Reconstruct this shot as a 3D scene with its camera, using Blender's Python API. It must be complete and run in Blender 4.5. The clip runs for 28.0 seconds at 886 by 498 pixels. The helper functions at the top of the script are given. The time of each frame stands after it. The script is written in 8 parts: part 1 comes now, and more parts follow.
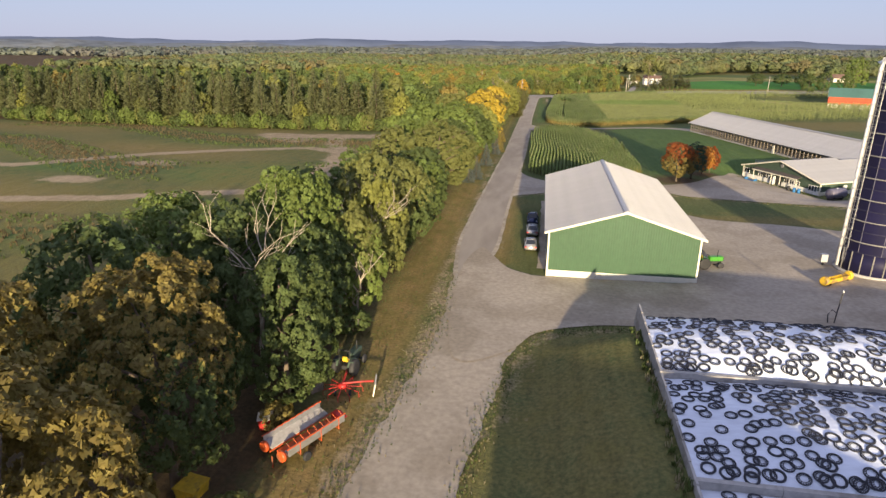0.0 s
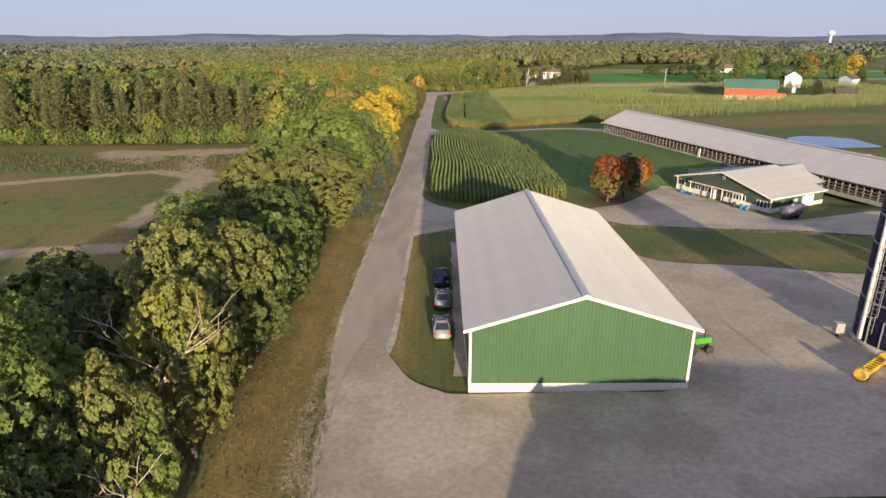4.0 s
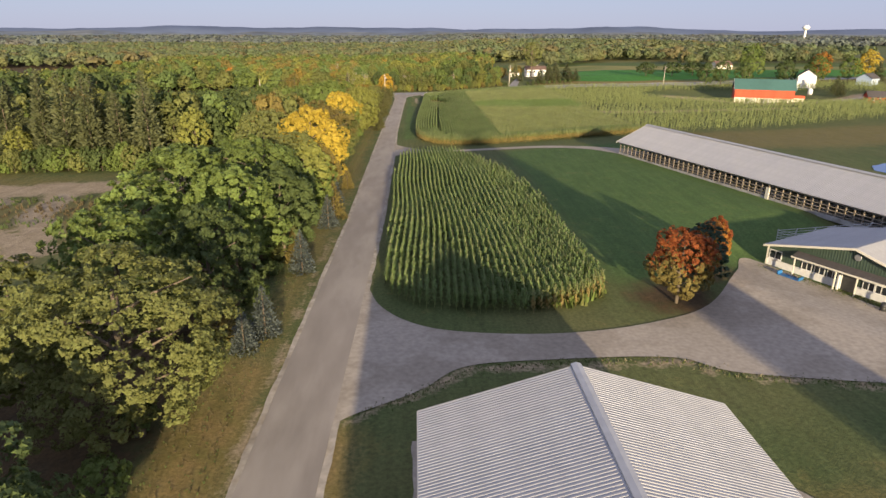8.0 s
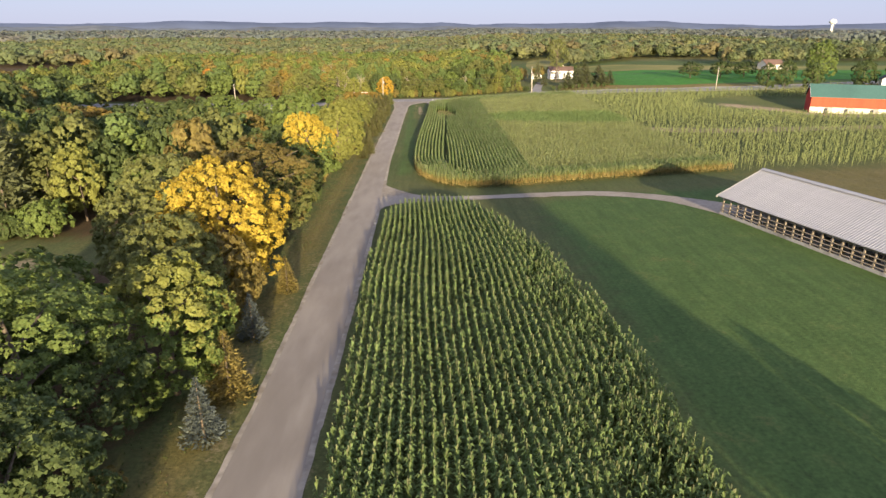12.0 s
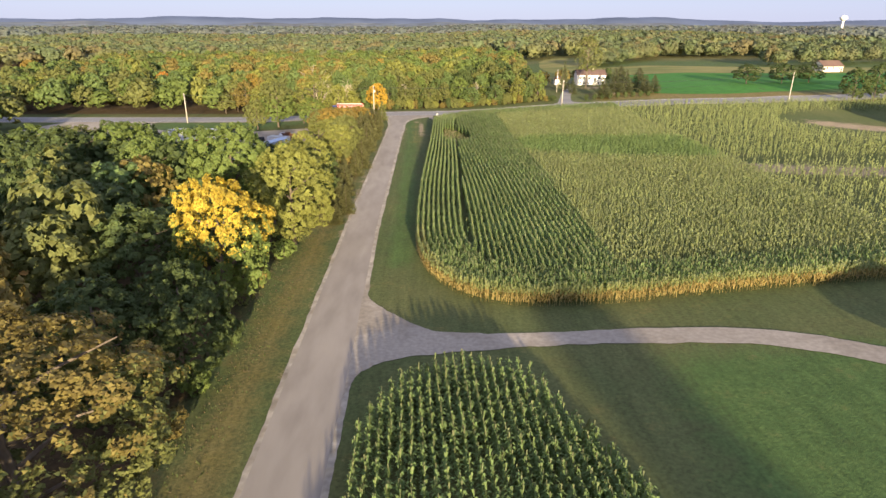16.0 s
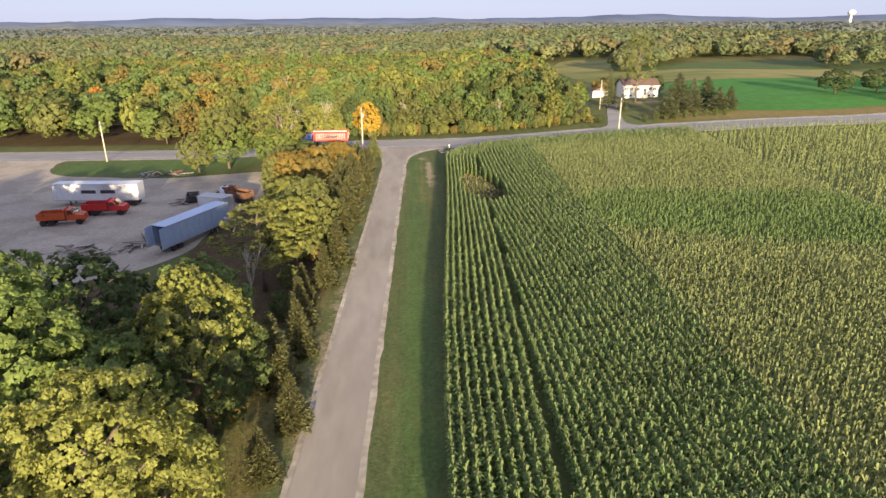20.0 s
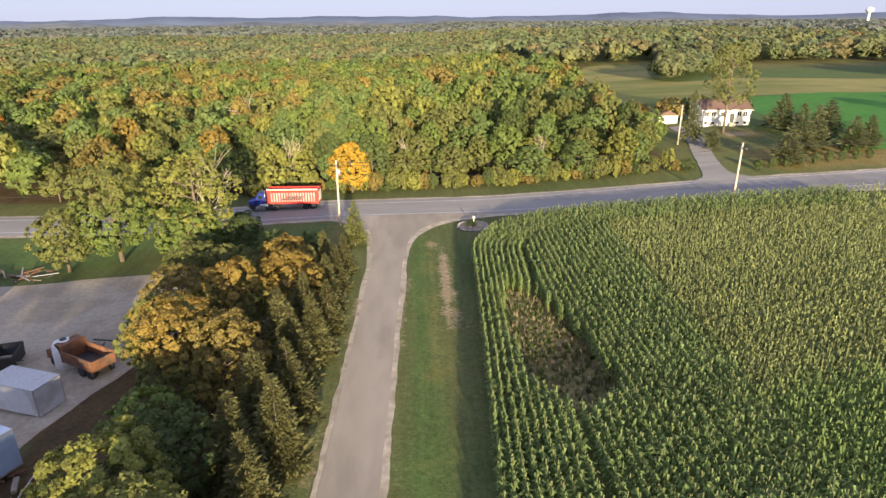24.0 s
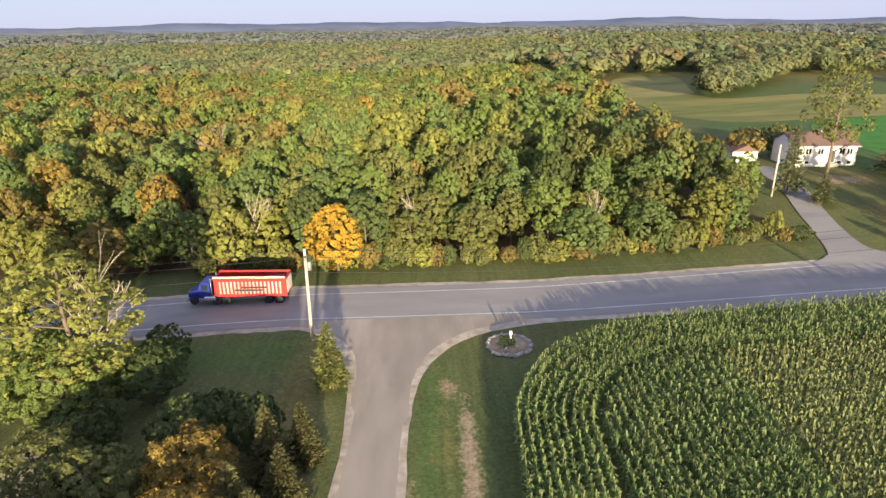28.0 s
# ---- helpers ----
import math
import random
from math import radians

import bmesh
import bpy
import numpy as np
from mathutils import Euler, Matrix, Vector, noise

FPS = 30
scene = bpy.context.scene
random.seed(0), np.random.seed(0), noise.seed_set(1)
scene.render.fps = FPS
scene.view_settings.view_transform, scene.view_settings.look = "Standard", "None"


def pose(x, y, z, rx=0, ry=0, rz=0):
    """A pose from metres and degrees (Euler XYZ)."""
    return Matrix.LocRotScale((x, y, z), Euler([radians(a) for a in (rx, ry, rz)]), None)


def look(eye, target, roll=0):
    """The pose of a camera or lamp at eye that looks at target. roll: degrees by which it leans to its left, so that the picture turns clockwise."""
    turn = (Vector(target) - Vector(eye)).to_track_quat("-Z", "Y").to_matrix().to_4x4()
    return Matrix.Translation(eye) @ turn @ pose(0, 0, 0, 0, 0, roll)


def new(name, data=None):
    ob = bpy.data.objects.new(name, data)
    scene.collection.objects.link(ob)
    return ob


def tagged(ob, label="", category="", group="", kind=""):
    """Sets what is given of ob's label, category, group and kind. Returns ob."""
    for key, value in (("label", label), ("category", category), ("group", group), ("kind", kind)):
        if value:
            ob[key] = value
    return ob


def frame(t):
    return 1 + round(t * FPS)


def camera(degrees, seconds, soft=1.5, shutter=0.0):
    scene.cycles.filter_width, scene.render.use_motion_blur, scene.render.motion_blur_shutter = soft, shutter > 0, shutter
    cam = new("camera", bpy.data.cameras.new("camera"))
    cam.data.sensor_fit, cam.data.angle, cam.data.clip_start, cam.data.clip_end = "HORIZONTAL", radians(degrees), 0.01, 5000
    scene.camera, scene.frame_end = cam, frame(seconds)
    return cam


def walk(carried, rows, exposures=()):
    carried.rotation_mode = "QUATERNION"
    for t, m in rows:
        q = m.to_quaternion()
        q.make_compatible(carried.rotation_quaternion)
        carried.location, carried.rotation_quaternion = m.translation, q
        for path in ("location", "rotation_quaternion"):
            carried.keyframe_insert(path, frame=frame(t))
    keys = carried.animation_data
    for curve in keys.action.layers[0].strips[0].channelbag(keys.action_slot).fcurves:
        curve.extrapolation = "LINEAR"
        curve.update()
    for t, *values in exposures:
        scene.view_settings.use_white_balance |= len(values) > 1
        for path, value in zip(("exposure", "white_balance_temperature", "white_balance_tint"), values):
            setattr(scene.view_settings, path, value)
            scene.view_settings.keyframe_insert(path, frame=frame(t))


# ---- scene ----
from mathutils.geometry import delaunay_2d_cdt

cam = camera(72.3, 28.0)
PATH = [
    (0, (-2.25, -1.758, 25.151), (-2.548, 0.113, 24.51), 0.5),
    (0.5, (-2.472, 0.205, 25.037), (-2.705, 2.084, 24.393), 0.4),
    (1, (-2.656, 2.661, 24.983), (-2.828, 4.546, 24.338), 0.2),
    (1.5, (-2.798, 5.701, 24.96), (-2.837, 7.593, 24.312), 0.2),
    (2, (-2.936, 9.312, 25.025), (-2.831, 11.2, 24.375), 0.1),
    (2.5, (-3.192, 13.182, 25.077), (-3.082, 15.069, 24.424), 0.1),
    (3, (-3.148, 17.404, 25.226), (-3.144, 19.293, 24.569), 0.1),
    (3.5, (-3.042, 21.935, 25.247), (-3.038, 23.825, 24.591), 0.0),
    (5.5, (-2.447, 42.878, 25.23), (-2.406, 44.763, 24.562), 0.2),
    (6, (-2.276, 48.414, 25.236), (-2.219, 50.298, 24.566), 0.3),
    (6.5, (-2.007, 54.205, 25.225), (-1.957, 56.087, 24.552), 0.3),
    (7, (-1.731, 60.185, 25.187), (-1.669, 62.067, 24.513), 0.2),
    (7.5, (-1.436, 66.255, 25.099), (-1.359, 68.136, 24.423), 0.3),
    (8, (-1.063, 72.52, 25.062), (-0.976, 74.4, 24.386), 0.2),
    (8.5, (-0.635, 78.739, 25.009), (-0.523, 80.617, 24.328), 0.4),
    (9, (-0.201, 85.061, 24.997), (-0.103, 86.939, 24.316), 0.2),
    (9.5, (0.238, 91.445, 24.985), (0.339, 93.322, 24.304), 0.1),
    (10, (0.778, 97.972, 25.018), (0.893, 99.848, 24.335), 0.1),
    (10.5, (1.205, 104.363, 25.016), (1.332, 106.238, 24.333), -0.0),
    (11, (1.568, 110.691, 25.012), (1.641, 112.567, 24.325), 0.1),
    (11.5, (1.808, 117.05, 25.025), (1.865, 118.925, 24.331), 0.5),
    (12, (1.797, 123.532, 25.021), (1.85, 125.408, 24.331), 0.1),
    (12.5, (1.584, 130.163, 24.987), (1.639, 132.04, 24.298), 0.1),
    (14.5, (0.255, 157.312, 24.541), (0.315, 159.187, 23.848), 0.1),
    (15, (0.151, 164.386, 24.511), (0.211, 166.26, 23.816), 0.1),
    (15.5, (0.153, 171.579, 24.46), (0.215, 173.452, 23.761), 0.3),
    (16, (0.208, 178.795, 24.403), (0.27, 180.667, 23.702), 0.2),
    (16.5, (0.096, 185.884, 24.309), (0.162, 187.755, 23.605), 0.1),
    (17, (-0.05, 193.006, 24.222), (0.018, 194.878, 23.522), -0.1),
    (17.5, (-0.298, 200.009, 24.141), (-0.226, 201.879, 23.436), -0.1),
    (18, (-0.555, 206.983, 24.107), (-0.484, 208.852, 23.399), 0.0),
    (18.5, (-1.003, 213.998, 24.11), (-0.931, 215.866, 23.399), -0.0),
    (19, (-1.544, 221.038, 24.106), (-1.47, 222.906, 23.397), -0.1),
    (19.5, (-2.067, 228.045, 24.089), (-1.995, 229.915, 23.384), -0.4),
    (20, (-2.425, 235.039, 24.017), (-2.352, 236.909, 23.314), -0.4),
    (20.5, (-2.589, 241.99, 23.953), (-2.516, 243.86, 23.246), -0.2),
    (21, (-2.482, 249.066, 23.891), (-2.413, 250.937, 23.187), -0.2),
    (21.5, (-2.377, 256.041, 23.888), (-2.314, 257.912, 23.185), -0.0),
    (23.5, (-2.963, 282.994, 24.596), (-2.896, 284.864, 23.89), -0.4),
    (24, (-3.056, 289.696, 24.639), (-2.989, 291.565, 23.931), -0.5),
    (24.5, (-2.996, 296.16, 24.627), (-2.93, 298.028, 23.916), -0.6),
    (25, (-2.782, 302.424, 24.678), (-2.721, 304.294, 23.97), -0.6),
    (25.5, (-2.643, 308.021, 24.903), (-2.597, 309.893, 24.199), -0.7),
    (26, (-2.526, 312.624, 25.138), (-2.52, 314.498, 24.438), -0.7),
    (26.5, (-2.548, 316.107, 25.319), (-2.575, 317.982, 24.624), -0.8),
    (27, (-2.583, 318.851, 25.471), (-2.56, 320.727, 24.777), -0.7),
    (27.5, (-2.671, 320.85, 25.599), (-2.644, 322.727, 24.909), -0.7),
    (28, (-2.791, 322.408, 25.782), (-2.763, 324.284, 25.089), -0.7),
]
walk(cam, [(t, look(eye, target, roll)) for t, eye, target, roll in PATH], exposures=((0, 1.14), (6, 1.04), (9, 1.03), (12, 1.34), (15, 1.46), (28, 1.44)))

# ---- daylight: a low sun behind the camera, hazy sky ----
SUN_EL, SUN_AZ = 9.6, 171.8
world = bpy.data.worlds.new("sky")
scene.world = world
world.use_nodes = True
wn = world.node_tree
sky = wn.nodes.new("ShaderNodeTexSky")
sky.sky_type, sky.sun_disc = "NISHITA", False
sky.sun_elevation, sky.sun_rotation = radians(SUN_EL), radians(SUN_AZ)
sky.air_density, sky.dust_density, sky.ozone_density = 1.0, 0.3, 4.0
haze = wn.nodes.new("ShaderNodeMix")
haze.data_type = "RGBA"
haze.inputs["Factor"].default_value = 0.82
haze.inputs["B"].default_value = (2.52, 2.63, 3.80, 1)      # even evening haze over the whole sky
wn.links.new(sky.outputs["Color"], haze.inputs["A"])
wn.links.new(haze.outputs["Result"], wn.nodes["Background"].inputs["Color"])
wn.nodes["Background"].inputs["Strength"].default_value = 0.092
sun = new("sun", bpy.data.lights.new("sun", "SUN"))
sun.data.energy, sun.data.angle, sun.data.color = 4.6, radians(1.0), (1.0, 0.81, 0.53)
_az, _el = radians(SUN_AZ), radians(SUN_EL)
sun.matrix_world = look((100 * math.sin(_az) * math.cos(_el), 100 * math.cos(_az) * math.cos(_el), 100 * math.sin(_el)), (0, 0, 0))

RNG = np.random.default_rng(7)


# ---- lie of the land ----
def ease(a, b, v):
    u = np.clip((v - a) / (b - a), 0, 1)
    return u * u * (3 - 2 * u)


def ground_z(x, y):
    x, y = np.asarray(x, float), np.asarray(y, float)
    z = -2.0 - 2.8 * ease(120, 240, y)
    r = np.clip(x - 6, 0, 124)
    z = z + 0.05 * r * r / (r + 12)
    z = z + 3.0 * np.exp(-((x - 62) ** 2 + (y - 432) ** 2) / 2048)
    z = z + 1.6 * np.exp(-((x - 60) ** 2 + (y - 205) ** 2) / 1800)
    z = z - 1.3 * np.exp(-((x - 52) ** 2 + (y - 122) ** 2) / 648)
    z = z - 5.5 * np.exp(-((x - 150) ** 2 + (y - 345) ** 2) / 2048)
    z = z - 1.7 * ease(15, 55, -x) * ease(250, 320, y)
    # bank raised against the bunker wall so that its face fits the camera's view
    z = z + 3.0 * ease(-3.0, 7.4, x) * (1 - ease(8, 11, x)) * ease(10, 20, y) * (1 - ease(49, 53.5, y))
    # level ground under the two barns and the pond
    for cx, cy, ux, uy, x0, x1, y0, y1, level, soft in ((53.0, 212.0, -0.957, -0.29, -8.4, 8.4, -2.0, 121.0, -1.45, 8.0), (47.6, 133.4, 0.45, -0.893, -11.0, 11.5, -2.5, 44.0, -2.5, 9.0), (94.5, 177.0, 1.0, 0.0, -6.0, 6.0, -6.0, 6.0, 0.7, 7.0)):
        lx, ly = (x - cx) * ux + (y - cy) * uy, -(x - cx) * uy + (y - cy) * ux
        d = np.hypot(np.maximum(np.maximum(x0 - lx, lx - x1), 0), np.maximum(np.maximum(y0 - ly, ly - y1), 0))
        w = 1 - ease(0, soft, d)
        z = z * (1 - w) + np.minimum(z, level) * w
    return z


def gz(x, y):
    return float(ground_z(x, y))


# ---- helpers for meshes and things ----
def mesh_np(name, verts, faces, mats=(), mat_index=None, smooth=False):
    """A mesh from arrays: faces is an (n, 3) or (n, 4) array."""
    me = bpy.data.meshes.new(name)
    n, k = faces.shape
    me.vertices.add(len(verts))
    me.vertices.foreach_set("co", np.ascontiguousarray(verts, np.float32).ravel())
    me.loops.add(n * k)
    me.loops.foreach_set("vertex_index", np.ascontiguousarray(faces, np.int32).ravel())
    me.polygons.add(n)
    me.polygons.foreach_set("loop_start", np.arange(0, n * k, k, dtype=np.int32))
    if mat_index is not None:
        me.polygons.foreach_set("material_index", np.ascontiguousarray(mat_index, np.int32))
    for m in mats:
        me.materials.append(m)
    me.update(calc_edges=True)
    if smooth:
        me.polygons.foreach_set("use_smooth", np.ones(n, bool))
    return me


def thing(name, at, label, category, group="", kind=""):
    ob = new(name)
    ob.empty_display_size = 0.3
    ob.matrix_world = at if isinstance(at, Matrix) else pose(*at)
    return tagged(ob, label, category, group, kind)


def part(name, bm, material, parent, label=""):
    """Links a bmesh (or a mesh) as one mesh object under a thing or a part."""
    if isinstance(bm, bmesh.types.BMesh):
        me = bpy.data.meshes.new(name)
        bm.normal_update()
        bm.to_mesh(me)
        bm.free()
    else:
        me = bm
    if material is not None and not me.materials:
        for m in material if isinstance(material, (list, tuple)) else (material,):
            me.materials.append(m)
    ob = new(name, me)
    ob.parent = parent
    if label:
        ob["label"] = label
    return ob


def box(x0, x1, y0, y1, z0, z1, bm=None, bevel=0.0, mi=0):
    bm = bm or bmesh.new()
    vs = [bm.verts.new((x, y, z)) for z in (z0, z1) for y in (y0, y1) for x in (x0, x1)]
    fs = [bm.faces.new([vs[i] for i in q]) for q in ((0, 2, 3, 1), (4, 5, 7, 6), (0, 1, 5, 4), (2, 6, 7, 3), (0, 4, 6, 2), (1, 3, 7, 5))]
    for f in fs:
        f.material_index = mi
    if bevel:
        es = list({e for f in fs for e in f.edges})
        bmesh.ops.bevel(bm, geom=es, offset=bevel, segments=1, affect="EDGES", profile=0.5)
    return bm


def prism(points, a, b, axis="y", bm=None, mi=0):
    """A solid with the given outline, drawn out along an axis from a to b."""
    bm = bm or bmesh.new()

    def at(p, c):
        return {"y": (p[0], c, p[1]), "x": (c, p[0], p[1]), "z": (p[0], p[1], c)}[axis]
    lo = [bm.verts.new(at(p, a)) for p in points]
    hi = [bm.verts.new(at(p, b)) for p in points]
    n = len(points)
    fs = [bm.faces.new(lo), bm.faces.new(hi[::-1])]
    for i in range(n):
        fs.append(bm.faces.new((lo[i], hi[i], hi[(i + 1) % n], lo[(i + 1) % n])))
    for f in fs:
        f.material_index = mi
    bmesh.ops.recalc_face_normals(bm, faces=fs)
    return bm


def tube(points, radius, sides=6, bm=None, mi=0, taper=None):
    """A pipe along a chain of points; taper gives the radius at its end."""
    bm = bm or bmesh.new()
    pts = [Vector(p) for p in points]
    rings = []
    for i, p in enumerate(pts):
        d = (pts[min(i + 1, len(pts) - 1)] - pts[max(i - 1, 0)]).normalized()
        a = d.orthogonal().normalized() if abs(d.z) > 0.95 else d.cross(Vector((0, 0, 1))).normalized()
        b = d.cross(a)
        r = radius if taper is None else radius + (taper - radius) * i / max(1, len(pts) - 1)
        rings.append([bm.verts.new(p + r * (math.cos(t) * a + math.sin(t) * b)) for t in (2 * math.pi * k / sides for k in range(sides))])
    fs = []
    for r0, r1 in zip(rings, rings[1:]):
        for k in range(sides):
            fs.append(bm.faces.new((r0[k], r0[(k + 1) % sides], r1[(k + 1) % sides], r1[k])))
    fs += [bm.faces.new(rings[0][::-1]), bm.faces.new(rings[-1])]
    for f in fs:
        f.material_index = mi
        f.smooth = sides > 6
    return bm


def lathe(profile, sides=16, axis="z", bm=None, mi=0, at=(0, 0, 0), close=True):
    """A turned solid: profile is a chain of (radius, height)."""
    bm = bm or bmesh.new()
    rings = []
    for r, h in profile:
        ring = []
        for k in range(sides):
            t = 2 * math.pi * k / sides
            c, s = r * math.cos(t), r * math.sin(t)
            v = {"z": (c, s, h), "x": (h, c, s), "y": (s, h, c)}[axis]
            ring.append(bm.verts.new((v[0] + at[0], v[1] + at[1], v[2] + at[2])))
        rings.append(ring)
    fs = []
    for r0, r1 in zip(rings, rings[1:]):
        for k in range(sides):
            f = bm.faces.new((r0[k], r0[(k + 1) % sides], r1[(k + 1) % sides], r1[k]))
            f.smooth = True
            fs.append(f)
    if close:
        for ring in (rings[0][::-1], rings[-1]):
            fs.append(bm.faces.new(ring))
    for f in fs:
        f.material_index = mi
    bmesh.ops.recalc_face_normals(bm, faces=fs)
    return bm


# ---- materials ----
def material(name, base, rough=0.8, metal=0.0, var=0.25, grain=4.0, blot=0.3, bump=0.15, bump_scale=None, second=None, amount=0.5,
             spread=0.0, island=0.0, coord="Object", stretch=(1, 1, 1), translucent=0.0, spec=None, hue=0.0):
    """A surface with fine grain, larger blotches, an optional second colour in patches, and relief."""
    m = bpy.data.materials.new(name)
    m.use_nodes = True
    t = m.node_tree
    b = t.nodes["Principled BSDF"]
    b.inputs["Roughness"].default_value, b.inputs["Metallic"].default_value = rough, metal
    if spec is not None:
        b.inputs["Specular IOR Level"].default_value = spec
    co = t.nodes.new("ShaderNodeTexCoord")
    mp = t.nodes.new("ShaderNodeMapping")
    mp.inputs["Scale"].default_value = stretch
    t.links.new(co.outputs[coord], mp.inputs["Vector"])

    def noise_at(scale, detail=4.0):
        n = t.nodes.new("ShaderNodeTexNoise")
        n.inputs["Scale"].default_value, n.inputs["Detail"].default_value = scale, detail
        t.links.new(mp.outputs["Vector"], n.inputs["Vector"])
        return n.outputs["Fac"]

    def ramp(fac, lo, hi, a=0.3, z=0.7):
        r = t.nodes.new("ShaderNodeMapRange")
        r.inputs["From Min"].default_value, r.inputs["From Max"].default_value = a, z
        r.inputs["To Min"].default_value, r.inputs["To Max"].default_value = lo, hi
        t.links.new(fac, r.inputs["Value"])
        return r.outputs["Result"]

    def times(c, f):
        x = t.nodes.new("ShaderNodeMix")
        x.data_type, x.blend_type = "RGBA", "MULTIPLY"
        x.inputs["Factor"].default_value = 1.0
        t.links.new(c, x.inputs["A"])
        t.links.new(f, x.inputs["B"])
        return x.outputs["Result"]
    rgb = t.nodes.new("ShaderNodeRGB")
    rgb.outputs[0].default_value = (*base, 1)
    col = rgb.outputs[0]
    if second is not None:
        x = t.nodes.new("ShaderNodeMix")
        x.data_type = "RGBA"
        x.inputs["B"].default_value = (*second, 1)
        t.links.new(col, x.inputs["A"])
        t.links.new(ramp(noise_at(blot, 6.0), 0, 1, 0.62 - amount * 0.3, 0.72 - amount * 0.3), x.inputs["Factor"])
        col = x.outputs["Result"]
    col = times(col, ramp(noise_at(grain), 1 - var, 1 + var))
    col = times(col, ramp(noise_at(blot * 0.37, 3.0), 1 - var * 0.8, 1 + var * 0.8))
    if spread:
        oi = t.nodes.new("ShaderNodeObjectInfo")
        col = times(col, ramp(oi.outputs["Random"], 1 - spread, 1 + spread, 0, 1))
    if island:
        ge = t.nodes.new("ShaderNodeNewGeometry")
        col = times(col, ramp(ge.outputs["Random Per Island"], 1 - island, 1 + island, 0, 1))
        if hue:
            hs = t.nodes.new("ShaderNodeHueSaturation")
            t.links.new(ramp(ge.outputs["Random Per Island"], 0.5 - hue, 0.5 + hue, 0, 1), hs.inputs["Hue"])
            t.links.new(col, hs.inputs["Color"])
            col = hs.outputs["Color"]
    t.links.new(col, b.inputs["Base Color"])
    if bump:
        bp = t.nodes.new("ShaderNodeBump")
        bp.inputs["Strength"].default_value, bp.inputs["Distance"].default_value = bump, 0.05
        t.links.new(noise_at(bump_scale or grain * 2), bp.inputs["Height"])
        t.links.new(bp.outputs["Normal"], b.inputs["Normal"])
    if translucent:
        tr = t.nodes.new("ShaderNodeBsdfTranslucent")
        mx = t.nodes.new("ShaderNodeMixShader")
        mx.inputs["Fac"].default_value = translucent
        t.links.new(col, tr.inputs["Color"])
        t.links.new(b.outputs["BSDF"], mx.inputs[1])
        t.links.new(tr.outputs["BSDF"], mx.inputs[2])
        t.links.new(mx.outputs["Shader"], t.nodes["Material Output"].inputs["Surface"])
    return m


def leaf(name, base, hue=0.008, island=0.14, spread=0.12):
    return material(name, (base[0] * 1.01, base[1], base[2] * 1.10), rough=0.6, var=0.15, grain=0.9, blot=0.5, bump=0, island=island, hue=hue, spread=spread, translucent=0.38, spec=0.15)


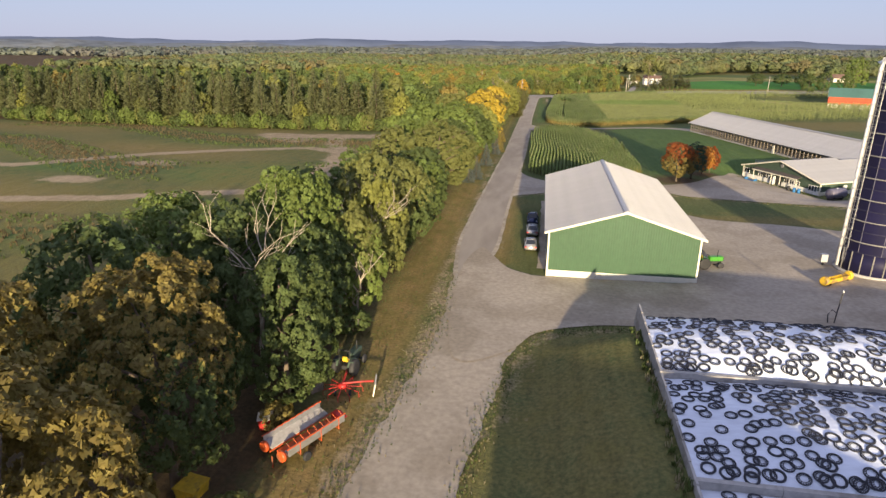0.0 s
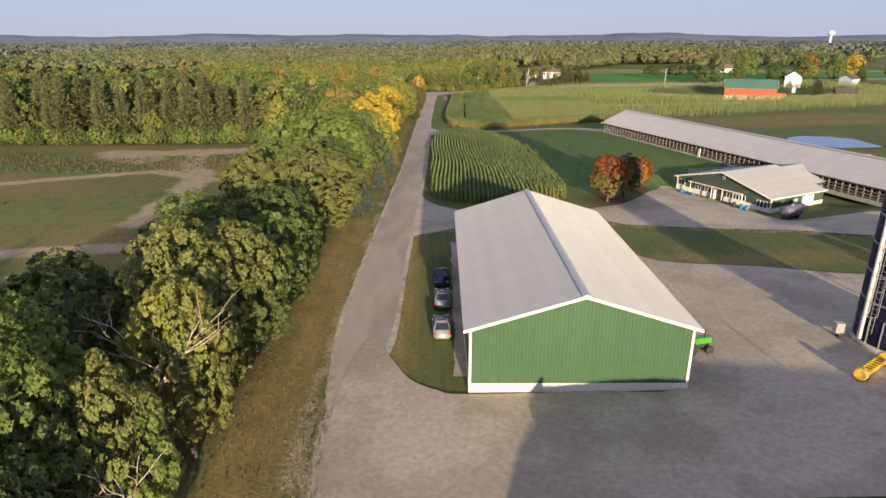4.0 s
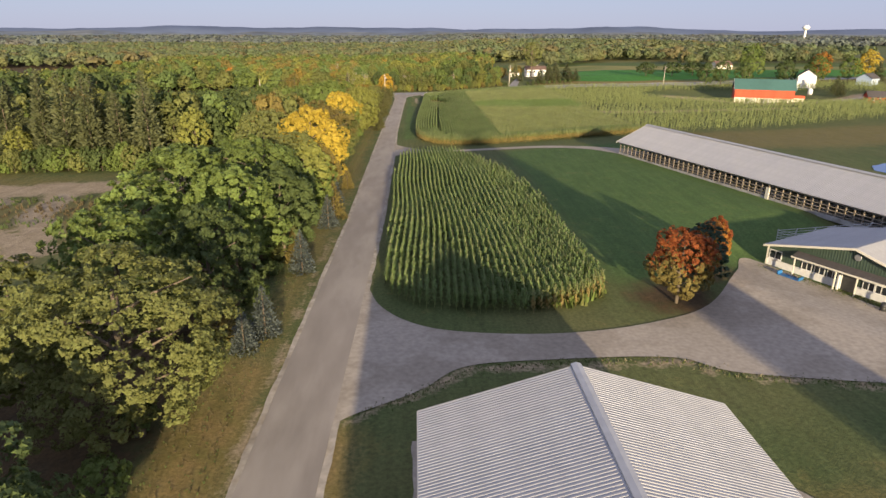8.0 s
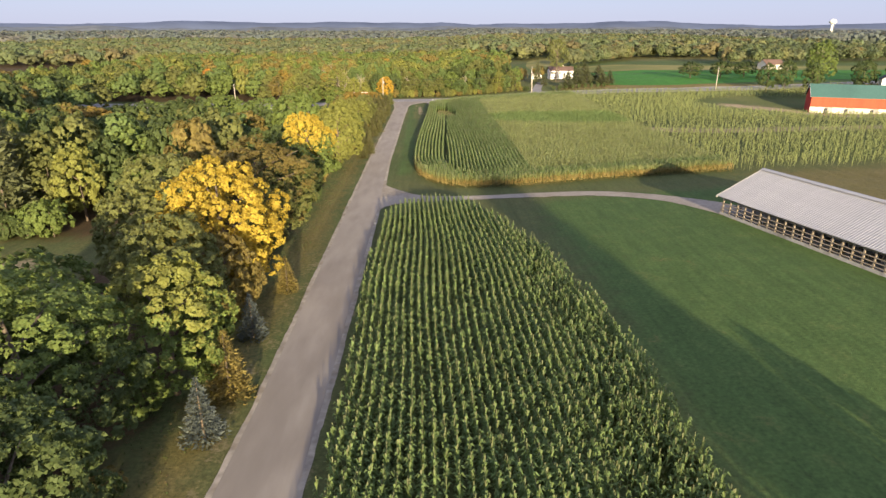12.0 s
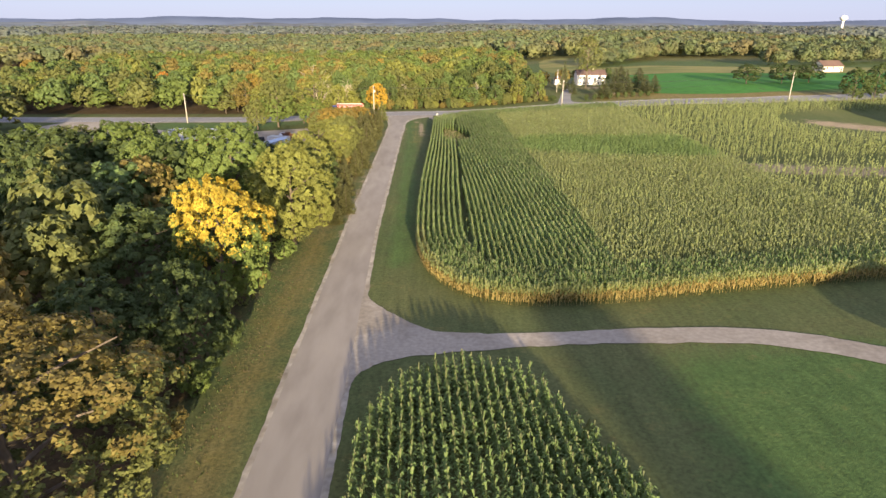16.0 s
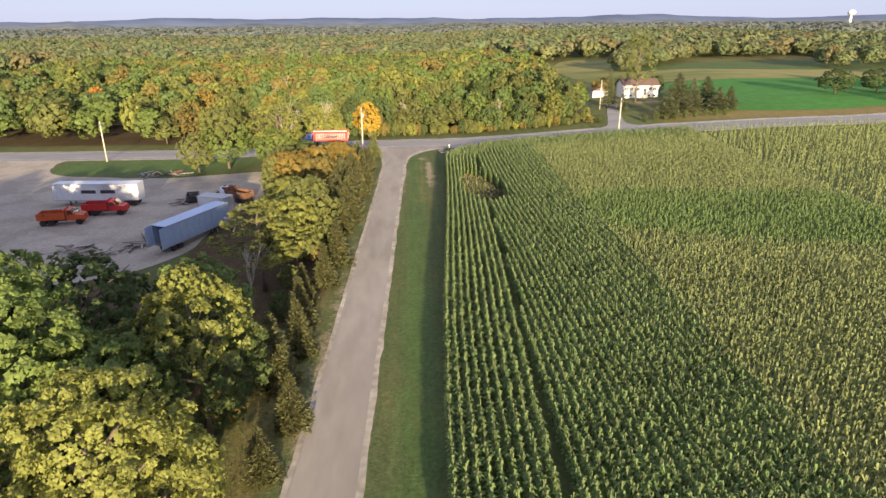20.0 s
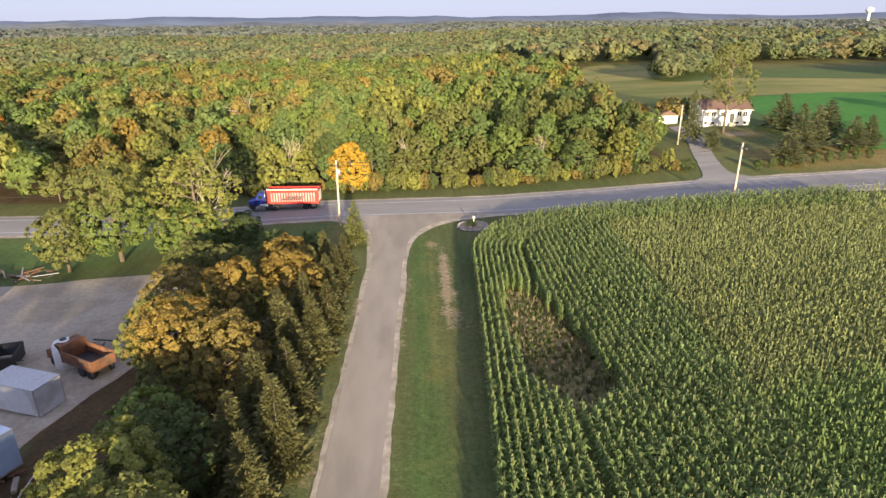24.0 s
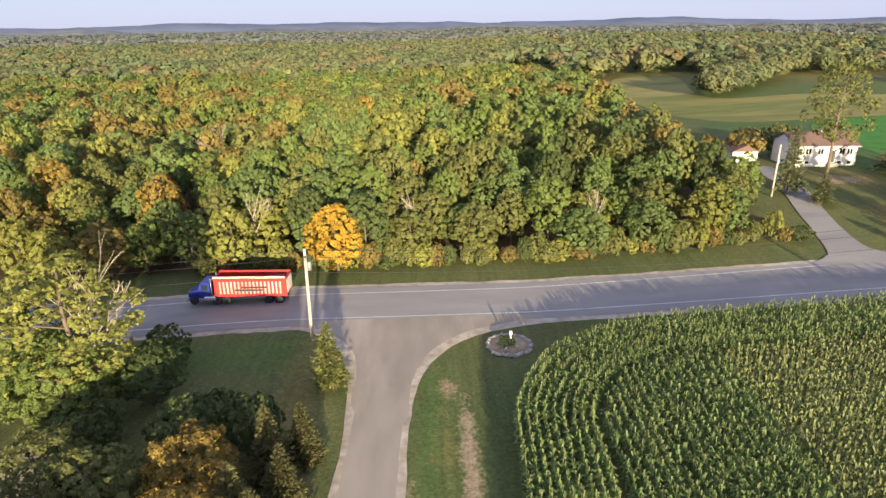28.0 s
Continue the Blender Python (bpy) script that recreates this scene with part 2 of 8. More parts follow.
M = {
    "asphalt": material("asphalt", (0.322, 0.277, 0.220), 0.9, var=0.10, grain=0.6, blot=0.15, second=(0.362, 0.314, 0.250), amount=0.5, bump=0.04, bump_scale=8, stretch=(1, 0.25, 1)),
    "highway": material("highway_asphalt", (0.235, 0.225, 0.215), 0.85, var=0.08, grain=0.6, blot=0.1, second=(0.29, 0.275, 0.255), amount=0.5, bump=0.04, bump_scale=8, stretch=(0.25, 1, 1)),
    "gravel": material("gravel", (0.405, 0.345, 0.262), 0.95, var=0.15, grain=2.2, blot=0.16, second=(0.335, 0.282, 0.208), amount=0.5, bump=0.15, bump_scale=5),
    "shoulder": material("shoulder_gravel", (0.42, 0.365, 0.28), 0.95, var=0.25, grain=1.2, blot=0.5, second=(0.38, 0.32, 0.23), amount=0.4, bump=0.1, bump_scale=4),
    "line": material("road_paint", (0.6, 0.6, 0.58), 0.7, var=0.2, grain=3, blot=1.0, bump=0),
    "dirt": material("bare_dirt", (0.36, 0.28, 0.18), 0.95, var=0.2, grain=1.2, blot=0.1, second=(0.26, 0.21, 0.13), amount=0.5, bump=0.4, bump_scale=3),
    "concrete": material("concrete", (0.42, 0.40, 0.37), 0.85, var=0.15, grain=3, blot=0.4, second=(0.30, 0.28, 0.25), amount=0.4, bump=0.15, bump_scale=12),
    "white_paint": material("white_paint", (0.78, 0.77, 0.74), 0.5, var=0.06, grain=3, blot=0.5, bump=0.03),
    "cream": material("cream_trim", (0.74, 0.70, 0.58), 0.5, var=0.06, grain=3, blot=0.5, bump=0.03),
    "barn_green": material("green_metal_siding", (0.040, 0.096, 0.046), 0.45, var=0.08, grain=1.5, blot=0.2, bump=0.03, spread=0.03),
    "dark_green": material("dark_green_siding", (0.055, 0.085, 0.06), 0.5, var=0.1, grain=1.5, blot=0.2, bump=0.03),
    "roof_metal": material("pale_roof_metal", (0.455, 0.445, 0.425), 0.5, 0.15, var=0.06, grain=1.0, blot=0.15, bump=0.03, spread=0.03),
    "ridge_metal": material("ridge_metal", (0.50, 0.49, 0.46), 0.45, 0.3, var=0.08, grain=2, blot=0.3, bump=0.03),
    "galvanized": material("galvanized_steel", (0.50, 0.50, 0.50), 0.4, 0.7, var=0.12, grain=4, blot=0.6, bump=0.03),
    "silo_blue": material("navy_enamel_steel", (0.014, 0.013, 0.046), 0.55, 0.0, var=0.15, grain=0.8, blot=0.25, bump=0.02, spread=0.12, spec=0.22),
    "silo_ring": material("weathered_silo_seam", (0.27, 0.26, 0.24), 0.6, 0.2, var=0.2, grain=3, blot=1, bump=0),
    "silo_dull": material("dark_silo_seam", (0.026, 0.025, 0.052), 0.6, 0.0, var=0.2, grain=3, blot=1, bump=0, spec=0.2),
    "silo_seam": material("dull_silo_seam", (0.085, 0.085, 0.12), 0.5, 0.1, var=0.2, grain=3, blot=1, bump=0),
    "yellow": material("yellow_machine_paint", (0.62, 0.40, 0.03), 0.5, var=0.15, grain=3, blot=1, second=(0.25, 0.16, 0.06), amount=0.3, bump=0.05),
    "orange": material("orange_machine_paint", (0.55, 0.09, 0.02), 0.5, var=0.15, grain=3, blot=1, second=(0.22, 0.08, 0.04), amount=0.3, bump=0.05),
    "red": material("red_machine_paint", (0.50, 0.03, 0.025), 0.5, var=0.15, grain=3, blot=1, bump=0.05),
    "red_barn": material("red_barn_boards", (0.52, 0.075, 0.03), 0.75, var=0.15, grain=2, blot=0.3, bump=0.1, stretch=(6, 6, 0.5)),
    "green_roof": material("green_roof_shingles", (0.06, 0.14, 0.12), 0.7, var=0.12, grain=2, blot=0.3, bump=0.1),
    "tractor_green": material("green_tractor_paint", (0.06, 0.26, 0.03), 0.4, var=0.12, grain=3, blot=1, bump=0.03),
    "blue_paint": material("blue_truck_paint", (0.02, 0.035, 0.22), 0.3, var=0.1, grain=2, blot=0.6, bump=0.02),
    "car_blue": material("navy_car_paint", (0.02, 0.03, 0.085), 0.22, 0.3, var=0.05, grain=2, blot=0.6, bump=0),
    "car_silver": material("silver_car_paint", (0.50, 0.50, 0.50), 0.3, 0.5, var=0.05, grain=2, blot=0.6, bump=0),
    "glass": material("dark_glass", (0.02, 0.025, 0.03), 0.08, var=0.05, bump=0, spec=0.7),
    "rubber": material("black_rubber", (0.028, 0.028, 0.03), 0.75, var=0.25, grain=5, blot=1.5, bump=0.1, spread=0.3),
    "chrome": material("polished_metal", (0.65, 0.65, 0.64), 0.25, 0.9, var=0.06, bump=0),
    "dark_metal": material("dark_metal", (0.05, 0.05, 0.05), 0.55, 0.3, var=0.2, bump=0.05),
    "rust": material("rusty_steel", (0.20, 0.09, 0.045), 0.8, 0.1, var=0.3, grain=4, blot=1, second=(0.12, 0.07, 0.05), bump=0.2),
    "wood": material("weathered_wood", (0.30, 0.25, 0.19), 0.85, var=0.25, grain=3, blot=0.8, bump=0.2, stretch=(1, 1, 0.2)),
    "pole_wood": material("pale_pole_wood", (0.52, 0.46, 0.38), 0.85, var=0.15, grain=3, blot=0.8, bump=0.1, stretch=(4, 4, 0.3)),
    # white plastic; the blue sky it mirrors is put into the base colour
    "tarp": material("white_silage_plastic", (0.74, 0.79, 0.88), 0.28, var=0.07, grain=1.3, blot=0.4, bump=1.0, bump_scale=1.3, stretch=(0.6, 1.8, 1)),
    "tyre_wall": material("cut_tyre_sidewall", (0.024, 0.026, 0.036), 0.65, var=0.3, grain=5, blot=1.2, bump=0.1, spread=0.45),
    "bark": material("bark", (0.16, 0.125, 0.09), 0.95, var=0.3, grain=4, blot=1, bump=0.6, bump_scale=9, stretch=(1, 1, 0.3)),
    "bare_bark": material("pale_dead_bark", (0.42, 0.36, 0.28), 0.9, var=0.2, grain=4, blot=1, bump=0.3),
    "shingle_brown": material("brown_shingles", (0.16, 0.10, 0.075), 0.9, var=0.2, grain=3, blot=0.5, bump=0.2),
    "shingle_dark": material("dark_shingles", (0.08, 0.07, 0.065), 0.9, var=0.2, grain=3, blot=0.5, bump=0.2),
    "trailer_white": material("white_trailer_skin", (0.72, 0.72, 0.72), 0.4, 0.1, var=0.08, grain=2, blot=0.3, second=(0.55, 0.53, 0.5), amount=0.2, bump=0.03),
    "trailer_blue": material("pale_blue_trailer_skin", (0.42, 0.52, 0.66), 0.4, 0.1, var=0.08, grain=2, blot=0.3, bump=0.03),
    # the tank's purplish shade is put into this base colour
    "tank_grey": material("shade_tinted_tank", (0.15, 0.14, 0.19), 0.5, 0.2, var=0.15, grain=2, blot=0.5, bump=0.03),
    "blue_plastic": material("blue_plastic", (0.03, 0.16, 0.38), 0.5, var=0.1, bump=0),
    "stone": material("field_stone", (0.40, 0.35, 0.31), 0.9, var=0.25, grain=3, blot=1, bump=0.3, spread=0.3),
    # horizon ridge and hills: blue-grey air haze is put into the base colours
    "far_wood": material("hazed_distant_woods", (0.135, 0.160, 0.175), 1.0, var=0.3, grain=0.02, blot=0.006, second=(0.17, 0.185, 0.18), bump=0),
    "far_hill": material("hazed_distant_hills", (0.185, 0.220, 0.285), 1.0, var=0.12, grain=0.006, blot=0.002, bump=0, spec=0.0),
    "leaf_green": leaf("green_leaves", (0.182, 0.240, 0.060)),
    "leaf_dark": leaf("dark_green_leaves", (0.112, 0.150, 0.048)),
    "leaf_olive": leaf("olive_leaves", (0.205, 0.222, 0.066)),
    "leaf_lime": leaf("yellow_green_leaves", (0.275, 0.288, 0.068)),
    "leaf_yellow": leaf("yellow_leaves", (0.56, 0.43, 0.062)),
    "leaf_orange": leaf("orange_leaves", (0.42, 0.20, 0.040)),
    "leaf_red": leaf("red_leaves", (0.33, 0.105, 0.032)),
    "leaf_gold": leaf("golden_leaves", (0.55, 0.36, 0.05)),
    "leaf_gold_brown": leaf("golden_brown_leaves", (0.32, 0.235, 0.055)),
    "leaf_brown": leaf("brown_olive_leaves", (0.265, 0.215, 0.062)),
    "needle": leaf("conifer_needles", (0.165, 0.182, 0.078)),
    "needle_olive": leaf("olive_needles", (0.150, 0.150, 0.056)),
    "needle_teal": leaf("blue_green_leaves", (0.085, 0.135, 0.075)),
    "needle_blue": leaf("blue_spruce_needles", (0.14, 0.165, 0.135)),
    "corn": leaf("corn_leaves", (0.205, 0.285, 0.091)),
    "corn_ripe": leaf("ripening_corn_leaves", (0.282, 0.318, 0.108)),
    "corn_fresh": leaf("fresh_corn_leaves", (0.21, 0.290, 0.090)),
    "crop": material("bright_green_crop", (0.075, 0.215, 0.040), 0.9, var=0.15, grain=0.4, blot=0.05, bump=0.2, bump_scale=2, spec=0.1),
    "straw": material("mown_straw_field", (0.26, 0.24, 0.085), 0.95, var=0.15, grain=0.3, blot=0.03, second=(0.17, 0.19, 0.06), bump=0.2, bump_scale=2, spec=0.1, stretch=(0.3, 1, 1)),
    "corn_dry": leaf("dry_corn_leaves", (0.37, 0.29, 0.10)),
    "tassel": leaf("corn_tassels", (0.225, 0.245, 0.11)),
    "weed": leaf("dry_weeds", (0.33, 0.29, 0.16)),
    "grass_blade": leaf("grass_blades", (0.12, 0.16, 0.045)),
}


M["field_brown"] = leaf("brown_field_weeds", (0.16, 0.125, 0.06))
M["wood_green"] = leaf("fresh_green_leaves", (0.172, 0.238, 0.072))
# leaf colours of the far woods, with grey distance haze mixed in
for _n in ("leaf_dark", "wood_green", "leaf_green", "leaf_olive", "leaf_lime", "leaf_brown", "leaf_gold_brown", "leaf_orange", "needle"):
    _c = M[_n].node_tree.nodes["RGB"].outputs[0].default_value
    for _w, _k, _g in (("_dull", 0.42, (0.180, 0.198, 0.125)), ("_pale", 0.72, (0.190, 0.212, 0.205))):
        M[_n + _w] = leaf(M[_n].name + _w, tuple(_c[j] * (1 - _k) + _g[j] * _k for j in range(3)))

# ---- the ground: one sheet to the horizon ----
def spread_axis(lo, hi, step, reach):
    out = list(np.arange(lo, hi + step, step))
    s, a = step, out[0]
    while a > -reach:
        s *= 1.25
        a -= s
        out.insert(0, max(a, -reach))
    s, a = step, out[-1]
    while a < reach:
        s *= 1.25
        a += s
        out.append(min(a, reach))
    return np.array(out)


def soft_box(x, y, x0, x1, y0, y1, e=4.0):
    return ease(x0 - e, x0 + e, x) * (1 - ease(x1 - e, x1 + e, x)) * ease(y0 - e, y0 + e, y) * (1 - ease(y1 - e, y1 + e, y))


def soft_spot(x, y, cx, cy, rx, ry):
    return np.clip(1.3 - np.hypot((x - cx) / rx, (y - cy) / ry), 0, 1)


def soft_path(x, y, pts, w):
    """1 on a path along the chain of points, falling to 0 within about its width."""
    best = np.full(np.shape(x), 1e9)
    for (ax, ay), (bx, by) in zip(pts, pts[1:]):
        dx, dy = bx - ax, by - ay
        u = np.clip(((x - ax) * dx + (y - ay) * dy) / (dx * dx + dy * dy), 0, 1)
        best = np.minimum(best, np.hypot(x - ax - u * dx, y - ay - u * dy))
    return np.clip(1.25 - best / w * 0.75, 0, 1)


GX, GY = spread_axis(-130, 150, 1.6, 4800), spread_axis(-20, 470, 1.6, 4800)
gx, gy = np.meshgrid(GX, GY)
nx, ny = len(GX), len(GY)
idx = np.arange(nx * ny).reshape(ny, nx)
gfaces = np.stack([idx[:-1, :-1], idx[:-1, 1:], idx[1:, 1:], idx[1:, :-1]], -1).reshape(-1, 4)
gverts = np.stack([gx, gy, ground_z(gx, gy)], -1).reshape(-1, 3)

LANE_L = [(-12.2, 60), (-13.1, 78), (-13.0, 104), (-12.5, 165), (-12.1, 226), (-11.7, 267), (-10.2, 357)]
LANE_R = [(-7.2, 78), (-7.3, 104), (-6.7, 165), (-6.2, 226), (-6.4, 287), (-5.4, 357)]
TRACK_L = [(-20.5, -60), (-16, 0), (-14.2, 28), (-13, 38), (-12, 48), (-11.6, 56), (-12.6, 68)]
YARD_EDGE = [(-5.0, 36), (-3.2, 47), (-1.2, 52.4), (3.5, 54.8), (8, 55.4)]
DRIVE_EDGE = [(-5.4, 111.5), (-0.9, 113.8), (3.3, 117.4), (12, 118.2), (21.4, 117.8), (26, 115), (38, 112.6), (49, 110.4), (60, 105.4)]
# masks of what grows or lies where
m_dry = np.maximum.reduce([
    soft_box(gx, gy, -19, -13.2, -20, 120, 2.5), 0.6 * soft_box(gx, gy, -17, -13.0, 120, 380, 2.0),
    0.95 * soft_box(gx, gy, -8.5, -5.4, 72, 110, 1.4), 0.62 * soft_box(gx, gy, -260, -38, 40, 205, 12) * (0.70 + 0.6 * np.sin(gy * 0.11 + 0.02 * gx) * np.sin(gx * 0.045)),
    0.62 * soft_box(gx, gy, 62, 320, 206, 238, 6), 0.7 * soft_box(gx, gy, -11, -5.0, 10, 52, 2.0), 0.55 * soft_box(gx, gy, 20, 70, 96, 102, 2),
    0.75 * soft_box(gx, gy, 60, 300, 393, 408, 4), 0.45 * soft_box(gx, gy, -5, 8, 20, 55, 5), 0.7 * soft_spot(gx, gy, 68, 421, 9, 6),
    0.45 * soft_box(gx, gy, -2.8, -1.6, 335, 372, 0.7), 0.45 * soft_box(gx, gy, 80, 900, 600, 660, 20), 0.7 * soft_spot(gx, gy, 9.4, 341, 5, 14)])
m_lush = np.maximum.reduce([
    soft_box(gx, gy, 21, 60, 135, 226, 4), soft_box(gx, gy, 72, 330, 410, 500, 6), 0.6 * soft_box(gx, gy, 50, 700, 520, 600, 15), 1.4 * soft_spot(gx, gy, -64, 120, 20, 14), 1.2 * soft_spot(gx, gy, -58, 92, 26, 9), 1.0 * soft_spot(gx, gy, -105, 120, 16, 7), 1.2 * soft_spot(gx, gy, -95, 158, 34, 10), 1.0 * soft_spot(gx, gy, -150, 140, 30, 9), 1.1 * soft_spot(gx, gy, -120, 92, 30, 8), 1.0 * soft_spot(gx, gy, -80, 72, 26, 8),
    0.8 * soft_box(gx, gy, -4.5, -1.5, 250, 372, 1.2), 0.6 * soft_box(gx, gy, -60, -14, 372, 380, 3), 0.8 * soft_box(gx, gy, -84, -44, 366, 380, 3)])
m_dirt = np.maximum.reduce([
    soft_path(gx, gy, [(-52, 193), (-70, 190), (-86, 182), (-76, 176)], 5.5), soft_path(gx, gy, [(-50, 150), (-66, 160), (-85, 150), (-100, 140), (-120, 120), (-150, 112)], 2.2),
    0.95 * soft_spot(gx, gy, -92, 128, 8, 4), soft_spot(gx, gy, -98, 108, 8, 4), soft_spot(gx, gy, -126, 108, 10, 6),
    soft_path(gx, gy, [(-46, 106), (-60, 104), (-80, 95), (-110, 88)], 2.0), 0.85 * soft_path(gx, gy, [(-44, 120), (-50, 135), (-53, 150)], 2.5),
    soft_path(gx, gy, [(47, 302), (58, 297), (85, 287), (130, 283)], 4.0), 0.35 * soft_path(gx, gy, [(8, 350), (10, 338), (10, 331)], 3.0), 0.9 * soft_path(gx, gy, [(118, 352), (135, 346), (150, 334), (178, 330), (210, 342)], 6),
    0.5 * soft_path(gx, gy, LANE_L, 0.8), 0.42 * soft_path(gx, gy, LANE_R, 0.6), 0.6 * soft_path(gx, gy, TRACK_L, 1.6), 0.4 * soft_path(gx, gy, YARD_EDGE, 1.0), 0.6 * soft_path(gx, gy, DRIVE_EDGE, 0.8),
    soft_path(gx, gy, [(-50.2, 117.8), (-51.6, 136.5), (-54.4, 157), (-62, 168), (-66, 186)], 2.6), soft_path(gx, gy, [(-56, 193), (-75, 188), (-90, 189)], 4.5),
    0.75 * soft_path(gx, gy, [(0.4, 345), (-0.2, 355), (-0.4, 362), (-1.4, 370)], 0.8), 0.7 * soft_spot(gx, gy, 66, 421, 5, 3)])
m_litter = np.maximum.reduce([
    soft_box(gx, gy, -40, -19.5, -30, 300, 3), soft_box(gx, gy, -34, -14, 290, 357, 2), soft_spot(gx, gy, 26.5, 131, 5, 5), 0.9 * soft_spot(gx, gy, 33, 139, 5, 5),
    soft_box(gx, gy, -1500, -34, 210, 306, 6), soft_box(gx, gy, -3000, 45, 400, 3500, 3)])
me = mesh_np("ground", gverts, gfaces, smooth=True)
for nm, a in (("dry", m_dry), ("lush", m_lush), ("dirt", m_dirt), ("litter", m_litter)):
    at = me.attributes.new(nm, "FLOAT", "POINT")
    at.data.foreach_set("value", a.ravel().astype(np.float32))


def ground_material():
    m = bpy.data.materials.new("meadow_ground")
    m.use_nodes = True
    t = m.node_tree
    b = t.nodes["Principled BSDF"]
    b.inputs["Roughness"].default_value = 0.95
    b.inputs["Specular IOR Level"].default_value = 0.15
    co = t.nodes.new("ShaderNodeTexCoord")

    def tex(scale, detail, stretch=(1, 1, 1)):
        mp = t.nodes.new("ShaderNodeMapping")
        mp.inputs["Scale"].default_value = stretch
        t.links.new(co.outputs["Object"], mp.inputs["Vector"])
        n = t.nodes.new("ShaderNodeTexNoise")
        n.inputs["Scale"].default_value, n.inputs["Detail"].default_value = scale, detail
        n.inputs["Roughness"].default_value = 0.65
        t.links.new(mp.outputs["Vector"], n.inputs["Vector"])
        return n.outputs["Fac"]

    def math_(op, a, b_):
        n = t.nodes.new("ShaderNodeMath")
        n.operation = op
        for k, v in enumerate((a, b_)):
            if isinstance(v, float):
                n.inputs[k].default_value = v
            else:
                t.links.new(v, n.inputs[k])
        return n.outputs[0]

    def rng(f, a, z, lo=0.0, hi=1.0):
        r = t.nodes.new("ShaderNodeMapRange")
        for k, v in zip(("From Min", "From Max", "To Min", "To Max"), (a, z, lo, hi)):
            r.inputs[k].default_value = v
        t.links.new(f, r.inputs["Value"])
        return r.outputs["Result"]

    def mix(c, d, f, blend="MIX"):
        x = t.nodes.new("ShaderNodeMix")
        x.data_type, x.blend_type = "RGBA", blend
        for k, v in (("A", c), ("B", d), ("Factor", f)):
            if isinstance(v, tuple):
                x.inputs[k].default_value = (*v, 1)
            elif isinstance(v, float):
                x.inputs[k].default_value = v
            else:
                t.links.new(v, x.inputs[k])
        return x.outputs["Result"]
    fine, mid, wide = tex(3.0, 6.0), tex(0.35, 6.0), tex(0.045, 5.0)
    streak = tex(0.6, 5.0, (2.2, 0.12, 1))
    col = mix((0.095, 0.122, 0.042), (0.140, 0.143, 0.054), rng(wide, 0.35, 0.65))
    col = mix(col, (0.22, 0.185, 0.07), rng(mid, 0.58, 0.8, 0.0, 0.6))

    def mask(nm, soft):
        a = t.nodes.new("ShaderNodeAttribute")
        a.attribute_name = nm
        k = math_("ADD", a.outputs["Fac"], rng(mid, 0.2, 0.8, -0.45, 0.45))
        k = math_("ADD", k, rng(fine, 0.2, 0.8, -0.2, 0.2))
        return rng(k, 0.5 - soft, 0.5 + soft)
    col = mix(col, mix((0.074, 0.128, 0.036), (0.106, 0.160, 0.046), rng(mid, 0.3, 0.7)), mask("lush", 0.4))
    col = mix(col, mix((0.29, 0.20, 0.080), (0.185, 0.155, 0.050), rng(mid, 0.35, 0.6)), mask("dry", 0.35))
    col = mix(col, mix((0.070, 0.052, 0.028), (0.12, 0.080, 0.038), rng(mid, 0.3, 0.7)), mask("litter", 0.3))
    col = mix(col, mix((0.43, 0.335, 0.215), (0.32, 0.25, 0.15), rng(mid, 0.35, 0.65)), mask("dirt", 0.18))
    col = mix(col, rng(fine, 0.25, 0.75, 0.62, 1.38), 1.0, "MULTIPLY")
    col = mix(col, rng(streak, 0.3, 0.7, 0.86, 1.14), 1.0, "MULTIPLY")
    t.links.new(col, b.inputs["Base Color"])
    bp = t.nodes.new("ShaderNodeBump")
    bp.inputs["Strength"].default_value, bp.inputs["Distance"].default_value = 0.6, 0.12
    t.links.new(tex(5.0, 5.0), bp.inputs["Height"])
    t.links.new(bp.outputs["Normal"], b.inputs["Normal"])
    return m


me.materials.append(ground_material())
ground = tagged(new("ground", me), "rolling mown grass, dry verges and bare dirt", "ground", kind="structure")


# ---- roads, yards ----
def lerp_rows(rows, v):
    """Rows of (y, a, b): a and b at v, with smooth passage."""
    ys = [r[0] for r in rows]
    return np.interp(v, ys, [r[1] for r in rows]), np.interp(v, ys, [r[2] for r in rows])


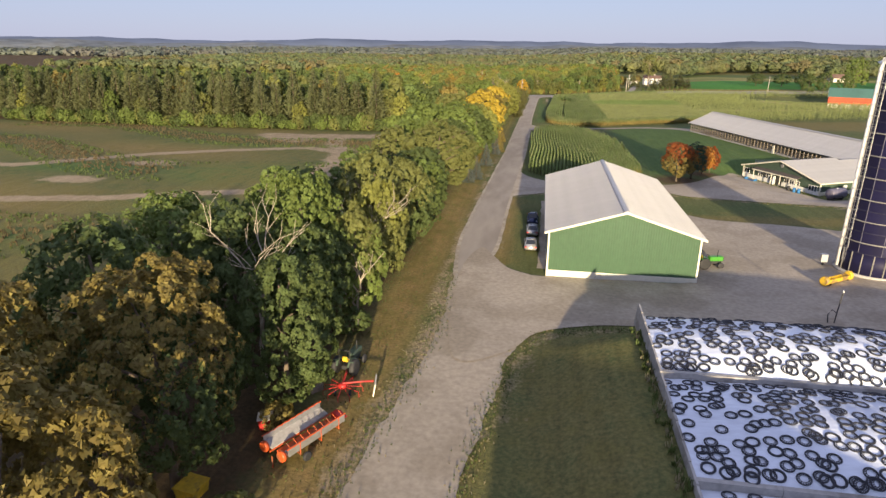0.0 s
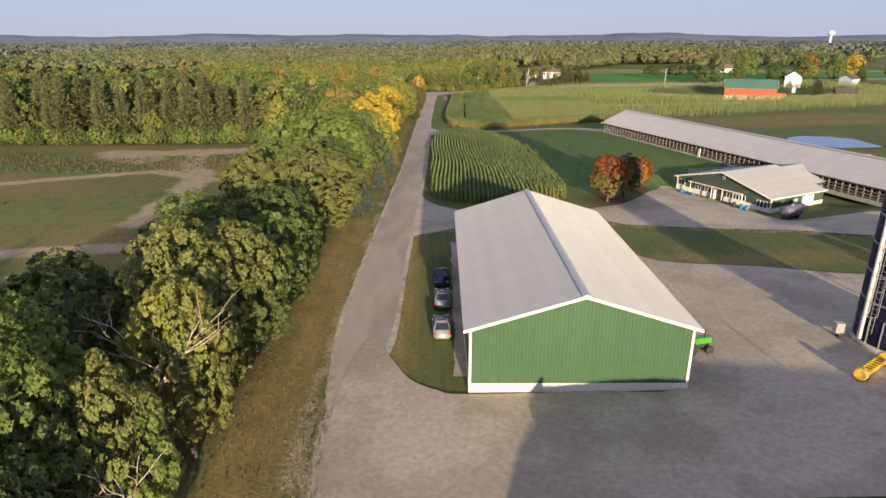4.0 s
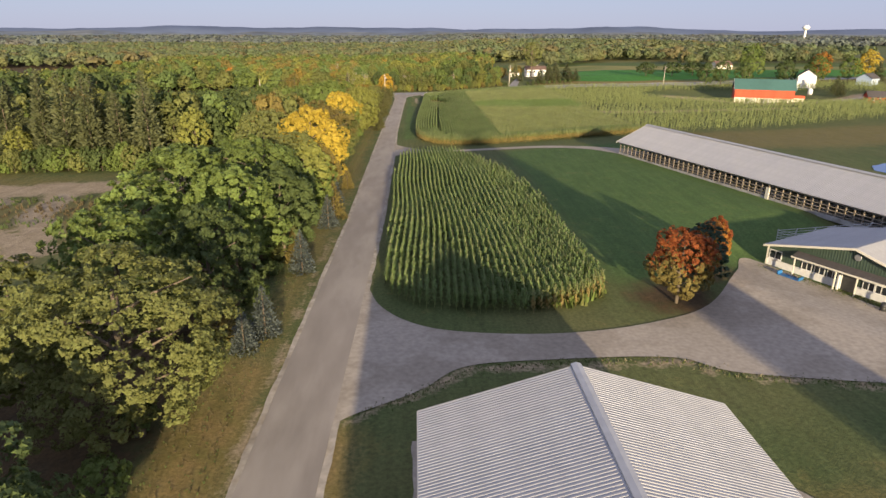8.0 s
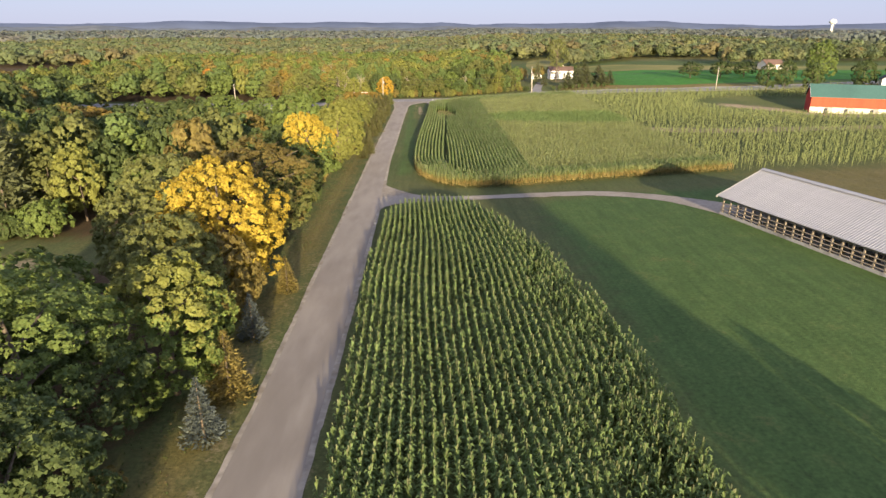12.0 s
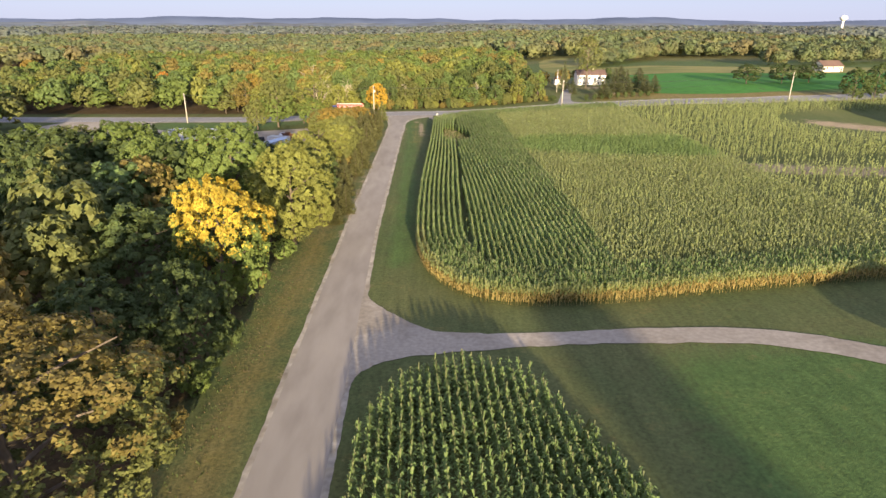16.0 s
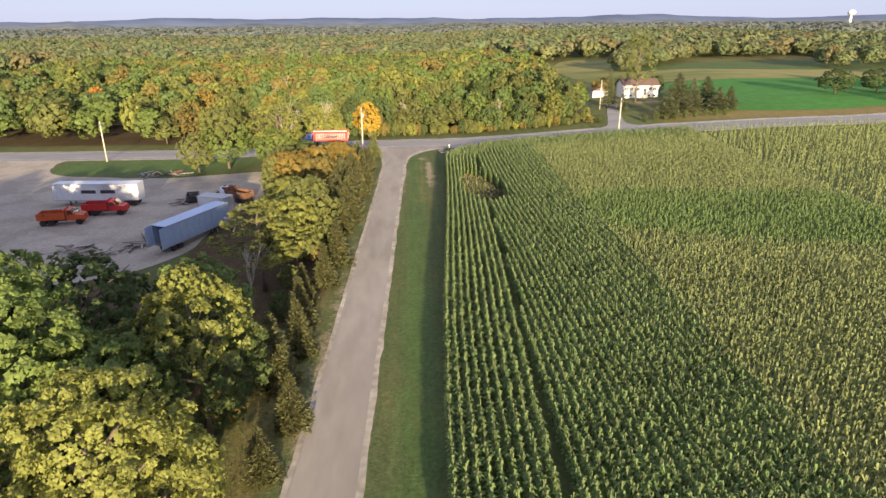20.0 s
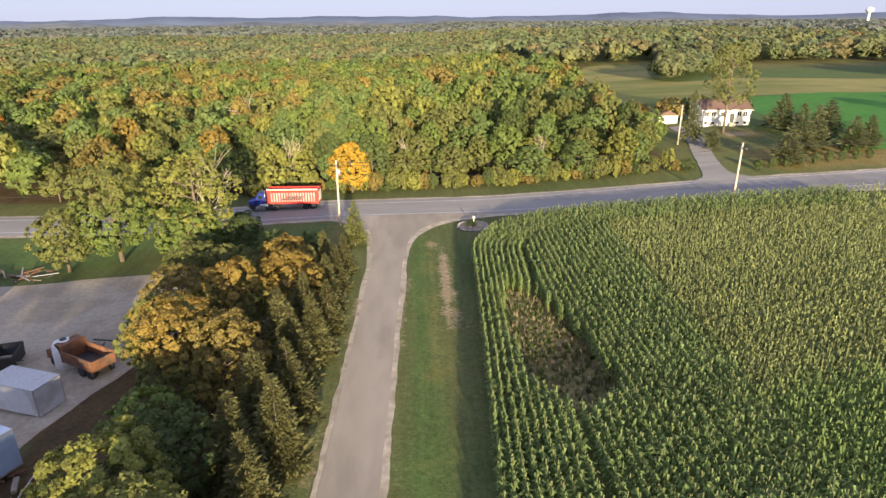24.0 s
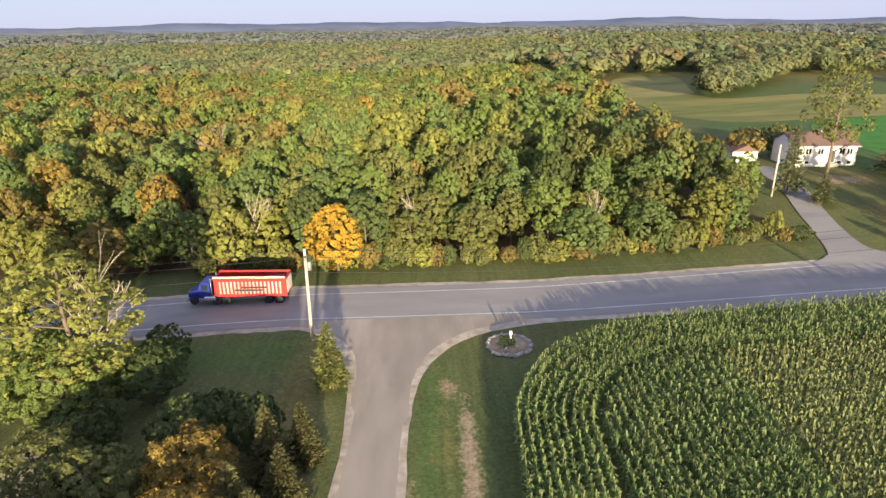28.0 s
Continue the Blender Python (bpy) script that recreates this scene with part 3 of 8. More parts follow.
def strip(name, rows, mat, lift, label, category, step=1.5, across=5, along="y", rough=0.25, kind="structure"):
    """A band over the ground between two edges; rows of (run, edge, edge). Its edges are a little ragged."""
    n = int((rows[-1][0] - rows[0][0]) / step) + 1
    run = np.linspace(rows[0][0], rows[-1][0], n)
    a, b = lerp_rows(rows, run)
    k = np.ones(9) / 9
    if n > 20:
        a = np.convolve(np.pad(a, 4, "edge"), k, "valid")
        b = np.convolve(np.pad(b, 4, "edge"), k, "valid")
    ja = np.array([noise.noise((v * 0.35, 1.7, lift * 90)) + 0.6 * noise.noise((v * 1.1, 9.7, 2)) for v in run]) * rough
    jb = np.array([noise.noise((v * 0.35, 5.3, lift * 90)) + 0.6 * noise.noise((v * 1.1, 3.7, 4)) for v in run]) * rough
    u = np.linspace(0, 1, across)
    c = (a + ja)[:, None] * (1 - u) + (b + jb)[:, None] * u
    r = np.repeat(run[:, None], across, 1)
    x, y = (c, r) if along == "y" else (r, c)
    z = ground_z(x, y) + lift
    i = np.arange(n * across).reshape(n, across)
    f = np.stack([i[:-1, :-1], i[:-1, 1:], i[1:, 1:], i[1:, :-1]], -1).reshape(-1, 4)
    if along == "x":
        f = f[:, ::-1]
    return tagged(new(name, mesh_np(name, np.stack([x, y, z], -1).reshape(-1, 3), f, [mat], smooth=True)), label, category, kind=kind)


def smooth_ring(pts, per=6, jitter=0.0, seed=0.0):
    """A closed Catmull-Rom curve through the points."""
    out, f = [], 0.5
    n = len(pts)
    for i in range(n):
        p0, p1, p2, p3 = (np.array(pts[(i + k) % n], float) for k in (-1, 0, 1, 2))
        for s in range(per):
            t = s / per
            p = 0.5 * (2 * p1 + (p2 - p0) * t + (2 * p0 - 5 * p1 + 4 * p2 - p3) * t * t + (3 * p1 - p0 - 3 * p2 + p3) * t ** 3)
            if jitter:
                p = p + jitter * np.array([noise.noise((p[0] * f, p[1] * f, seed)) + 0.6 * noise.noise((p[0] * 2.6 * f, p[1] * 2.6 * f, seed)) for seed in (seed, seed + 7)])
            out.append((float(p[0]), float(p[1])))
    return out


def drape(name, ring, mat, lift, label, category, cell=4.0, kind="structure"):
    """A flat area with the given outline laid over the ground."""
    bm = bmesh.new()
    turn = sum(p[0] * q[1] - q[0] * p[1] for p, q in zip(ring, ring[1:] + ring[:1]))
    flat = [Vector((x, y)) for x, y in (ring if turn > 0 else ring[::-1])]
    cut = delaunay_2d_cdt(flat, [], [list(range(len(flat)))], 1, 1e-4)
    vs = [bm.verts.new((p.x, p.y, 0)) for p in cut[0]]
    for f in cut[2]:
        bm.faces.new([vs[i] for i in f])
    xs, ys = [p[0] for p in ring], [p[1] for p in ring]
    for lo, hi, co_, no in ((min(xs), max(xs), 0, (1, 0, 0)), (min(ys), max(ys), 1, (0, 1, 0))):
        v = lo + cell
        while v < hi:
            p = [0, 0, 0]
            p[co_] = v
            bmesh.ops.bisect_plane(bm, geom=bm.verts[:] + bm.edges[:] + bm.faces[:], plane_co=p, plane_no=no)
            v += cell
    for v in bm.verts:
        v.co.z = gz(v.co.x, v.co.y) + lift
    bm.normal_update()
    for f in bm.faces:
        if f.normal.z < 0:
            f.normal_flip()
    mesh = bpy.data.meshes.new(name)
    bm.to_mesh(mesh)
    bm.free()
    mesh.materials.append(mat)
    return tagged(new(name, mesh), label, category, kind=kind)


LANE = [(64, -10.8, -10.2), (70, -11.8, -8.8), (80, -12.9, -7.6), (104, -12.6, -7.5), (130, -12.0, -6.9), (165, -11.5, -6.4), (195, -11.7, -6.6), (226, -11.8, -6.6), (267, -11.4, -7.0), (287, -11.0, -6.7), (357, -9.8, -5.8), (377, -9.7, -5.4), (381, -11.2, -4.6), (382.6, -12.6, -2.5)]
strip("lane", LANE, M["asphalt"], 0.07, "worn grey asphalt farm lane between grass verges", "lane", rough=0.05)
strip("lane_shoulder", [(r[0], r[1] - 0.45, r[2] + 0.5) for r in LANE], M["shoulder"], 0.04, "pale gravel shoulder along the lane", "shoulder", step=0.7, rough=0.14)
strip("farm_track", [(-60, -20, -11.5), (0, -15.5, -8.2), (28, -13.6, -6.4), (38, -12.4, -5.4), (48, -11.6, -4.0), (56, -11.2, -2.2), (64, -11.9, -3.0), (70, -12.3, -7.2), (84, -12.4, -8.6)], M["gravel"], 0.03, "wheel-worn gravel farm track", "track", rough=0.45, step=0.5)
strip("shed_apron", [(72, -1.75, -0.72), (90, -1.6, -0.72), (108, -1.5, -0.72)], M["gravel"], 0.04, "narrow bare gravel strip along the shed wall", "gravel", rough=0.25, step=0.6)
yard_ring = smooth_ring([(-9, 47), (-4.2, 49), (-1.5, 53.4), (3.5, 55.8), (8.5, 56.6), (20, 57), (45, 56), (90, 54), (92, 90), (66, 92), (54, 91), (44, 92.8), (36, 96), (25, 99), (18.5, 106), (18.5, 90), (17.5, 71), (9, 69.6), (-1, 69.2), (-3.2, 69.8), (-5.6, 71.6), (-7.6, 75.6), (-9.6, 79), (-11.2, 72), (-11, 60)], 5, 0.0, 1)
drape("yard", yard_ring, M["gravel"], 0.10, "broad pale gravel farmyard", "yard", 2.2)
drive1_ring = smooth_ring([(-8.6, 110), (-5.6, 111.5), (-0.9, 114.4), (3.3, 118.0), (12, 118.8), (21.4, 118.4), (26, 115.6), (38, 113.2), (49, 111), (60, 106), (80, 102), (80, 118), (56, 118), (51, 122), (44, 139.5), (41, 144), (37.6, 139), (29.5, 129), (22, 125.2), (13.7, 123.6), (4.5, 124.1), (-1.1, 126), (-5.0, 130.6), (-7.4, 138), (-9, 132), (-9, 118)], 8, 0.0, 2)
drape("barn_drive", drive1_ring, M["gravel"], 0.06, "pale gravel drive to the cow barn", "drive", 1.6)
drive2_ring = smooth_ring([(-8.4, 252), (-6.6, 243.6), (-5.4, 239.8), (-0.3, 233.9), (4.2, 232.2), (15, 231.6), (23.6, 231.2), (33.6, 229), (42, 223.5), (48, 217), (54, 208), (50, 203), (46, 209), (41, 219.4), (31.7, 226.3), (18.3, 228.6), (10, 228.9), (1.9, 228.3), (-4, 226.6), (-6.3, 223), (-8.0, 214), (-9.2, 225), (-9.2, 240)], 8, 0.25, 3)
drape("field_drive", drive2_ring, M["gravel"], 0.06, "pale gravel drive along the cornfield", "drive", 1.6)
ROAD = [(-700, 392, 402), (-200, 384, 394), (-110, 381.5, 391.3), (-37, 381.5, 391.3), (-15, 381.6, 391.6), (15, 382.0, 391.6), (50, 381.8, 390.6), (70, 381.6, 390.4), (110, 385.4, 394.2), (160, 395, 403.6), (260, 414, 422.6), (420, 440, 449), (700, 470, 479)]
road = strip("road", ROAD, M["highway"], 0.075, "grey asphalt county road with faded edge lines", "road", along="x", rough=0.08, across=6)
strip("road_shoulder", [(r[0], r[1] - 0.9, r[2] + 0.9) for r in ROAD], M["shoulder"], 0.035, "narrow gravel shoulder of the road", "shoulder", along="x", rough=0.35)
for o in (1.55, 8.1):
    strip("edge_line", [(r[0], r[1] + o, r[1] + o + 0.16) for r in ROAD if -300 < r[0] < 300], M["line"], 0.085, "worn white painted road edge line", "road marking", along="x", across=2, rough=0.01)
drape("house_driveway", smooth_ring([(43.5, 390.2), (46.8, 393), (48.8, 399), (51.0, 407), (53.6, 416), (55.5, 424), (56, 432), (59.5, 432), (59, 424), (57.6, 416), (55.2, 408), (53.2, 400), (52.6, 394), (55, 390.2)], 4, 0.1, 4), M["highway"], 0.09, "grey asphalt driveway to the white house", "driveway")
lot_ring = smooth_ring([(-31, 362), (-27, 352), (-30, 340), (-34, 328), (-35, 314), (-45, 306), (-70, 306), (-105, 318), (-122, 340), (-120, 366), (-112, 384), (-88, 384), (-86, 376), (-80, 366), (-60, 362), (-44, 363)], 5, 0.6, 5)
drape("gravel_lot", lot_ring, M["gravel"], 0.05, "pale gravel truck lot with ruts", "lot")
drape("crop_field", smooth_ring([(82, 412), (84, 405), (118, 405), (190, 424), (330, 446), (330, 492), (180, 488), (112, 491), (92, 470)], 5, 0.6, 12), M["crop"], 0.06, "bright green young crop beyond the road", "field", 8.0)
drape("straw_field", smooth_ring([(78, 500), (112, 493), (180, 491), (330, 496), (330, 530), (205, 532), (140, 545), (100, 552), (118, 632), (90, 640), (72, 560)], 5, 0.6, 13), M["straw"], 0.06, "pale mown field beyond the crop", "field", 8.0)
drape("house_path", smooth_ring([(130, 342), (150, 331), (178, 327), (200, 334), (180, 333), (152, 336)], 4, 0.3, 6), M["gravel"], 0.05, "pale gravel yard beside the red barn", "yard")
drape("junction_gravel", smooth_ring([(-10.15, 350), (-10.3, 362), (-10.9, 369.6), (-11.8, 374.0), (-13.6, 377.8), (-16.8, 380.4), (-21, 381.6), (-21, 382.4), (-6, 382.6), (12, 382.4), (13, 381.6), (6, 380.2), (0.6, 378.0), (-2.6, 374.4), (-4.5, 369.6), (-5.15, 362), (-5.5, 350)], 6, 0.12, 9), M["shoulder"], 0.062, "pale gravel apron of the road junction", "shoulder", 3.0)
drape("junction_apron", smooth_ring([(-9.9, 366), (-10.2, 371), (-11.2, 376), (-14.5, 380.2), (-19, 382.2), (-6, 383.0), (8, 382.8), (5, 381.2), (0.2, 379.2), (-3.4, 375.4), (-5.1, 370), (-5.6, 364)], 5, 0.05, 9), M["asphalt"], 0.082, "worn asphalt of the road junction", "road", 3.0)


# ---- the green machine shed ----
def metal_roof(parent, half, length, rise, pitch_x, eave_z, y0, panel_w, mat, mesh_cache, side):
    """Ribbed roof sheets on one slope, each a part."""
    n = int(round(length / panel_w))
    key = (round(half, 2), round(rise, 2), round(panel_w, 3), side)
    if key not in mesh_cache:
        bm = bmesh.new()
        slope = math.hypot(half, rise)
        ux, uz = half / slope, rise / slope
        prof = []
        ribs = 4
        rw = panel_w / ribs
        for k in range(ribs):
            prof += [(k * rw, 0.0), (k * rw + rw * 0.36, 0.0), (k * rw + rw * 0.48, 0.03), (k * rw + rw * 0.82, 0.03), (k * rw + rw * 0.94, 0.0)]
        prof.append((panel_w, 0.0))
        rows = []
        for s in (0.0, slope):
            rows.append([bm.verts.new((side * (half - s * ux) + side * h * uz, yy, s * uz + h * ux)) for yy, h in prof])
        under = [bm.verts.new((side * (half - s * ux) - side * 0.04 * uz, yy, s * uz - 0.04 * ux)) for s in (0.0, slope) for yy in (0, panel_w)]
        for i in range(len(prof) - 1):
            bm.faces.new((rows[0][i], rows[0][i + 1], rows[1][i + 1], rows[1][i]))
        bm.faces.new((under[0], under[2], under[3], under[1]))
        bm.faces.new((under[0], under[1], rows[0][-1], rows[0][0]))
        bmesh.ops.recalc_face_normals(bm, faces=bm.faces[:])
        me = bpy.data.meshes.new("roof_panel")
        bm.to_mesh(me)
        bm.free()
        me.materials.append(mat)
        mesh_cache[key] = me
    for k in range(n):
        ob = new("roof_panel", mesh_cache[key])
        ob.parent = parent
        ob.location = (pitch_x, y0 + k * panel_w, eave_z)


def siding(x0, x1, z0, z1f, rib=0.3, depth=0.02):
    """A wall sheet in the x, z plane facing -y, with raised ribs; z1f gives its top at x."""
    bm = bmesh.new()
    xs = []
    x = x0
    while x < x1 - 1e-6:
        for o, d in ((0, 0), (rib * 0.12, depth), (rib * 0.28, depth), (rib * 0.40, 0)):
            if x + o < x1:
                xs.append((x + o, d))
        x += rib
    xs.append((x1, 0))
    lo = [bm.verts.new((a, -d, z0)) for a, d in xs]
    hi = [bm.verts.new((a, -d, z1f(a))) for a, d in xs]
    for i in range(len(xs) - 1):
        bm.faces.new((lo[i], lo[i + 1], hi[i + 1], hi[i]))
    return bm


CACHE = {}
BX, BY, BZ = 8.19, 69.6, -2.05          # middle of the front wall, at its foot
shed = thing("machine_shed", (BX, BY, BZ), "large green metal machine shed with a pale ribbed roof", "shed")
W2, L, EAVE, RIDGE, OVER = 8.85, 33.2, 5.85, 8.75, 0.45
rise_per = (RIDGE - EAVE) / (W2 + OVER)


def shed_top(x):
    return EAVE + (W2 + OVER - abs(x)) * rise_per - 0.16


NP = 20
for k in range(NP):
    a, b = -W2 + 2 * W2 * k / NP, -W2 + 2 * W2 * (k + 1) / NP
    part("wall_sheet", siding(a, b, 0.9, shed_top, 2 * W2 / NP / 3), M["barn_green"], shed)
for k in range(6):
    a, b = -W2 + 2 * W2 * k / 6, -W2 + 2 * W2 * (k + 1) / 6
    part("base_panel", box(a + 0.01, b - 0.01, -0.03, 0.14, -0.5, 0.9), M["cream"], shed, "cream painted base boards")
part("front_backing", prism([(-W2, 0.0), (W2, 0.0), (W2, shed_top(W2)), (0, shed_top(0)), (-W2, shed_top(W2))], 0.02, 0.18), M["dark_green"], shed)
part("rear_wall", prism([(-W2, -0.5), (W2, -0.5), (W2, shed_top(W2)), (0, shed_top(0)), (-W2, shed_top(W2))], L - 0.2, L), M["barn_green"], shed)
for s in (-1, 1):
    part("side_wall", box(*sorted((s * (W2 - 0.16), s * W2)), 0.18, L - 0.2, -0.5, shed_top(W2)), M["barn_green"], shed)
    part("corner_trim", box(*sorted((s * (W2 - 0.16), s * (W2 + 0.04))), -0.06, 0.16, 0.0, shed_top(W2)), M["cream"], shed)
    slope = math.atan2(RIDGE - EAVE, W2 + OVER)
    part("gable_trim", prism([(s * (W2 + OVER), EAVE - 0.20), (s * (W2 + OVER), EAVE + 0.05), (0, RIDGE + 0.05), (0, RIDGE - 0.20)], -OVER - 0.1, -OVER - 0.02), M["cream"], shed)
    part("eave_trim", box(*sorted((s * (W2 + OVER - 0.03), s * (W2 + OVER + 0.06))), -OVER, L + OVER, EAVE - 0.22, EAVE + 0.0), M["cream"], shed)
    metal_roof(shed, W2 + OVER, L + 2 * OVER, RIDGE - EAVE, 0, EAVE + 0.02, -OVER, (L + 2 * OVER) / 37, M["roof_metal"], CACHE, s)
    part("side_base", box(*sorted((s * (W2 + 0.01), s * (W2 + 0.05))), 0, L, -0.5, 0.9), M["cream"], shed)
part("ridge_cap", prism([(-0.32, RIDGE - 0.06), (-0.30, RIDGE + 0.05), (0, RIDGE + 0.15), (0.30, RIDGE + 0.05), (0.32, RIDGE - 0.06), (0, RIDGE + 0.02)], -OVER - 0.1, L + OVER + 0.1), M["ridge_metal"], shed, "dull metal ridge cap")

# ---- the tower silo ----
SX, SY = 38.9, 75.9
SR, SH = 3.8, 24.5
silo = thing("tower_silo", (SX, SY, gz(SX, SY) - 0.1), "tall dark blue enamelled steel tower silo with pale seams", "silo")
NC, NR = 10, 17
a = 2 * math.pi / NC
bm = bmesh.new()
ph = (SH - 2.9) / NR
seg = 3
for z in (0.0, ph - 0.02):
    for k in range(seg + 1):
        t = a * k / seg * 0.992 + a * 0.004
        bm.verts.new((SR * math.cos(t), SR * math.sin(t), z))
bm.verts.ensure_lookup_table()
v = bm.verts
for k in range(seg):
    f = bm.faces.new((v[k], v[k + 1], v[seg + 2 + k], v[seg + 1 + k]))
    f.smooth = True
sheet = bpy.data.meshes.new("steel_sheet")
bm.to_mesh(sheet)
bm.free()
sheet.materials.append(M["silo_blue"])
for r in range(NR):
    for c in range(NC):
        o = new("steel_sheet", sheet)
        o.parent = silo
        o.location, o.rotation_euler = (0, 0, 2.9 + r * ph), (0, 0, c * a)
part("inner_shell", lathe([(SR - 0.03, 0), (SR - 0.03, SH)], 42), M["silo_seam"], silo)
part("base_shell", lathe([(SR + 0.01, 0.0), (SR + 0.01, 2.88)], 42), M["silo_blue"], silo)
part("footing", lathe([(SR + 0.35, 0.0), (SR + 0.35, 0.35), (SR + 0.1, 0.36)], 42), M["concrete"], silo, "grey concrete footing")
for r in range(0, NR + 1):
    bright = r % 2 == 1
    part("hoop", lathe([(SR, 2.9 + r * ph - 0.07), (SR + (0.06 if bright else 0.025), 2.9 + r * ph - 0.06), (SR + (0.06 if bright else 0.025), 2.9 + r * ph + 0.06), (SR, 2.9 + r * ph + 0.07)], 42, close=False), M["silo_ring"] if bright else M["silo_dull"], silo)
for c in range(NC):
    t = c * a
    part("upright_seam", prism([(SR * math.cos(t) - 0.03, SR * math.sin(t) - 0.03), (SR * math.cos(t) + 0.03, SR * math.sin(t) - 0.03), (SR * math.cos(t) + 0.03, SR * math.sin(t) + 0.03), (SR * math.cos(t) - 0.03, SR * math.sin(t) + 0.03)], 2.9, SH, "z"), M["silo_seam"], silo)
for c in range(NC * 2):
    t = (c + 0.5) * a / 2
    x, y = (SR + 0.03) * math.cos(t), (SR + 0.03) * math.sin(t)
    part("base_rib", tube([(x, y, 0.3), (x, y, 2.85)], 0.07, 5), M["silo_ring"], silo)
for k in range(16):
    t0, t1 = 2 * math.pi * k / 16, 2 * math.pi * (k + 0.985) / 16
    bm = bmesh.new()
    prof = [(SR + 0.25, SH), (SR * 0.8, SH + 0.75), (SR * 0.45, SH + 1.35), (0.5, SH + 1.75)]
    rows = [[bm.verts.new((r * math.cos(t), r * math.sin(t), z + (0.05 if t in (t0, t1) else 0))) for t in (t0, (t0 + t1) / 2, t1)] for r, z in prof]
    for p, q in zip(rows, rows[1:]):
        for i in range(2):
            bm.faces.new((p[i], p[i + 1], q[i + 1], q[i]))
    part("roof_sheet", bm, M["white_paint"], silo, "white painted roof sheet" if k == 0 else "")
part("roof_rim", lathe([(SR + 0.02, SH - 0.15), (SR + 0.3, SH - 0.1), (SR + 0.3, SH + 0.08), (SR + 0.02, SH + 0.1)], 42, close=False), M["white_paint"], silo)
part("roof_cap", lathe([(0.55, SH + 1.7), (0.55, SH + 2.0), (0.2, SH + 2.2)], 12), M["white_paint"], silo)
part("roof_railing", tube([(1.6 * math.cos(t), 1.6 * math.sin(t), SH + 2.1) for t in [2 * math.pi * k / 12 for k in range(13)]], 0.03, 5), M["galvanized"], silo)
for k in range(6):
    t = 2 * math.pi * k / 6
    part("railing_post", tube([(1.6 * math.cos(t), 1.6 * math.sin(t), SH + 1.1), (1.6 * math.cos(t), 1.6 * math.sin(t), SH + 2.1)], 0.03, 5), M["galvanized"], silo)
# fill pipe and caged ladder on the side towards the shed
ta = radians(183)
px, py = (SR + 0.35) * math.cos(ta), (SR + 0.35) * math.sin(ta)
arc = [(px, py, 0.6), (px, py, SH * 0.5), (px, py, SH - 0.5)] + [(px + 1.9 * (1 - math.cos(t)) * 1.05, py * (1 - 0.2 * t), SH - 0.5 + 2.6 * math.sin(t)) for t in [0.3, 0.6, 0.9, 1.2, 1.5, 1.8, 2.1]]
part("fill_pipe", tube(arc, 0.19, 10), M["white_paint"], silo, "white gooseneck fill pipe")
tb = radians(194)
lx, ly = (SR + 0.25) * math.cos(tb), (SR + 0.25) * math.sin(tb)
tang = Vector((-math.sin(tb), math.cos(tb), 0))
for s in (-0.22, 0.22):
    part("ladder_rail", tube([(lx + tang.x * s, ly + tang.y * s, 1.5), (lx + tang.x * s, ly + tang.y * s, SH + 1.0)], 0.03, 5), M["galvanized"], silo)
rung = tube([(-tang.x * 0.22, -tang.y * 0.22, 0), (tang.x * 0.22, tang.y * 0.22, 0)], 0.02, 4)
rung_me = bpy.data.meshes.new("rung")
rung.to_mesh(rung_me)
rung.free()
rung_me.materials.append(M["galvanized"])
out = Vector((math.cos(tb), math.sin(tb), 0))
hoop = tube([tuple(tang * 0.42 * math.cos(t) + out * (0.62 * math.sin(t) + 0.05)) for t in [math.pi * k / 8 for k in range(9)]], 0.03, 4)
hoop_me = bpy.data.meshes.new("cage_hoop")
hoop.to_mesh(hoop_me)
hoop.free()
hoop_me.materials.append(M["galvanized"])
for k in range(46):
    o = new("rung", rung_me)
    o.parent, o.location = silo, (lx, ly, 1.8 + k * 0.5)
for k in range(19):
    o = new("cage_hoop", hoop_me)
    o.parent, o.location = silo, (lx, ly, 3.2 + k * 1.2)
for s in (-0.42, 0, 0.42):
    p = Vector((lx, ly, 0)) + tang * s + out * (0.67 if s == 0 else 0.05)
    part("cage_bar", tube([(p.x, p.y, 3.2), (p.x, p.y, SH + 0.6)], 0.025, 4), M["galvanized"], silo)
part("hatch", box(-0.3, 0.3, -SR - 0.12, -SR + 0.1, 1.1, 1.7), M["white_paint"], silo, "small pale hatch near the foot")

# ---- bunker silos: walls, plastic, cut tyres ----
BUNK = [(51.4, 41.4), (41.0, 29.6), (29.2, 17.0)]     # far and near ends of each bay
X0, X1 = 7.85, 60.0


def pile_z(u, v, top, low):
    """Height of the covered silage over its bay: u across from the far wall, v along."""
    hump = math.sin(math.pi * min(1, max(0, u))) ** 0.55
    return low + (top - low) * hump * (0.25 + 0.75 * min(1, v * 6)) + 0.12 * noise.noise((u * 5, v * 22, top)) + 0.05 * noise.noise((u * 16, v * 60, top))


def bay_height(i, x, y):
    far, near = BUNK[i]
    return pile_z((far - y) / (far - near), (x - X0) / (X1 - X0) + 0.02, (2.9, 2.4, 1.9)[i], (1.5, 1.2, 0.8)[i])


walls = thing("bunker_walls", (0, 0, 0), "weathered concrete bunker silo walls with a sloping end", "wall")
zb = gz(X0, 45) - 0.3
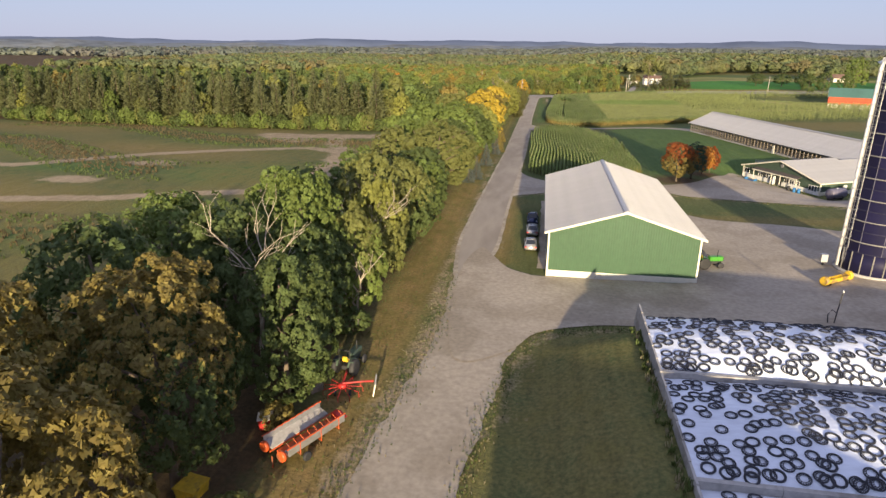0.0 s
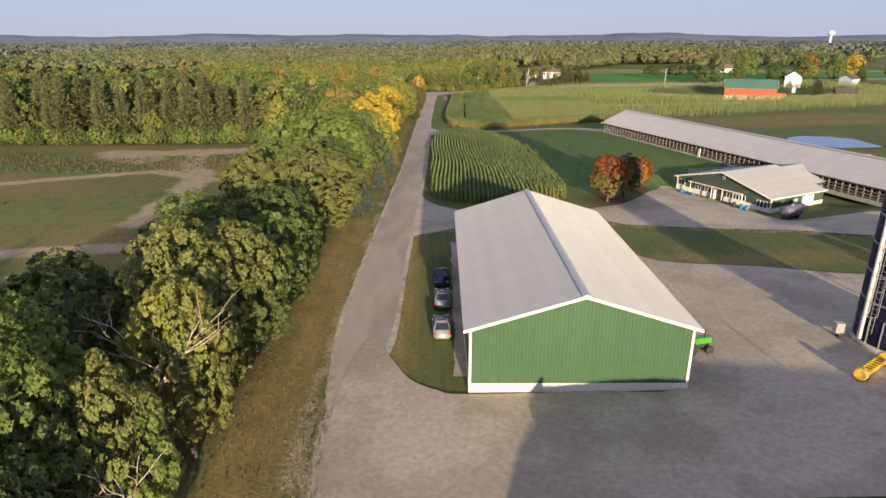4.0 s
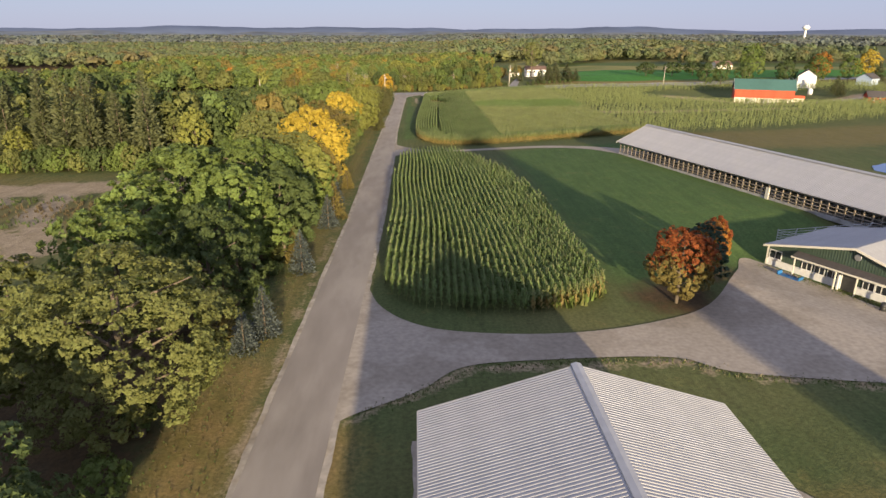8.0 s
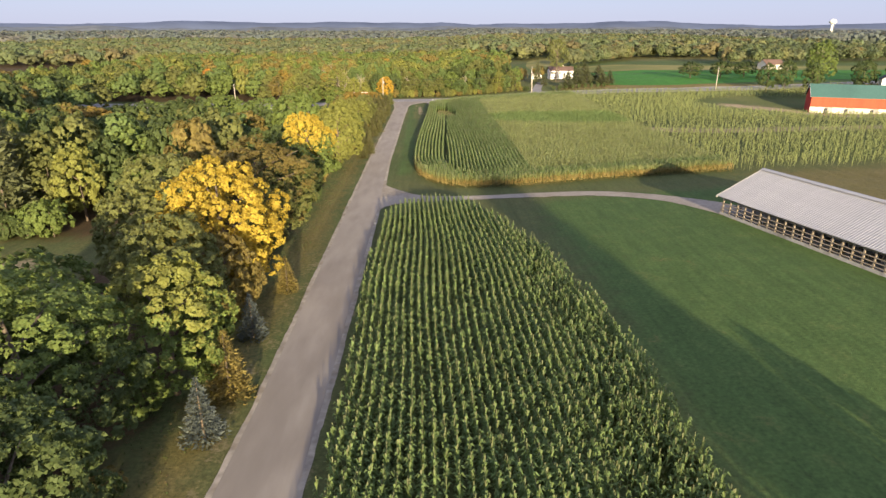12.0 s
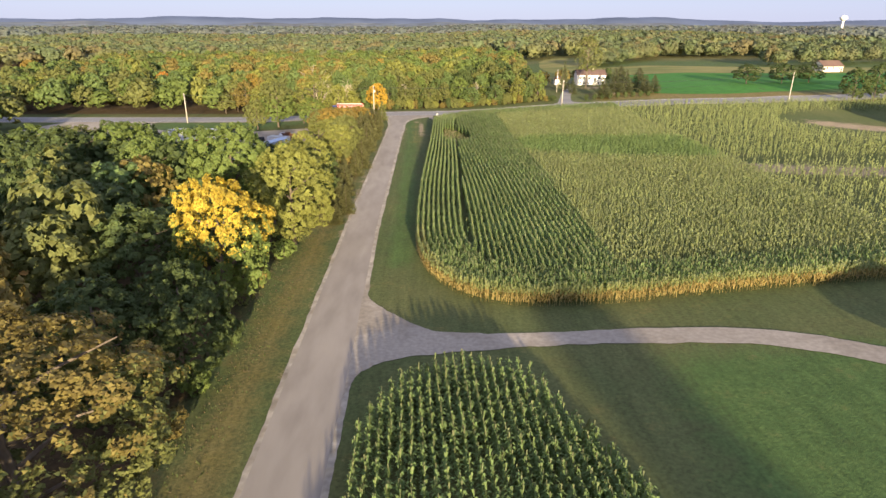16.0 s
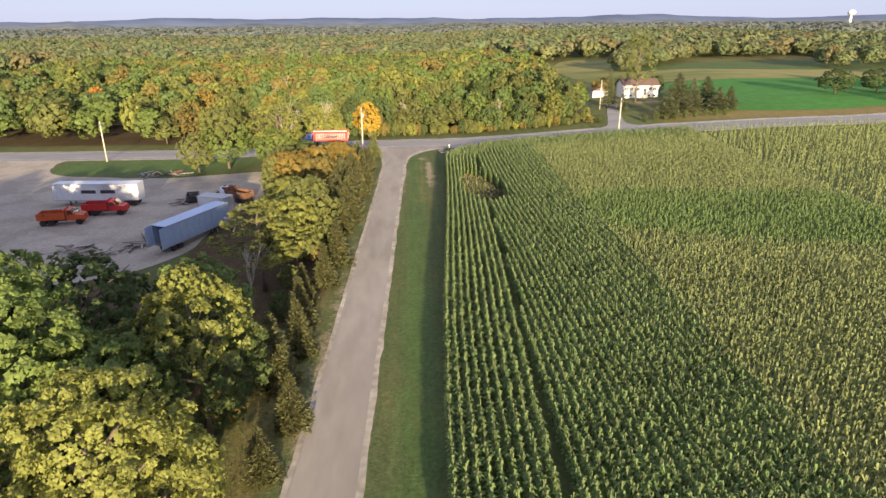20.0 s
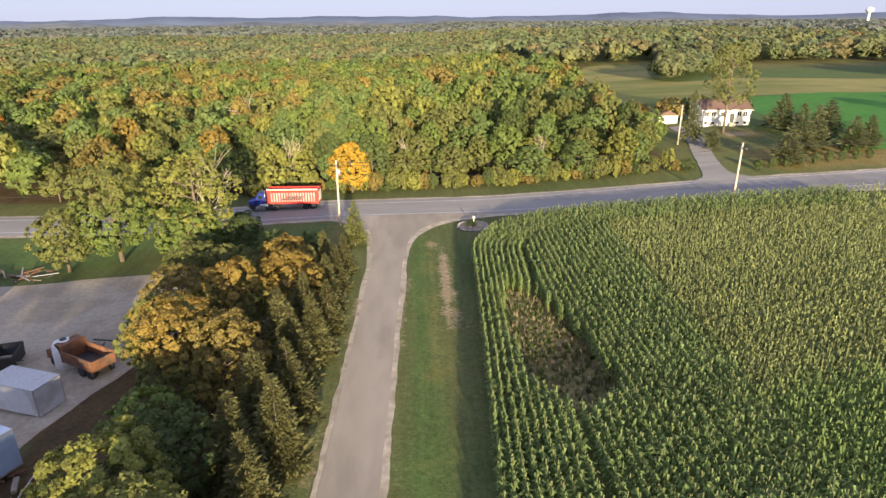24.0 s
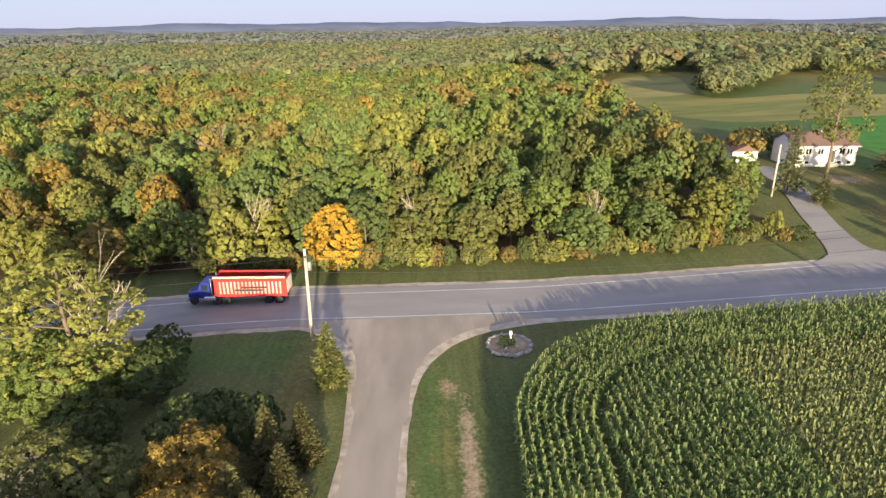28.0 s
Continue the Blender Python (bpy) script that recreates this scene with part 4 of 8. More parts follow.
for i in range(18):
    y0 = 52.6 - i * 2.0
    h0 = 2.3 - i * 0.07
    part("wall_slab", prism([(X0 - 0.42, zb - 0.4), (X0 - 0.22, h0), (X0 - 0.06, h0), (X0 - 0.06, zb - 0.4)], y0 - 1.98, y0), M["concrete"], walls)
for y0, h in ((41.2, 1.75), (29.4, 1.3)):
    for k in range(11):
        part("wall_slab", box(X0 + k * 4.7, X0 + k * 4.7 + 4.68, y0 - 0.18, y0 + 0.18, zb - 0.4, h), M["concrete"], walls)
TIRES = []
for i, (far, near) in enumerate(BUNK):
    nu, nv = 34, 80
    gxs, gys = np.linspace(X0 - 0.05, X1, nv), np.linspace(far, near, nu)
    V = np.array([(x, y, bay_height(i, x, y)) for y in gys for x in gxs])
    I = np.arange(nu * nv).reshape(nu, nv)
    F = np.stack([I[:-1, :-1], I[1:, :-1], I[1:, 1:], I[:-1, 1:]], -1).reshape(-1, 4)
    top = len(V)
    edge = list(I[0, :]) + list(I[1:, -1]) + list(I[-1, -2::-1]) + list(I[-2:0:-1, 0])
    skirt = np.array([(V[e][0], V[e][1], zb - 0.3) for e in edge])
    S = np.array([(edge[k], edge[(k + 1) % len(edge)], top + (k + 1) % len(edge), top + k) for k in range(len(edge))])
    cover = thing("silage_cover", (0, 0, 0), "white plastic sheets drawn over a bunker of silage", "cover", "silage covers")
    allv = np.vstack([V, skirt])
    mid = V[F].mean(1)[:, 0]
    cuts = np.linspace(X0 - 1, X1 + 1, 7)
    for a0, a1 in zip(cuts, cuts[1:]):
        f = F[(mid >= a0) & (mid < a1)]
        u, inv = np.unique(f, return_inverse=True)
        part("plastic_sheet", mesh_np("plastic_sheet", V[u] + (0, 0, 0.004 * (int(a0) % 2)), inv.reshape(f.shape), [M["tarp"]], smooth=True), None, cover)
    u, inv = np.unique(S, return_inverse=True)
    part("skirt", mesh_np("skirt", allv[u], inv.reshape(S.shape), [M["tarp"]]), None, cover)
    rr = np.random.default_rng(90 + i)
    for x in np.arange(X0 + 0.5, 38.0, 0.94):
        for y in np.arange(near + 0.5, far - 0.3, 0.90):
            if rr.random() < 0.86:
                TIRES.append((i, x + rr.uniform(-0.4, 0.4), y + rr.uniform(-0.3, 0.3)))
    for x in np.arange(X0 + 0.5, 36, 0.92):
        if rr.random() < 0.55:
            TIRES.append((i, x, near + 0.55 + rr.uniform(-0.1, 0.15)))


def tyre_mesh(lugs, tube_r):
    """A tyre ring, or the cut sidewall of one with lugs round its inner edge."""
    R = 0.385
    bm = bmesh.new()
    n, prof = 16, [(R - tube_r, 0.0), (R - tube_r * 0.8, 0.06), (R + tube_r * 0.3, 0.08), (R + tube_r, 0.05), (R + tube_r, 0.0)]
    rings = [[bm.verts.new((r * math.cos(2 * math.pi * k / n), r * math.sin(2 * math.pi * k / n), z)) for r, z in prof] for k in range(n)]
    for k in range(n):
        p, q = rings[k], rings[(k + 1) % n]
        for i in range(len(prof) - 1):
            bm.faces.new((p[i], q[i], q[i + 1], p[i + 1]))
    if lugs:
        for k in range(lugs):
            t = 2 * math.pi * k / lugs
            c, s = math.cos(t), math.sin(t)
            a, b, w = R - tube_r - 0.10, R - tube_r + 0.02, 0.030
            vs = [bm.verts.new((r * c - o * s, r * s + o * c, 0.06)) for r, o in ((a, -w), (a, w), (b, w), (b, -w))]
            bm.faces.new(vs)
        inner = [[bm.verts.new((r * math.cos(2 * math.pi * k / n), r * math.sin(2 * math.pi * k / n), 0.065)) for r in (R - tube_r - 0.115, R - tube_r - 0.075)] for k in range(n)]
        for k in range(n):
            p, q = inner[k], inner[(k + 1) % n]
            bm.faces.new((p[0], q[0], q[1], p[1]))
    bmesh.ops.recalc_face_normals(bm, faces=bm.faces[:])
    me = bpy.data.meshes.new("tyre")
    bm.to_mesh(me)
    bm.free()
    me.materials.append(M["tyre_wall"])
    return me


TY = [tyre_mesh(16, 0.04), tyre_mesh(0, 0.075), tyre_mesh(14, 0.035), tyre_mesh(15, 0.045)]
TIRES.sort(key=lambda q: -q[2] + 0.35 * q[1])


def tyre_pose(i, x, y, k):
    e = 0.3
    n = Vector((bay_height(i, x - e, y) - bay_height(i, x + e, y), bay_height(i, x, y - e) - bay_height(i, x, y + e), 2 * e)).normalized()
    return Matrix.Translation((x, y, bay_height(i, x, y) + 0.02)) @ n.to_track_quat("Z", "Y").to_matrix().to_4x4() @ pose(0, 0, 0, 0, 0, k * 47 % 360)


near_t, rest_t = TIRES[:300], TIRES[300:]
for k, (i, x, y) in enumerate(near_t):
    o = new("tyre", TY[k % 4])
    o.matrix_world = tyre_pose(i, x, y, k)
    tagged(o, "cut black tyre ring weighing down white plastic", "tyre", "tyres on the silage")
V, F, n0 = [], [], 0
for k, (i, x, y) in enumerate(rest_t):
    m, src = tyre_pose(i, x, y, k), TY[k % 4]
    V += [m @ q.co for q in src.vertices]
    F += [tuple(n0 + j for j in p.vertices) for p in src.polygons]
    n0 += len(src.vertices)
me = bpy.data.meshes.new("tyre_spread")
me.from_pydata([tuple(q) for q in V], [], F)
me.materials.append(M["tyre_wall"])
tagged(new("tyre_spread", me), "many cut black tyres spread over white plastic", "tyres", kind="stuff")

# ---- unseen barn added at the south end of the yard to shade it and the bunkers ----
hay = thing("shade_barn", (14.2, -8, gz(12, 10) - 0.2), "plain gabled hay barn at the end of the yard", "barn")
hb = [(-13.1, 0), (13.1, 0), (13.1, 6.0), (0, 9.3), (-13.1, 6.0)]
part("wall", prism(hb, 17.8, 18), M["barn_green"], hay)
part("wall", prism(hb, -18, -17.8), M["barn_green"], hay)
for s in (-1, 1):
    part("side_wall", box(*sorted((s * 12.9, s * 13.1)), -17.8, 17.8, 0, 6.0), M["barn_green"], hay)
    part("roof", prism([(s * 13.5, 5.9), (s * 13.5, 6.1), (0, 9.55), (0, 9.3)], -18.3, 18.3), M["roof_metal"], hay)


# ---- the long free-stall barn ----
def local(x, y, ux, uy, z=None):
    """A pose at x, y whose x axis runs along (ux, uy)."""
    return pose(x, y, gz(x, y) if z is None else z, 0, 0, math.degrees(math.atan2(uy, ux)))


def shared(name, bm, mat):
    me = bpy.data.meshes.new(name)
    bm.normal_update()
    bm.to_mesh(me)
    bm.free()
    me.materials.append(mat)
    return me


def put(name, me, parent, loc=(0, 0, 0), rz=0.0, scale=(1, 1, 1)):
    o = new(name, me)
    o.parent, o.location, o.rotation_euler, o.scale = parent, loc, (0, 0, rz), scale
    return o


LH, LL, LEV, LRG = 7.4, 118.8, 2.55, 6.0
barn = thing("cattle_barn", local(53.0, 212.0, -0.957, -0.29, -1.25), "long low open-sided cattle barn with a pale metal roof", "barn")
for s in (-1, 1):
    metal_roof(barn, LH + 0.5, LL + 1.2, LRG - LEV, 0, LEV, -0.6, (LL + 1.2) / 80, M["roof_metal"], CACHE, s)
    part("eave_beam", box(*sorted((s * (LH - 0.1), s * (LH + 0.15))), 0, LL, LEV - 0.3, LEV - 0.05), M["wood"], barn)
    part("gable_trim", prism([(s * (LH + 0.5), LEV - 0.25), (s * (LH + 0.5), LEV + 0.02), (0, LRG + 0.02), (0, LRG - 0.25)], -0.75, -0.62), M["cream"], barn)
part("gable_wall", prism([(-LH, LEV - 0.1), (LH, LEV - 0.1), (0, LRG - 0.2)], -0.3, -0.1), M["cream"], barn, "cream boarded gable")
part("end_wall", box(-LH, LH, LL - 0.3, LL, -0.5, LEV), M["wood"], barn)
part("floor_slab", box(-LH, LH, 0, LL, -0.6, 0.06), M["concrete"], barn)
post = shared("post", box(-0.09, 0.09, -0.09, 0.09, -0.6, LEV - 0.05), M["wood"])
for k in range(85):
    y = 0.4 + k * 1.4
    put("post", post, barn, (LH, y, 0))
    if k % 2 == 0:
        put("post", post, barn, (LH - 3.4, y, 0))
    if k % 4 == 0:
        put("post", post, barn, (-LH, y, 0))
for x, zs in ((LH + 0.12, (0.55, 1.05, 1.6)), (LH - 3.4, (0.9, 1.3)), (-LH, (0.6, 1.1))):
    for z in zs:
        part("rail", box(x - 0.04, x + 0.04, 0, LL, z - 0.06, z + 0.06), M["wood"], barn)
part("curb", box(LH - 0.12, LH + 0.12, 0, LL, -0.5, 0.22), M["concrete"], barn, "low concrete curb")
part("ridge_vent", prism([(-0.5, LRG - 0.05), (-0.3, LRG + 0.14), (0.3, LRG + 0.14), (0.5, LRG - 0.05)], -0.6, LL + 0.6), M["roof_metal"], barn)
loop = shared("stall_loop", tube([(0, 0, 0.3), (0, 0, 1.15), (-1.7, 0, 1.15), (-1.7, 0, 0.5), (0, 0, 0.45)], 0.035, 5), M["galvanized"])
for k in range(60):
    put("stall_loop", loop, barn, (LH - 0.9, 1.2 + k * 1.96, 0))
part("water_box", box(LH + 0.02, LH + 0.25, 42, 42.7, -0.3, 1.8), M["cream"], barn, "pale board nailed across the rails")

# ---- the dark green milking barn ----
CW, CEV, CRG = 10.0, 2.5, 5.15
milk = thing("milking_barn", local(47.6, 133.4, 0.45, -0.893, -2.45), "dark green metal milking barn with white base boards", "barn")


def milk_top(x):
    return CEV + (CW + 0.4 - abs(x)) * (CRG - CEV) / (CW + 0.4) - 0.12


for k in range(16):
    a, b = -CW + 2 * CW * k / 16, -CW + 2 * CW * (k + 1) / 16
    part("wall_sheet", siding(a, b, 0.85, milk_top, 2 * CW / 16 / 4), M["dark_green"], milk)
for k in range(8):
    a, b = -CW + 2 * CW * k / 8, -CW + 2 * CW * (k + 1) / 8
    part("base_panel", box(a + 0.01, b - 0.01, -0.04, 0.1, -0.5, 0.80), M["white_paint"], milk)
part("front_backing", prism([(-CW, -0.5), (CW, -0.5), (CW, milk_top(CW)), (0, milk_top(0)), (-CW, milk_top(CW))], 0.1, 0.25), M["dark_green"], milk)
for s in (-1, 1):
    part("side_wall", box(*sorted((s * (CW - 0.2), s * CW)), 0.25, 14, -0.5, milk_top(CW)), M["dark_green"], milk)
    part("corner_trim", box(*sorted((s * (CW - 0.14), s * (CW + 0.06))), -0.08, 0.14, -0.5, milk_top(CW)), M["cream"], milk)
    part("gable_trim", prism([(s * (CW + 0.4), CEV - 0.22), (s * (CW + 0.4), CEV + 0.04), (0, CRG + 0.04), (0, CRG - 0.22)], -0.52, -0.44), M["cream"], milk)
    part("eave_trim", box(*sorted((s * (CW + 0.38), s * (CW + 0.46))), -0.4, 14.2, CEV - 0.2, CEV + 0.0), M["cream"], milk)
    metal_roof(milk, CW + 0.4, 14.6, CRG - CEV, 0, CEV, -0.4, 14.6 / 16, M["roof_metal"], CACHE, s)
part("rear_wall", prism([(-CW, -0.5), (CW, -0.5), (CW, milk_top(CW)), (0, milk_top(0)), (-CW, milk_top(CW))], 13.8, 14.0), M["dark_green"], milk)
part("wing_wall", box(-6.0, 6.0, 14.0, 44, -0.5, 2.55), M["dark_green"], milk, "dark green rear wing")
for s in (-1, 1):
    metal_roof(milk, 6.6, 30.2, 2.0, 0, 2.6, 14.2, 30.2 / 33, M["roof_metal"], CACHE, s)
part("wing_gable", prism([(-6.0, 2.5), (6.0, 2.5), (0, 4.35)], 43.7, 44.0), M["dark_green"], milk)


def framed_window(parent, x, y, z, w, h, panes=2, name="window"):
    """A window facing -y: frame, panes and sill."""
    win = part(name, box(x - w / 2, x + w / 2, y - 0.05, y + 0.02, z, z + 0.08), M["white_paint"], parent)
    for c, d in ((x - w / 2, z + h - 0.08),):
        part("top_rail", box(c, c + w, y - 0.05, y + 0.02, d, d + 0.08), M["white_paint"], win)
    for k in range(panes + 1):
        c = min(max(x - w / 2 + w * k / panes - 0.04, x - w / 2), x + w / 2 - 0.08)
        part("mullion", box(c, c + 0.08, y - 0.05, y + 0.02, z + 0.08, z + h - 0.08), M["white_paint"], win)
    for k in range(panes):
        a = x - w / 2 + w * k / panes
        part("pane", box(a + 0.05, a + w / panes - 0.05, y - 0.02, y + 0.0, z + 0.06, z + h - 0.06), M["glass"], win)
    part("sill", box(x - w / 2 - 0.05, x + w / 2 + 0.05, y - 0.1, y + 0.0, z - 0.06, z), M["white_paint"], win)
    return win


framed_window(milk, -8.9, -0.05, 0.95, 1.6, 1.1, 2)
framed_window(milk, 8.4, -0.05, 0.55, 2.0, 1.2, 3)
for k, x in enumerate((-4.9, -3.4, -1.9, 2.0, 3.3, 4.6)):
    framed_window(milk, x, -0.05, 0.8, 1.25, 1.0, 2)
# a dark slab on the wall stands for the shaded door opening
part("doorway", box(-0.75, 0.85, -0.12, -0.06, -0.45, 1.75), M["dark_metal"], milk, "dark open doorway")
part("door", box(-0.95, -0.8, -0.7, -0.1, -0.4, 1.75), M["white_paint"], milk, "white door standing open")
part("awning", prism([(-0.05, 2.82), (-1.15, 2.34), (-1.15, 2.24), (-0.05, 2.68)], -6.3, 5.4, "x"), M["shingle_dark"], milk, "dark shingled awning")
part("awning_fascia", box(-6.35, 5.45, -1.22, -1.14, 2.20, 2.38), M["cream"], milk)
for x in (-5.9, -1.1, 1.2, 5.2):
    part("awning_post", box(x - 0.06, x + 0.06, -1.12, -1.0, -0.5, 2.26), M["cream"], milk)
part("gable_fan", lathe([(0.34, -0.10), (0.38, -0.04), (0.30, 0.02), (0.05, -0.06)], 14, "y", at=(0.3, -0.06, 4.1)), M["galvanized"], milk, "round gable fan")
side = part("side_trim", box(CW + 0.0, CW + 0.04, 0.2, 14, -0.5, 0.7), M["cream"], milk)
part("garage_door", box(CW + 0.0, CW + 0.07, 8.2, 11.2, -0.4, 1.95), M["white_paint"], milk, "white overhead door")
part("side_door", box(CW + 0.0, CW + 0.07, 5.8, 6.8, -0.4, 1.7), M["white_paint"], milk)
for y in (20, 23.5):
    part("wall_fan", lathe([(0.62, -0.05), (0.7, 0.05), (0.62, 0.12), (0.1, 0.08)], 16, "x", at=(6.02, y, 1.4)), M["galvanized"], milk, "round wall fan")

# steel gate fence behind the milking barn
fence = thing("gate_fence", local(46.9, 147.0, 0.985, 0.17, -1.55), "white tubular steel cattle fence", "fence")
for k in range(9):
    part("post", tube([(k * 2.25, 0, -1.2), (k * 3.0, 0, 2.0)], 0.06, 6), M["galvanized"], fence)
for z in (0.5, 0.85, 1.2, 1.55, 1.9):
    part("rail", tube([(0, 0, z), (18, 0, z)], 0.035, 5), M["galvanized"], fence)
for z in (0.5, 0.85, 1.2, 1.55, 1.9):
    part("rail", tube([(0, 0, z), (3.5, -5.5, z)], 0.035, 5), M["galvanized"], fence)
part("post", tube([(3.5, -5.5, -1.2), (3.5, -5.5, 2.0)], 0.06, 6), M["galvanized"], fence)

tank = thing("milk_tank", local(53.4, 120.6, 0.893, 0.45), "dull purple-grey tank on legs beside the milking barn", "tank")
part("shell", lathe([(0.3, -1.9), (0.85, -1.8), (0.95, -1.65), (0.95, 1.65), (0.85, 1.8), (0.3, 1.9)], 18, "x", at=(0, 0, 1.3)), M["tank_grey"], tank)
for x in (-1.0, 1.0):
    part("saddle", box(x - 0.12, x + 0.12, -0.75, 0.75, -0.1, 0.7), M["dark_metal"], tank)
part("hatch", lathe([(0.25, 2.15), (0.25, 2.32), (0.05, 2.36)], 12), M["galvanized"], tank)


def barrel(x, y, mat, label):
    b = thing("barrel", (x, y, gz(x, y) + 0.03), label, "barrel")
    part("drum", lathe([(0.28, 0), (0.30, 0.05), (0.30, 0.28), (0.32, 0.30), (0.30, 0.33), (0.30, 0.58), (0.32, 0.60), (0.30, 0.63), (0.29, 0.88)], 14), mat, b)
    part("lid", lathe([(0.26, 0.88), (0.26, 0.91)], 14), mat, b)
    return b


barrel(48.4, 126.9, M["blue_plastic"], "blue plastic barrel by the milking barn wall")
barrel(48.9, 126.0, M["blue_plastic"], "blue plastic barrel beside another")
barrel(47.8, 128.2, M["dark_metal"], "black plastic barrel by the wall")
trough = thing("water_trough", local(43.4, 137.6, 0.45, -0.893), "blue plastic water trough on the gravel", "trough")
part("basin", prism([(-1.3, 0.0), (1.3, 0.0), (1.4, 0.5), (1.28, 0.5), (1.2, 0.12), (-1.2, 0.12), (-1.28, 0.5), (-1.4, 0.5)], -0.45, 0.45), M["blue_plastic"], trough)
for x in (-1.34, 1.24):
    part("end_wall", box(x, x + 0.1, -0.45, 0.45, 0.1, 0.5), M["blue_plastic"], trough)


# ---- the open shed beyond the silo ----
oshed = thing("open_shed", local(61.2, 94.6, 0.997, 0.083), "low open-fronted wooden machine shed with a pale roof", "shed")
for s in (-1, 1):
    metal_roof(oshed, 6.5, 27, 1.9, 0, 3.0, -26.5, 1.0, M["roof_metal"], CACHE, s)
part("back_wall", box(6.0, 6.2, -26, 0, -0.5, 2.95), M["wood"], oshed)
for k in range(10):
    part("post", box(-6.1, -5.9, -25.9 + k * 2.85, -25.7 + k * 2.85, -0.3, 2.95), M["wood"], oshed)
for s in (-26.1, -0.1):
    part("end_wall", prism([(-6, -0.5), (6, -0.5), (6, 2.95), (0, 4.75), (-6, 2.95)], s, s + 0.18), M["wood"], oshed)
part("front_beam", box(-6.15, -5.95, -26, 0, 2.65, 2.98), M["wood"], oshed)


# ---- wheels, cars, tractors, trucks ----
WHEELS = {}


def wheel(parent, x, y, z, r, w, rim="chrome", name="wheel"):
    """A wheel with its axle along x: tyre and rim are its parts."""
    key = (round(r, 2), round(w, 2), rim)
    if key not in WHEELS:
        ty = shared("tyre", lathe([(r * 0.62, -w / 2), (r * 0.92, -w / 2), (r, -w * 0.32), (r, w * 0.32), (r * 0.92, w / 2), (r * 0.62, w / 2)], 20, "x"), M["rubber"])
        ri = shared("rim", lathe([(r * 0.20, -w * 0.42), (r * 0.30, -w * 0.3), (r * 0.62, -w * 0.46), (r * 0.62, w * 0.46), (r * 0.30, w * 0.3), (r * 0.20, w * 0.42)], 14, "x"), M[rim])
        WHEELS[key] = (ty, ri)
    ty, ri = WHEELS[key]
    h = new(name, ty)
    h.parent, h.location = parent, (x, y, z)
    o = new("rim", ri)
    o.parent = h
    return h


def car(x, y, rz, paint, label):
    """A saloon car; its nose points along local +y."""
    c = thing("car", pose(x, y, gz(x, y) + 0.06, 0, 0, rz), label, "car", "cars parked beside the green shed")
    side = [(-2.25, 0.32), (-2.28, 0.62), (-2.2, 0.86), (-1.45, 0.92), (1.05, 0.90), (2.0, 0.76), (2.28, 0.58), (2.25, 0.30), (1.9, 0.22), (-1.9, 0.22)]
    bm = prism(side, -0.88, 0.88, "x")
    bmesh.ops.bevel(bm, geom=[e for e in bm.edges if abs(e.verts[0].co.x - e.verts[1].co.x) < 0.01], offset=0.16, segments=3, affect="EDGES")
    for v in bm.verts:
        v.co.x *= 1 - 0.16 * min(1, max(0, (abs(v.co.y) - 1.5) / 0.8)) ** 2
    for f in bm.faces:
        f.smooth = True
    body = part("body", bm, paint, c)
    cab = bmesh.new()
    lo = [cab.verts.new(q) for q in ((-0.80, -1.65, 0.9), (0.80, -1.65, 0.9), (0.80, 1.05, 0.88), (-0.80, 1.05, 0.88))]
    hi = [cab.verts.new(q) for q in ((-0.62, -0.95, 1.40), (0.62, -0.95, 1.40), (0.62, 0.25, 1.42), (-0.62, 0.25, 1.42))]
    cab.faces.new(hi)
    for i in range(4):
        cab.faces.new((lo[i], lo[(i + 1) % 4], hi[(i + 1) % 4], hi[i]))
    bmesh.ops.bevel(cab, geom=cab.edges[:], offset=0.09, segments=3, affect="EDGES")
    for f in cab.faces:
        f.smooth = True
    part("cabin", cab, paint, c)

    def glass(name, qs):
        g = bmesh.new()
        vs = [g.verts.new(q) for q in qs]
        g.faces.new(vs)
        r = bmesh.ops.extrude_face_region(g, geom=g.faces[:])
        n = (Vector(qs[1]) - Vector(qs[0])).cross(Vector(qs[2]) - Vector(qs[1])).normalized()
        for v in [q for q in r["geom"] if isinstance(q, bmesh.types.BMVert)]:
            v.co += n * 0.012
        bmesh.ops.recalc_face_normals(g, faces=g.faces[:])
        part(name, g, M["glass"], c)
    glass("windscreen", [(-0.70, 0.99, 0.93), (0.70, 0.99, 0.93), (0.56, 0.30, 1.41), (-0.56, 0.30, 1.41)])
    glass("rear_window", [(0.70, -1.61, 0.95), (-0.70, -1.61, 0.95), (-0.56, -1.0, 1.39), (0.56, -1.0, 1.39)])
    for s in (-1, 1):
        q = [(s * 0.802, -1.35, 0.96), (s * 0.802, 0.75, 0.96), (s * 0.662, 0.18, 1.37), (s * 0.662, -0.9, 1.35)]
        glass("side_window", q if s > 0 else q[::-1])
        part("headlight", box(*sorted((s * 0.48, s * 0.80)), 2.12, 2.24, 0.60, 0.72, bevel=0.02), M["chrome"], c)
        part("tail_light", box(*sorted((s * 0.52, s * 0.84)), -2.27, -2.18, 0.66, 0.80, bevel=0.02), M["red"], c)
        part("mirror", box(*sorted((s * 0.84, s * 0.96)), 0.64, 0.72, 0.90, 0.99, bevel=0.025), paint, c)
        for yy in (-1.38, 1.38):
            wheel(c, s * 0.80, yy, 0.31, 0.31, 0.2)
    part("front_bumper", box(-0.7, 0.7, 2.2, 2.3, 0.30, 0.46, bevel=0.03), M["dark_metal"], c)
    part("number_plate", box(-0.26, 0.26, -2.30, -2.27, 0.52, 0.64), M["white_paint"], c)
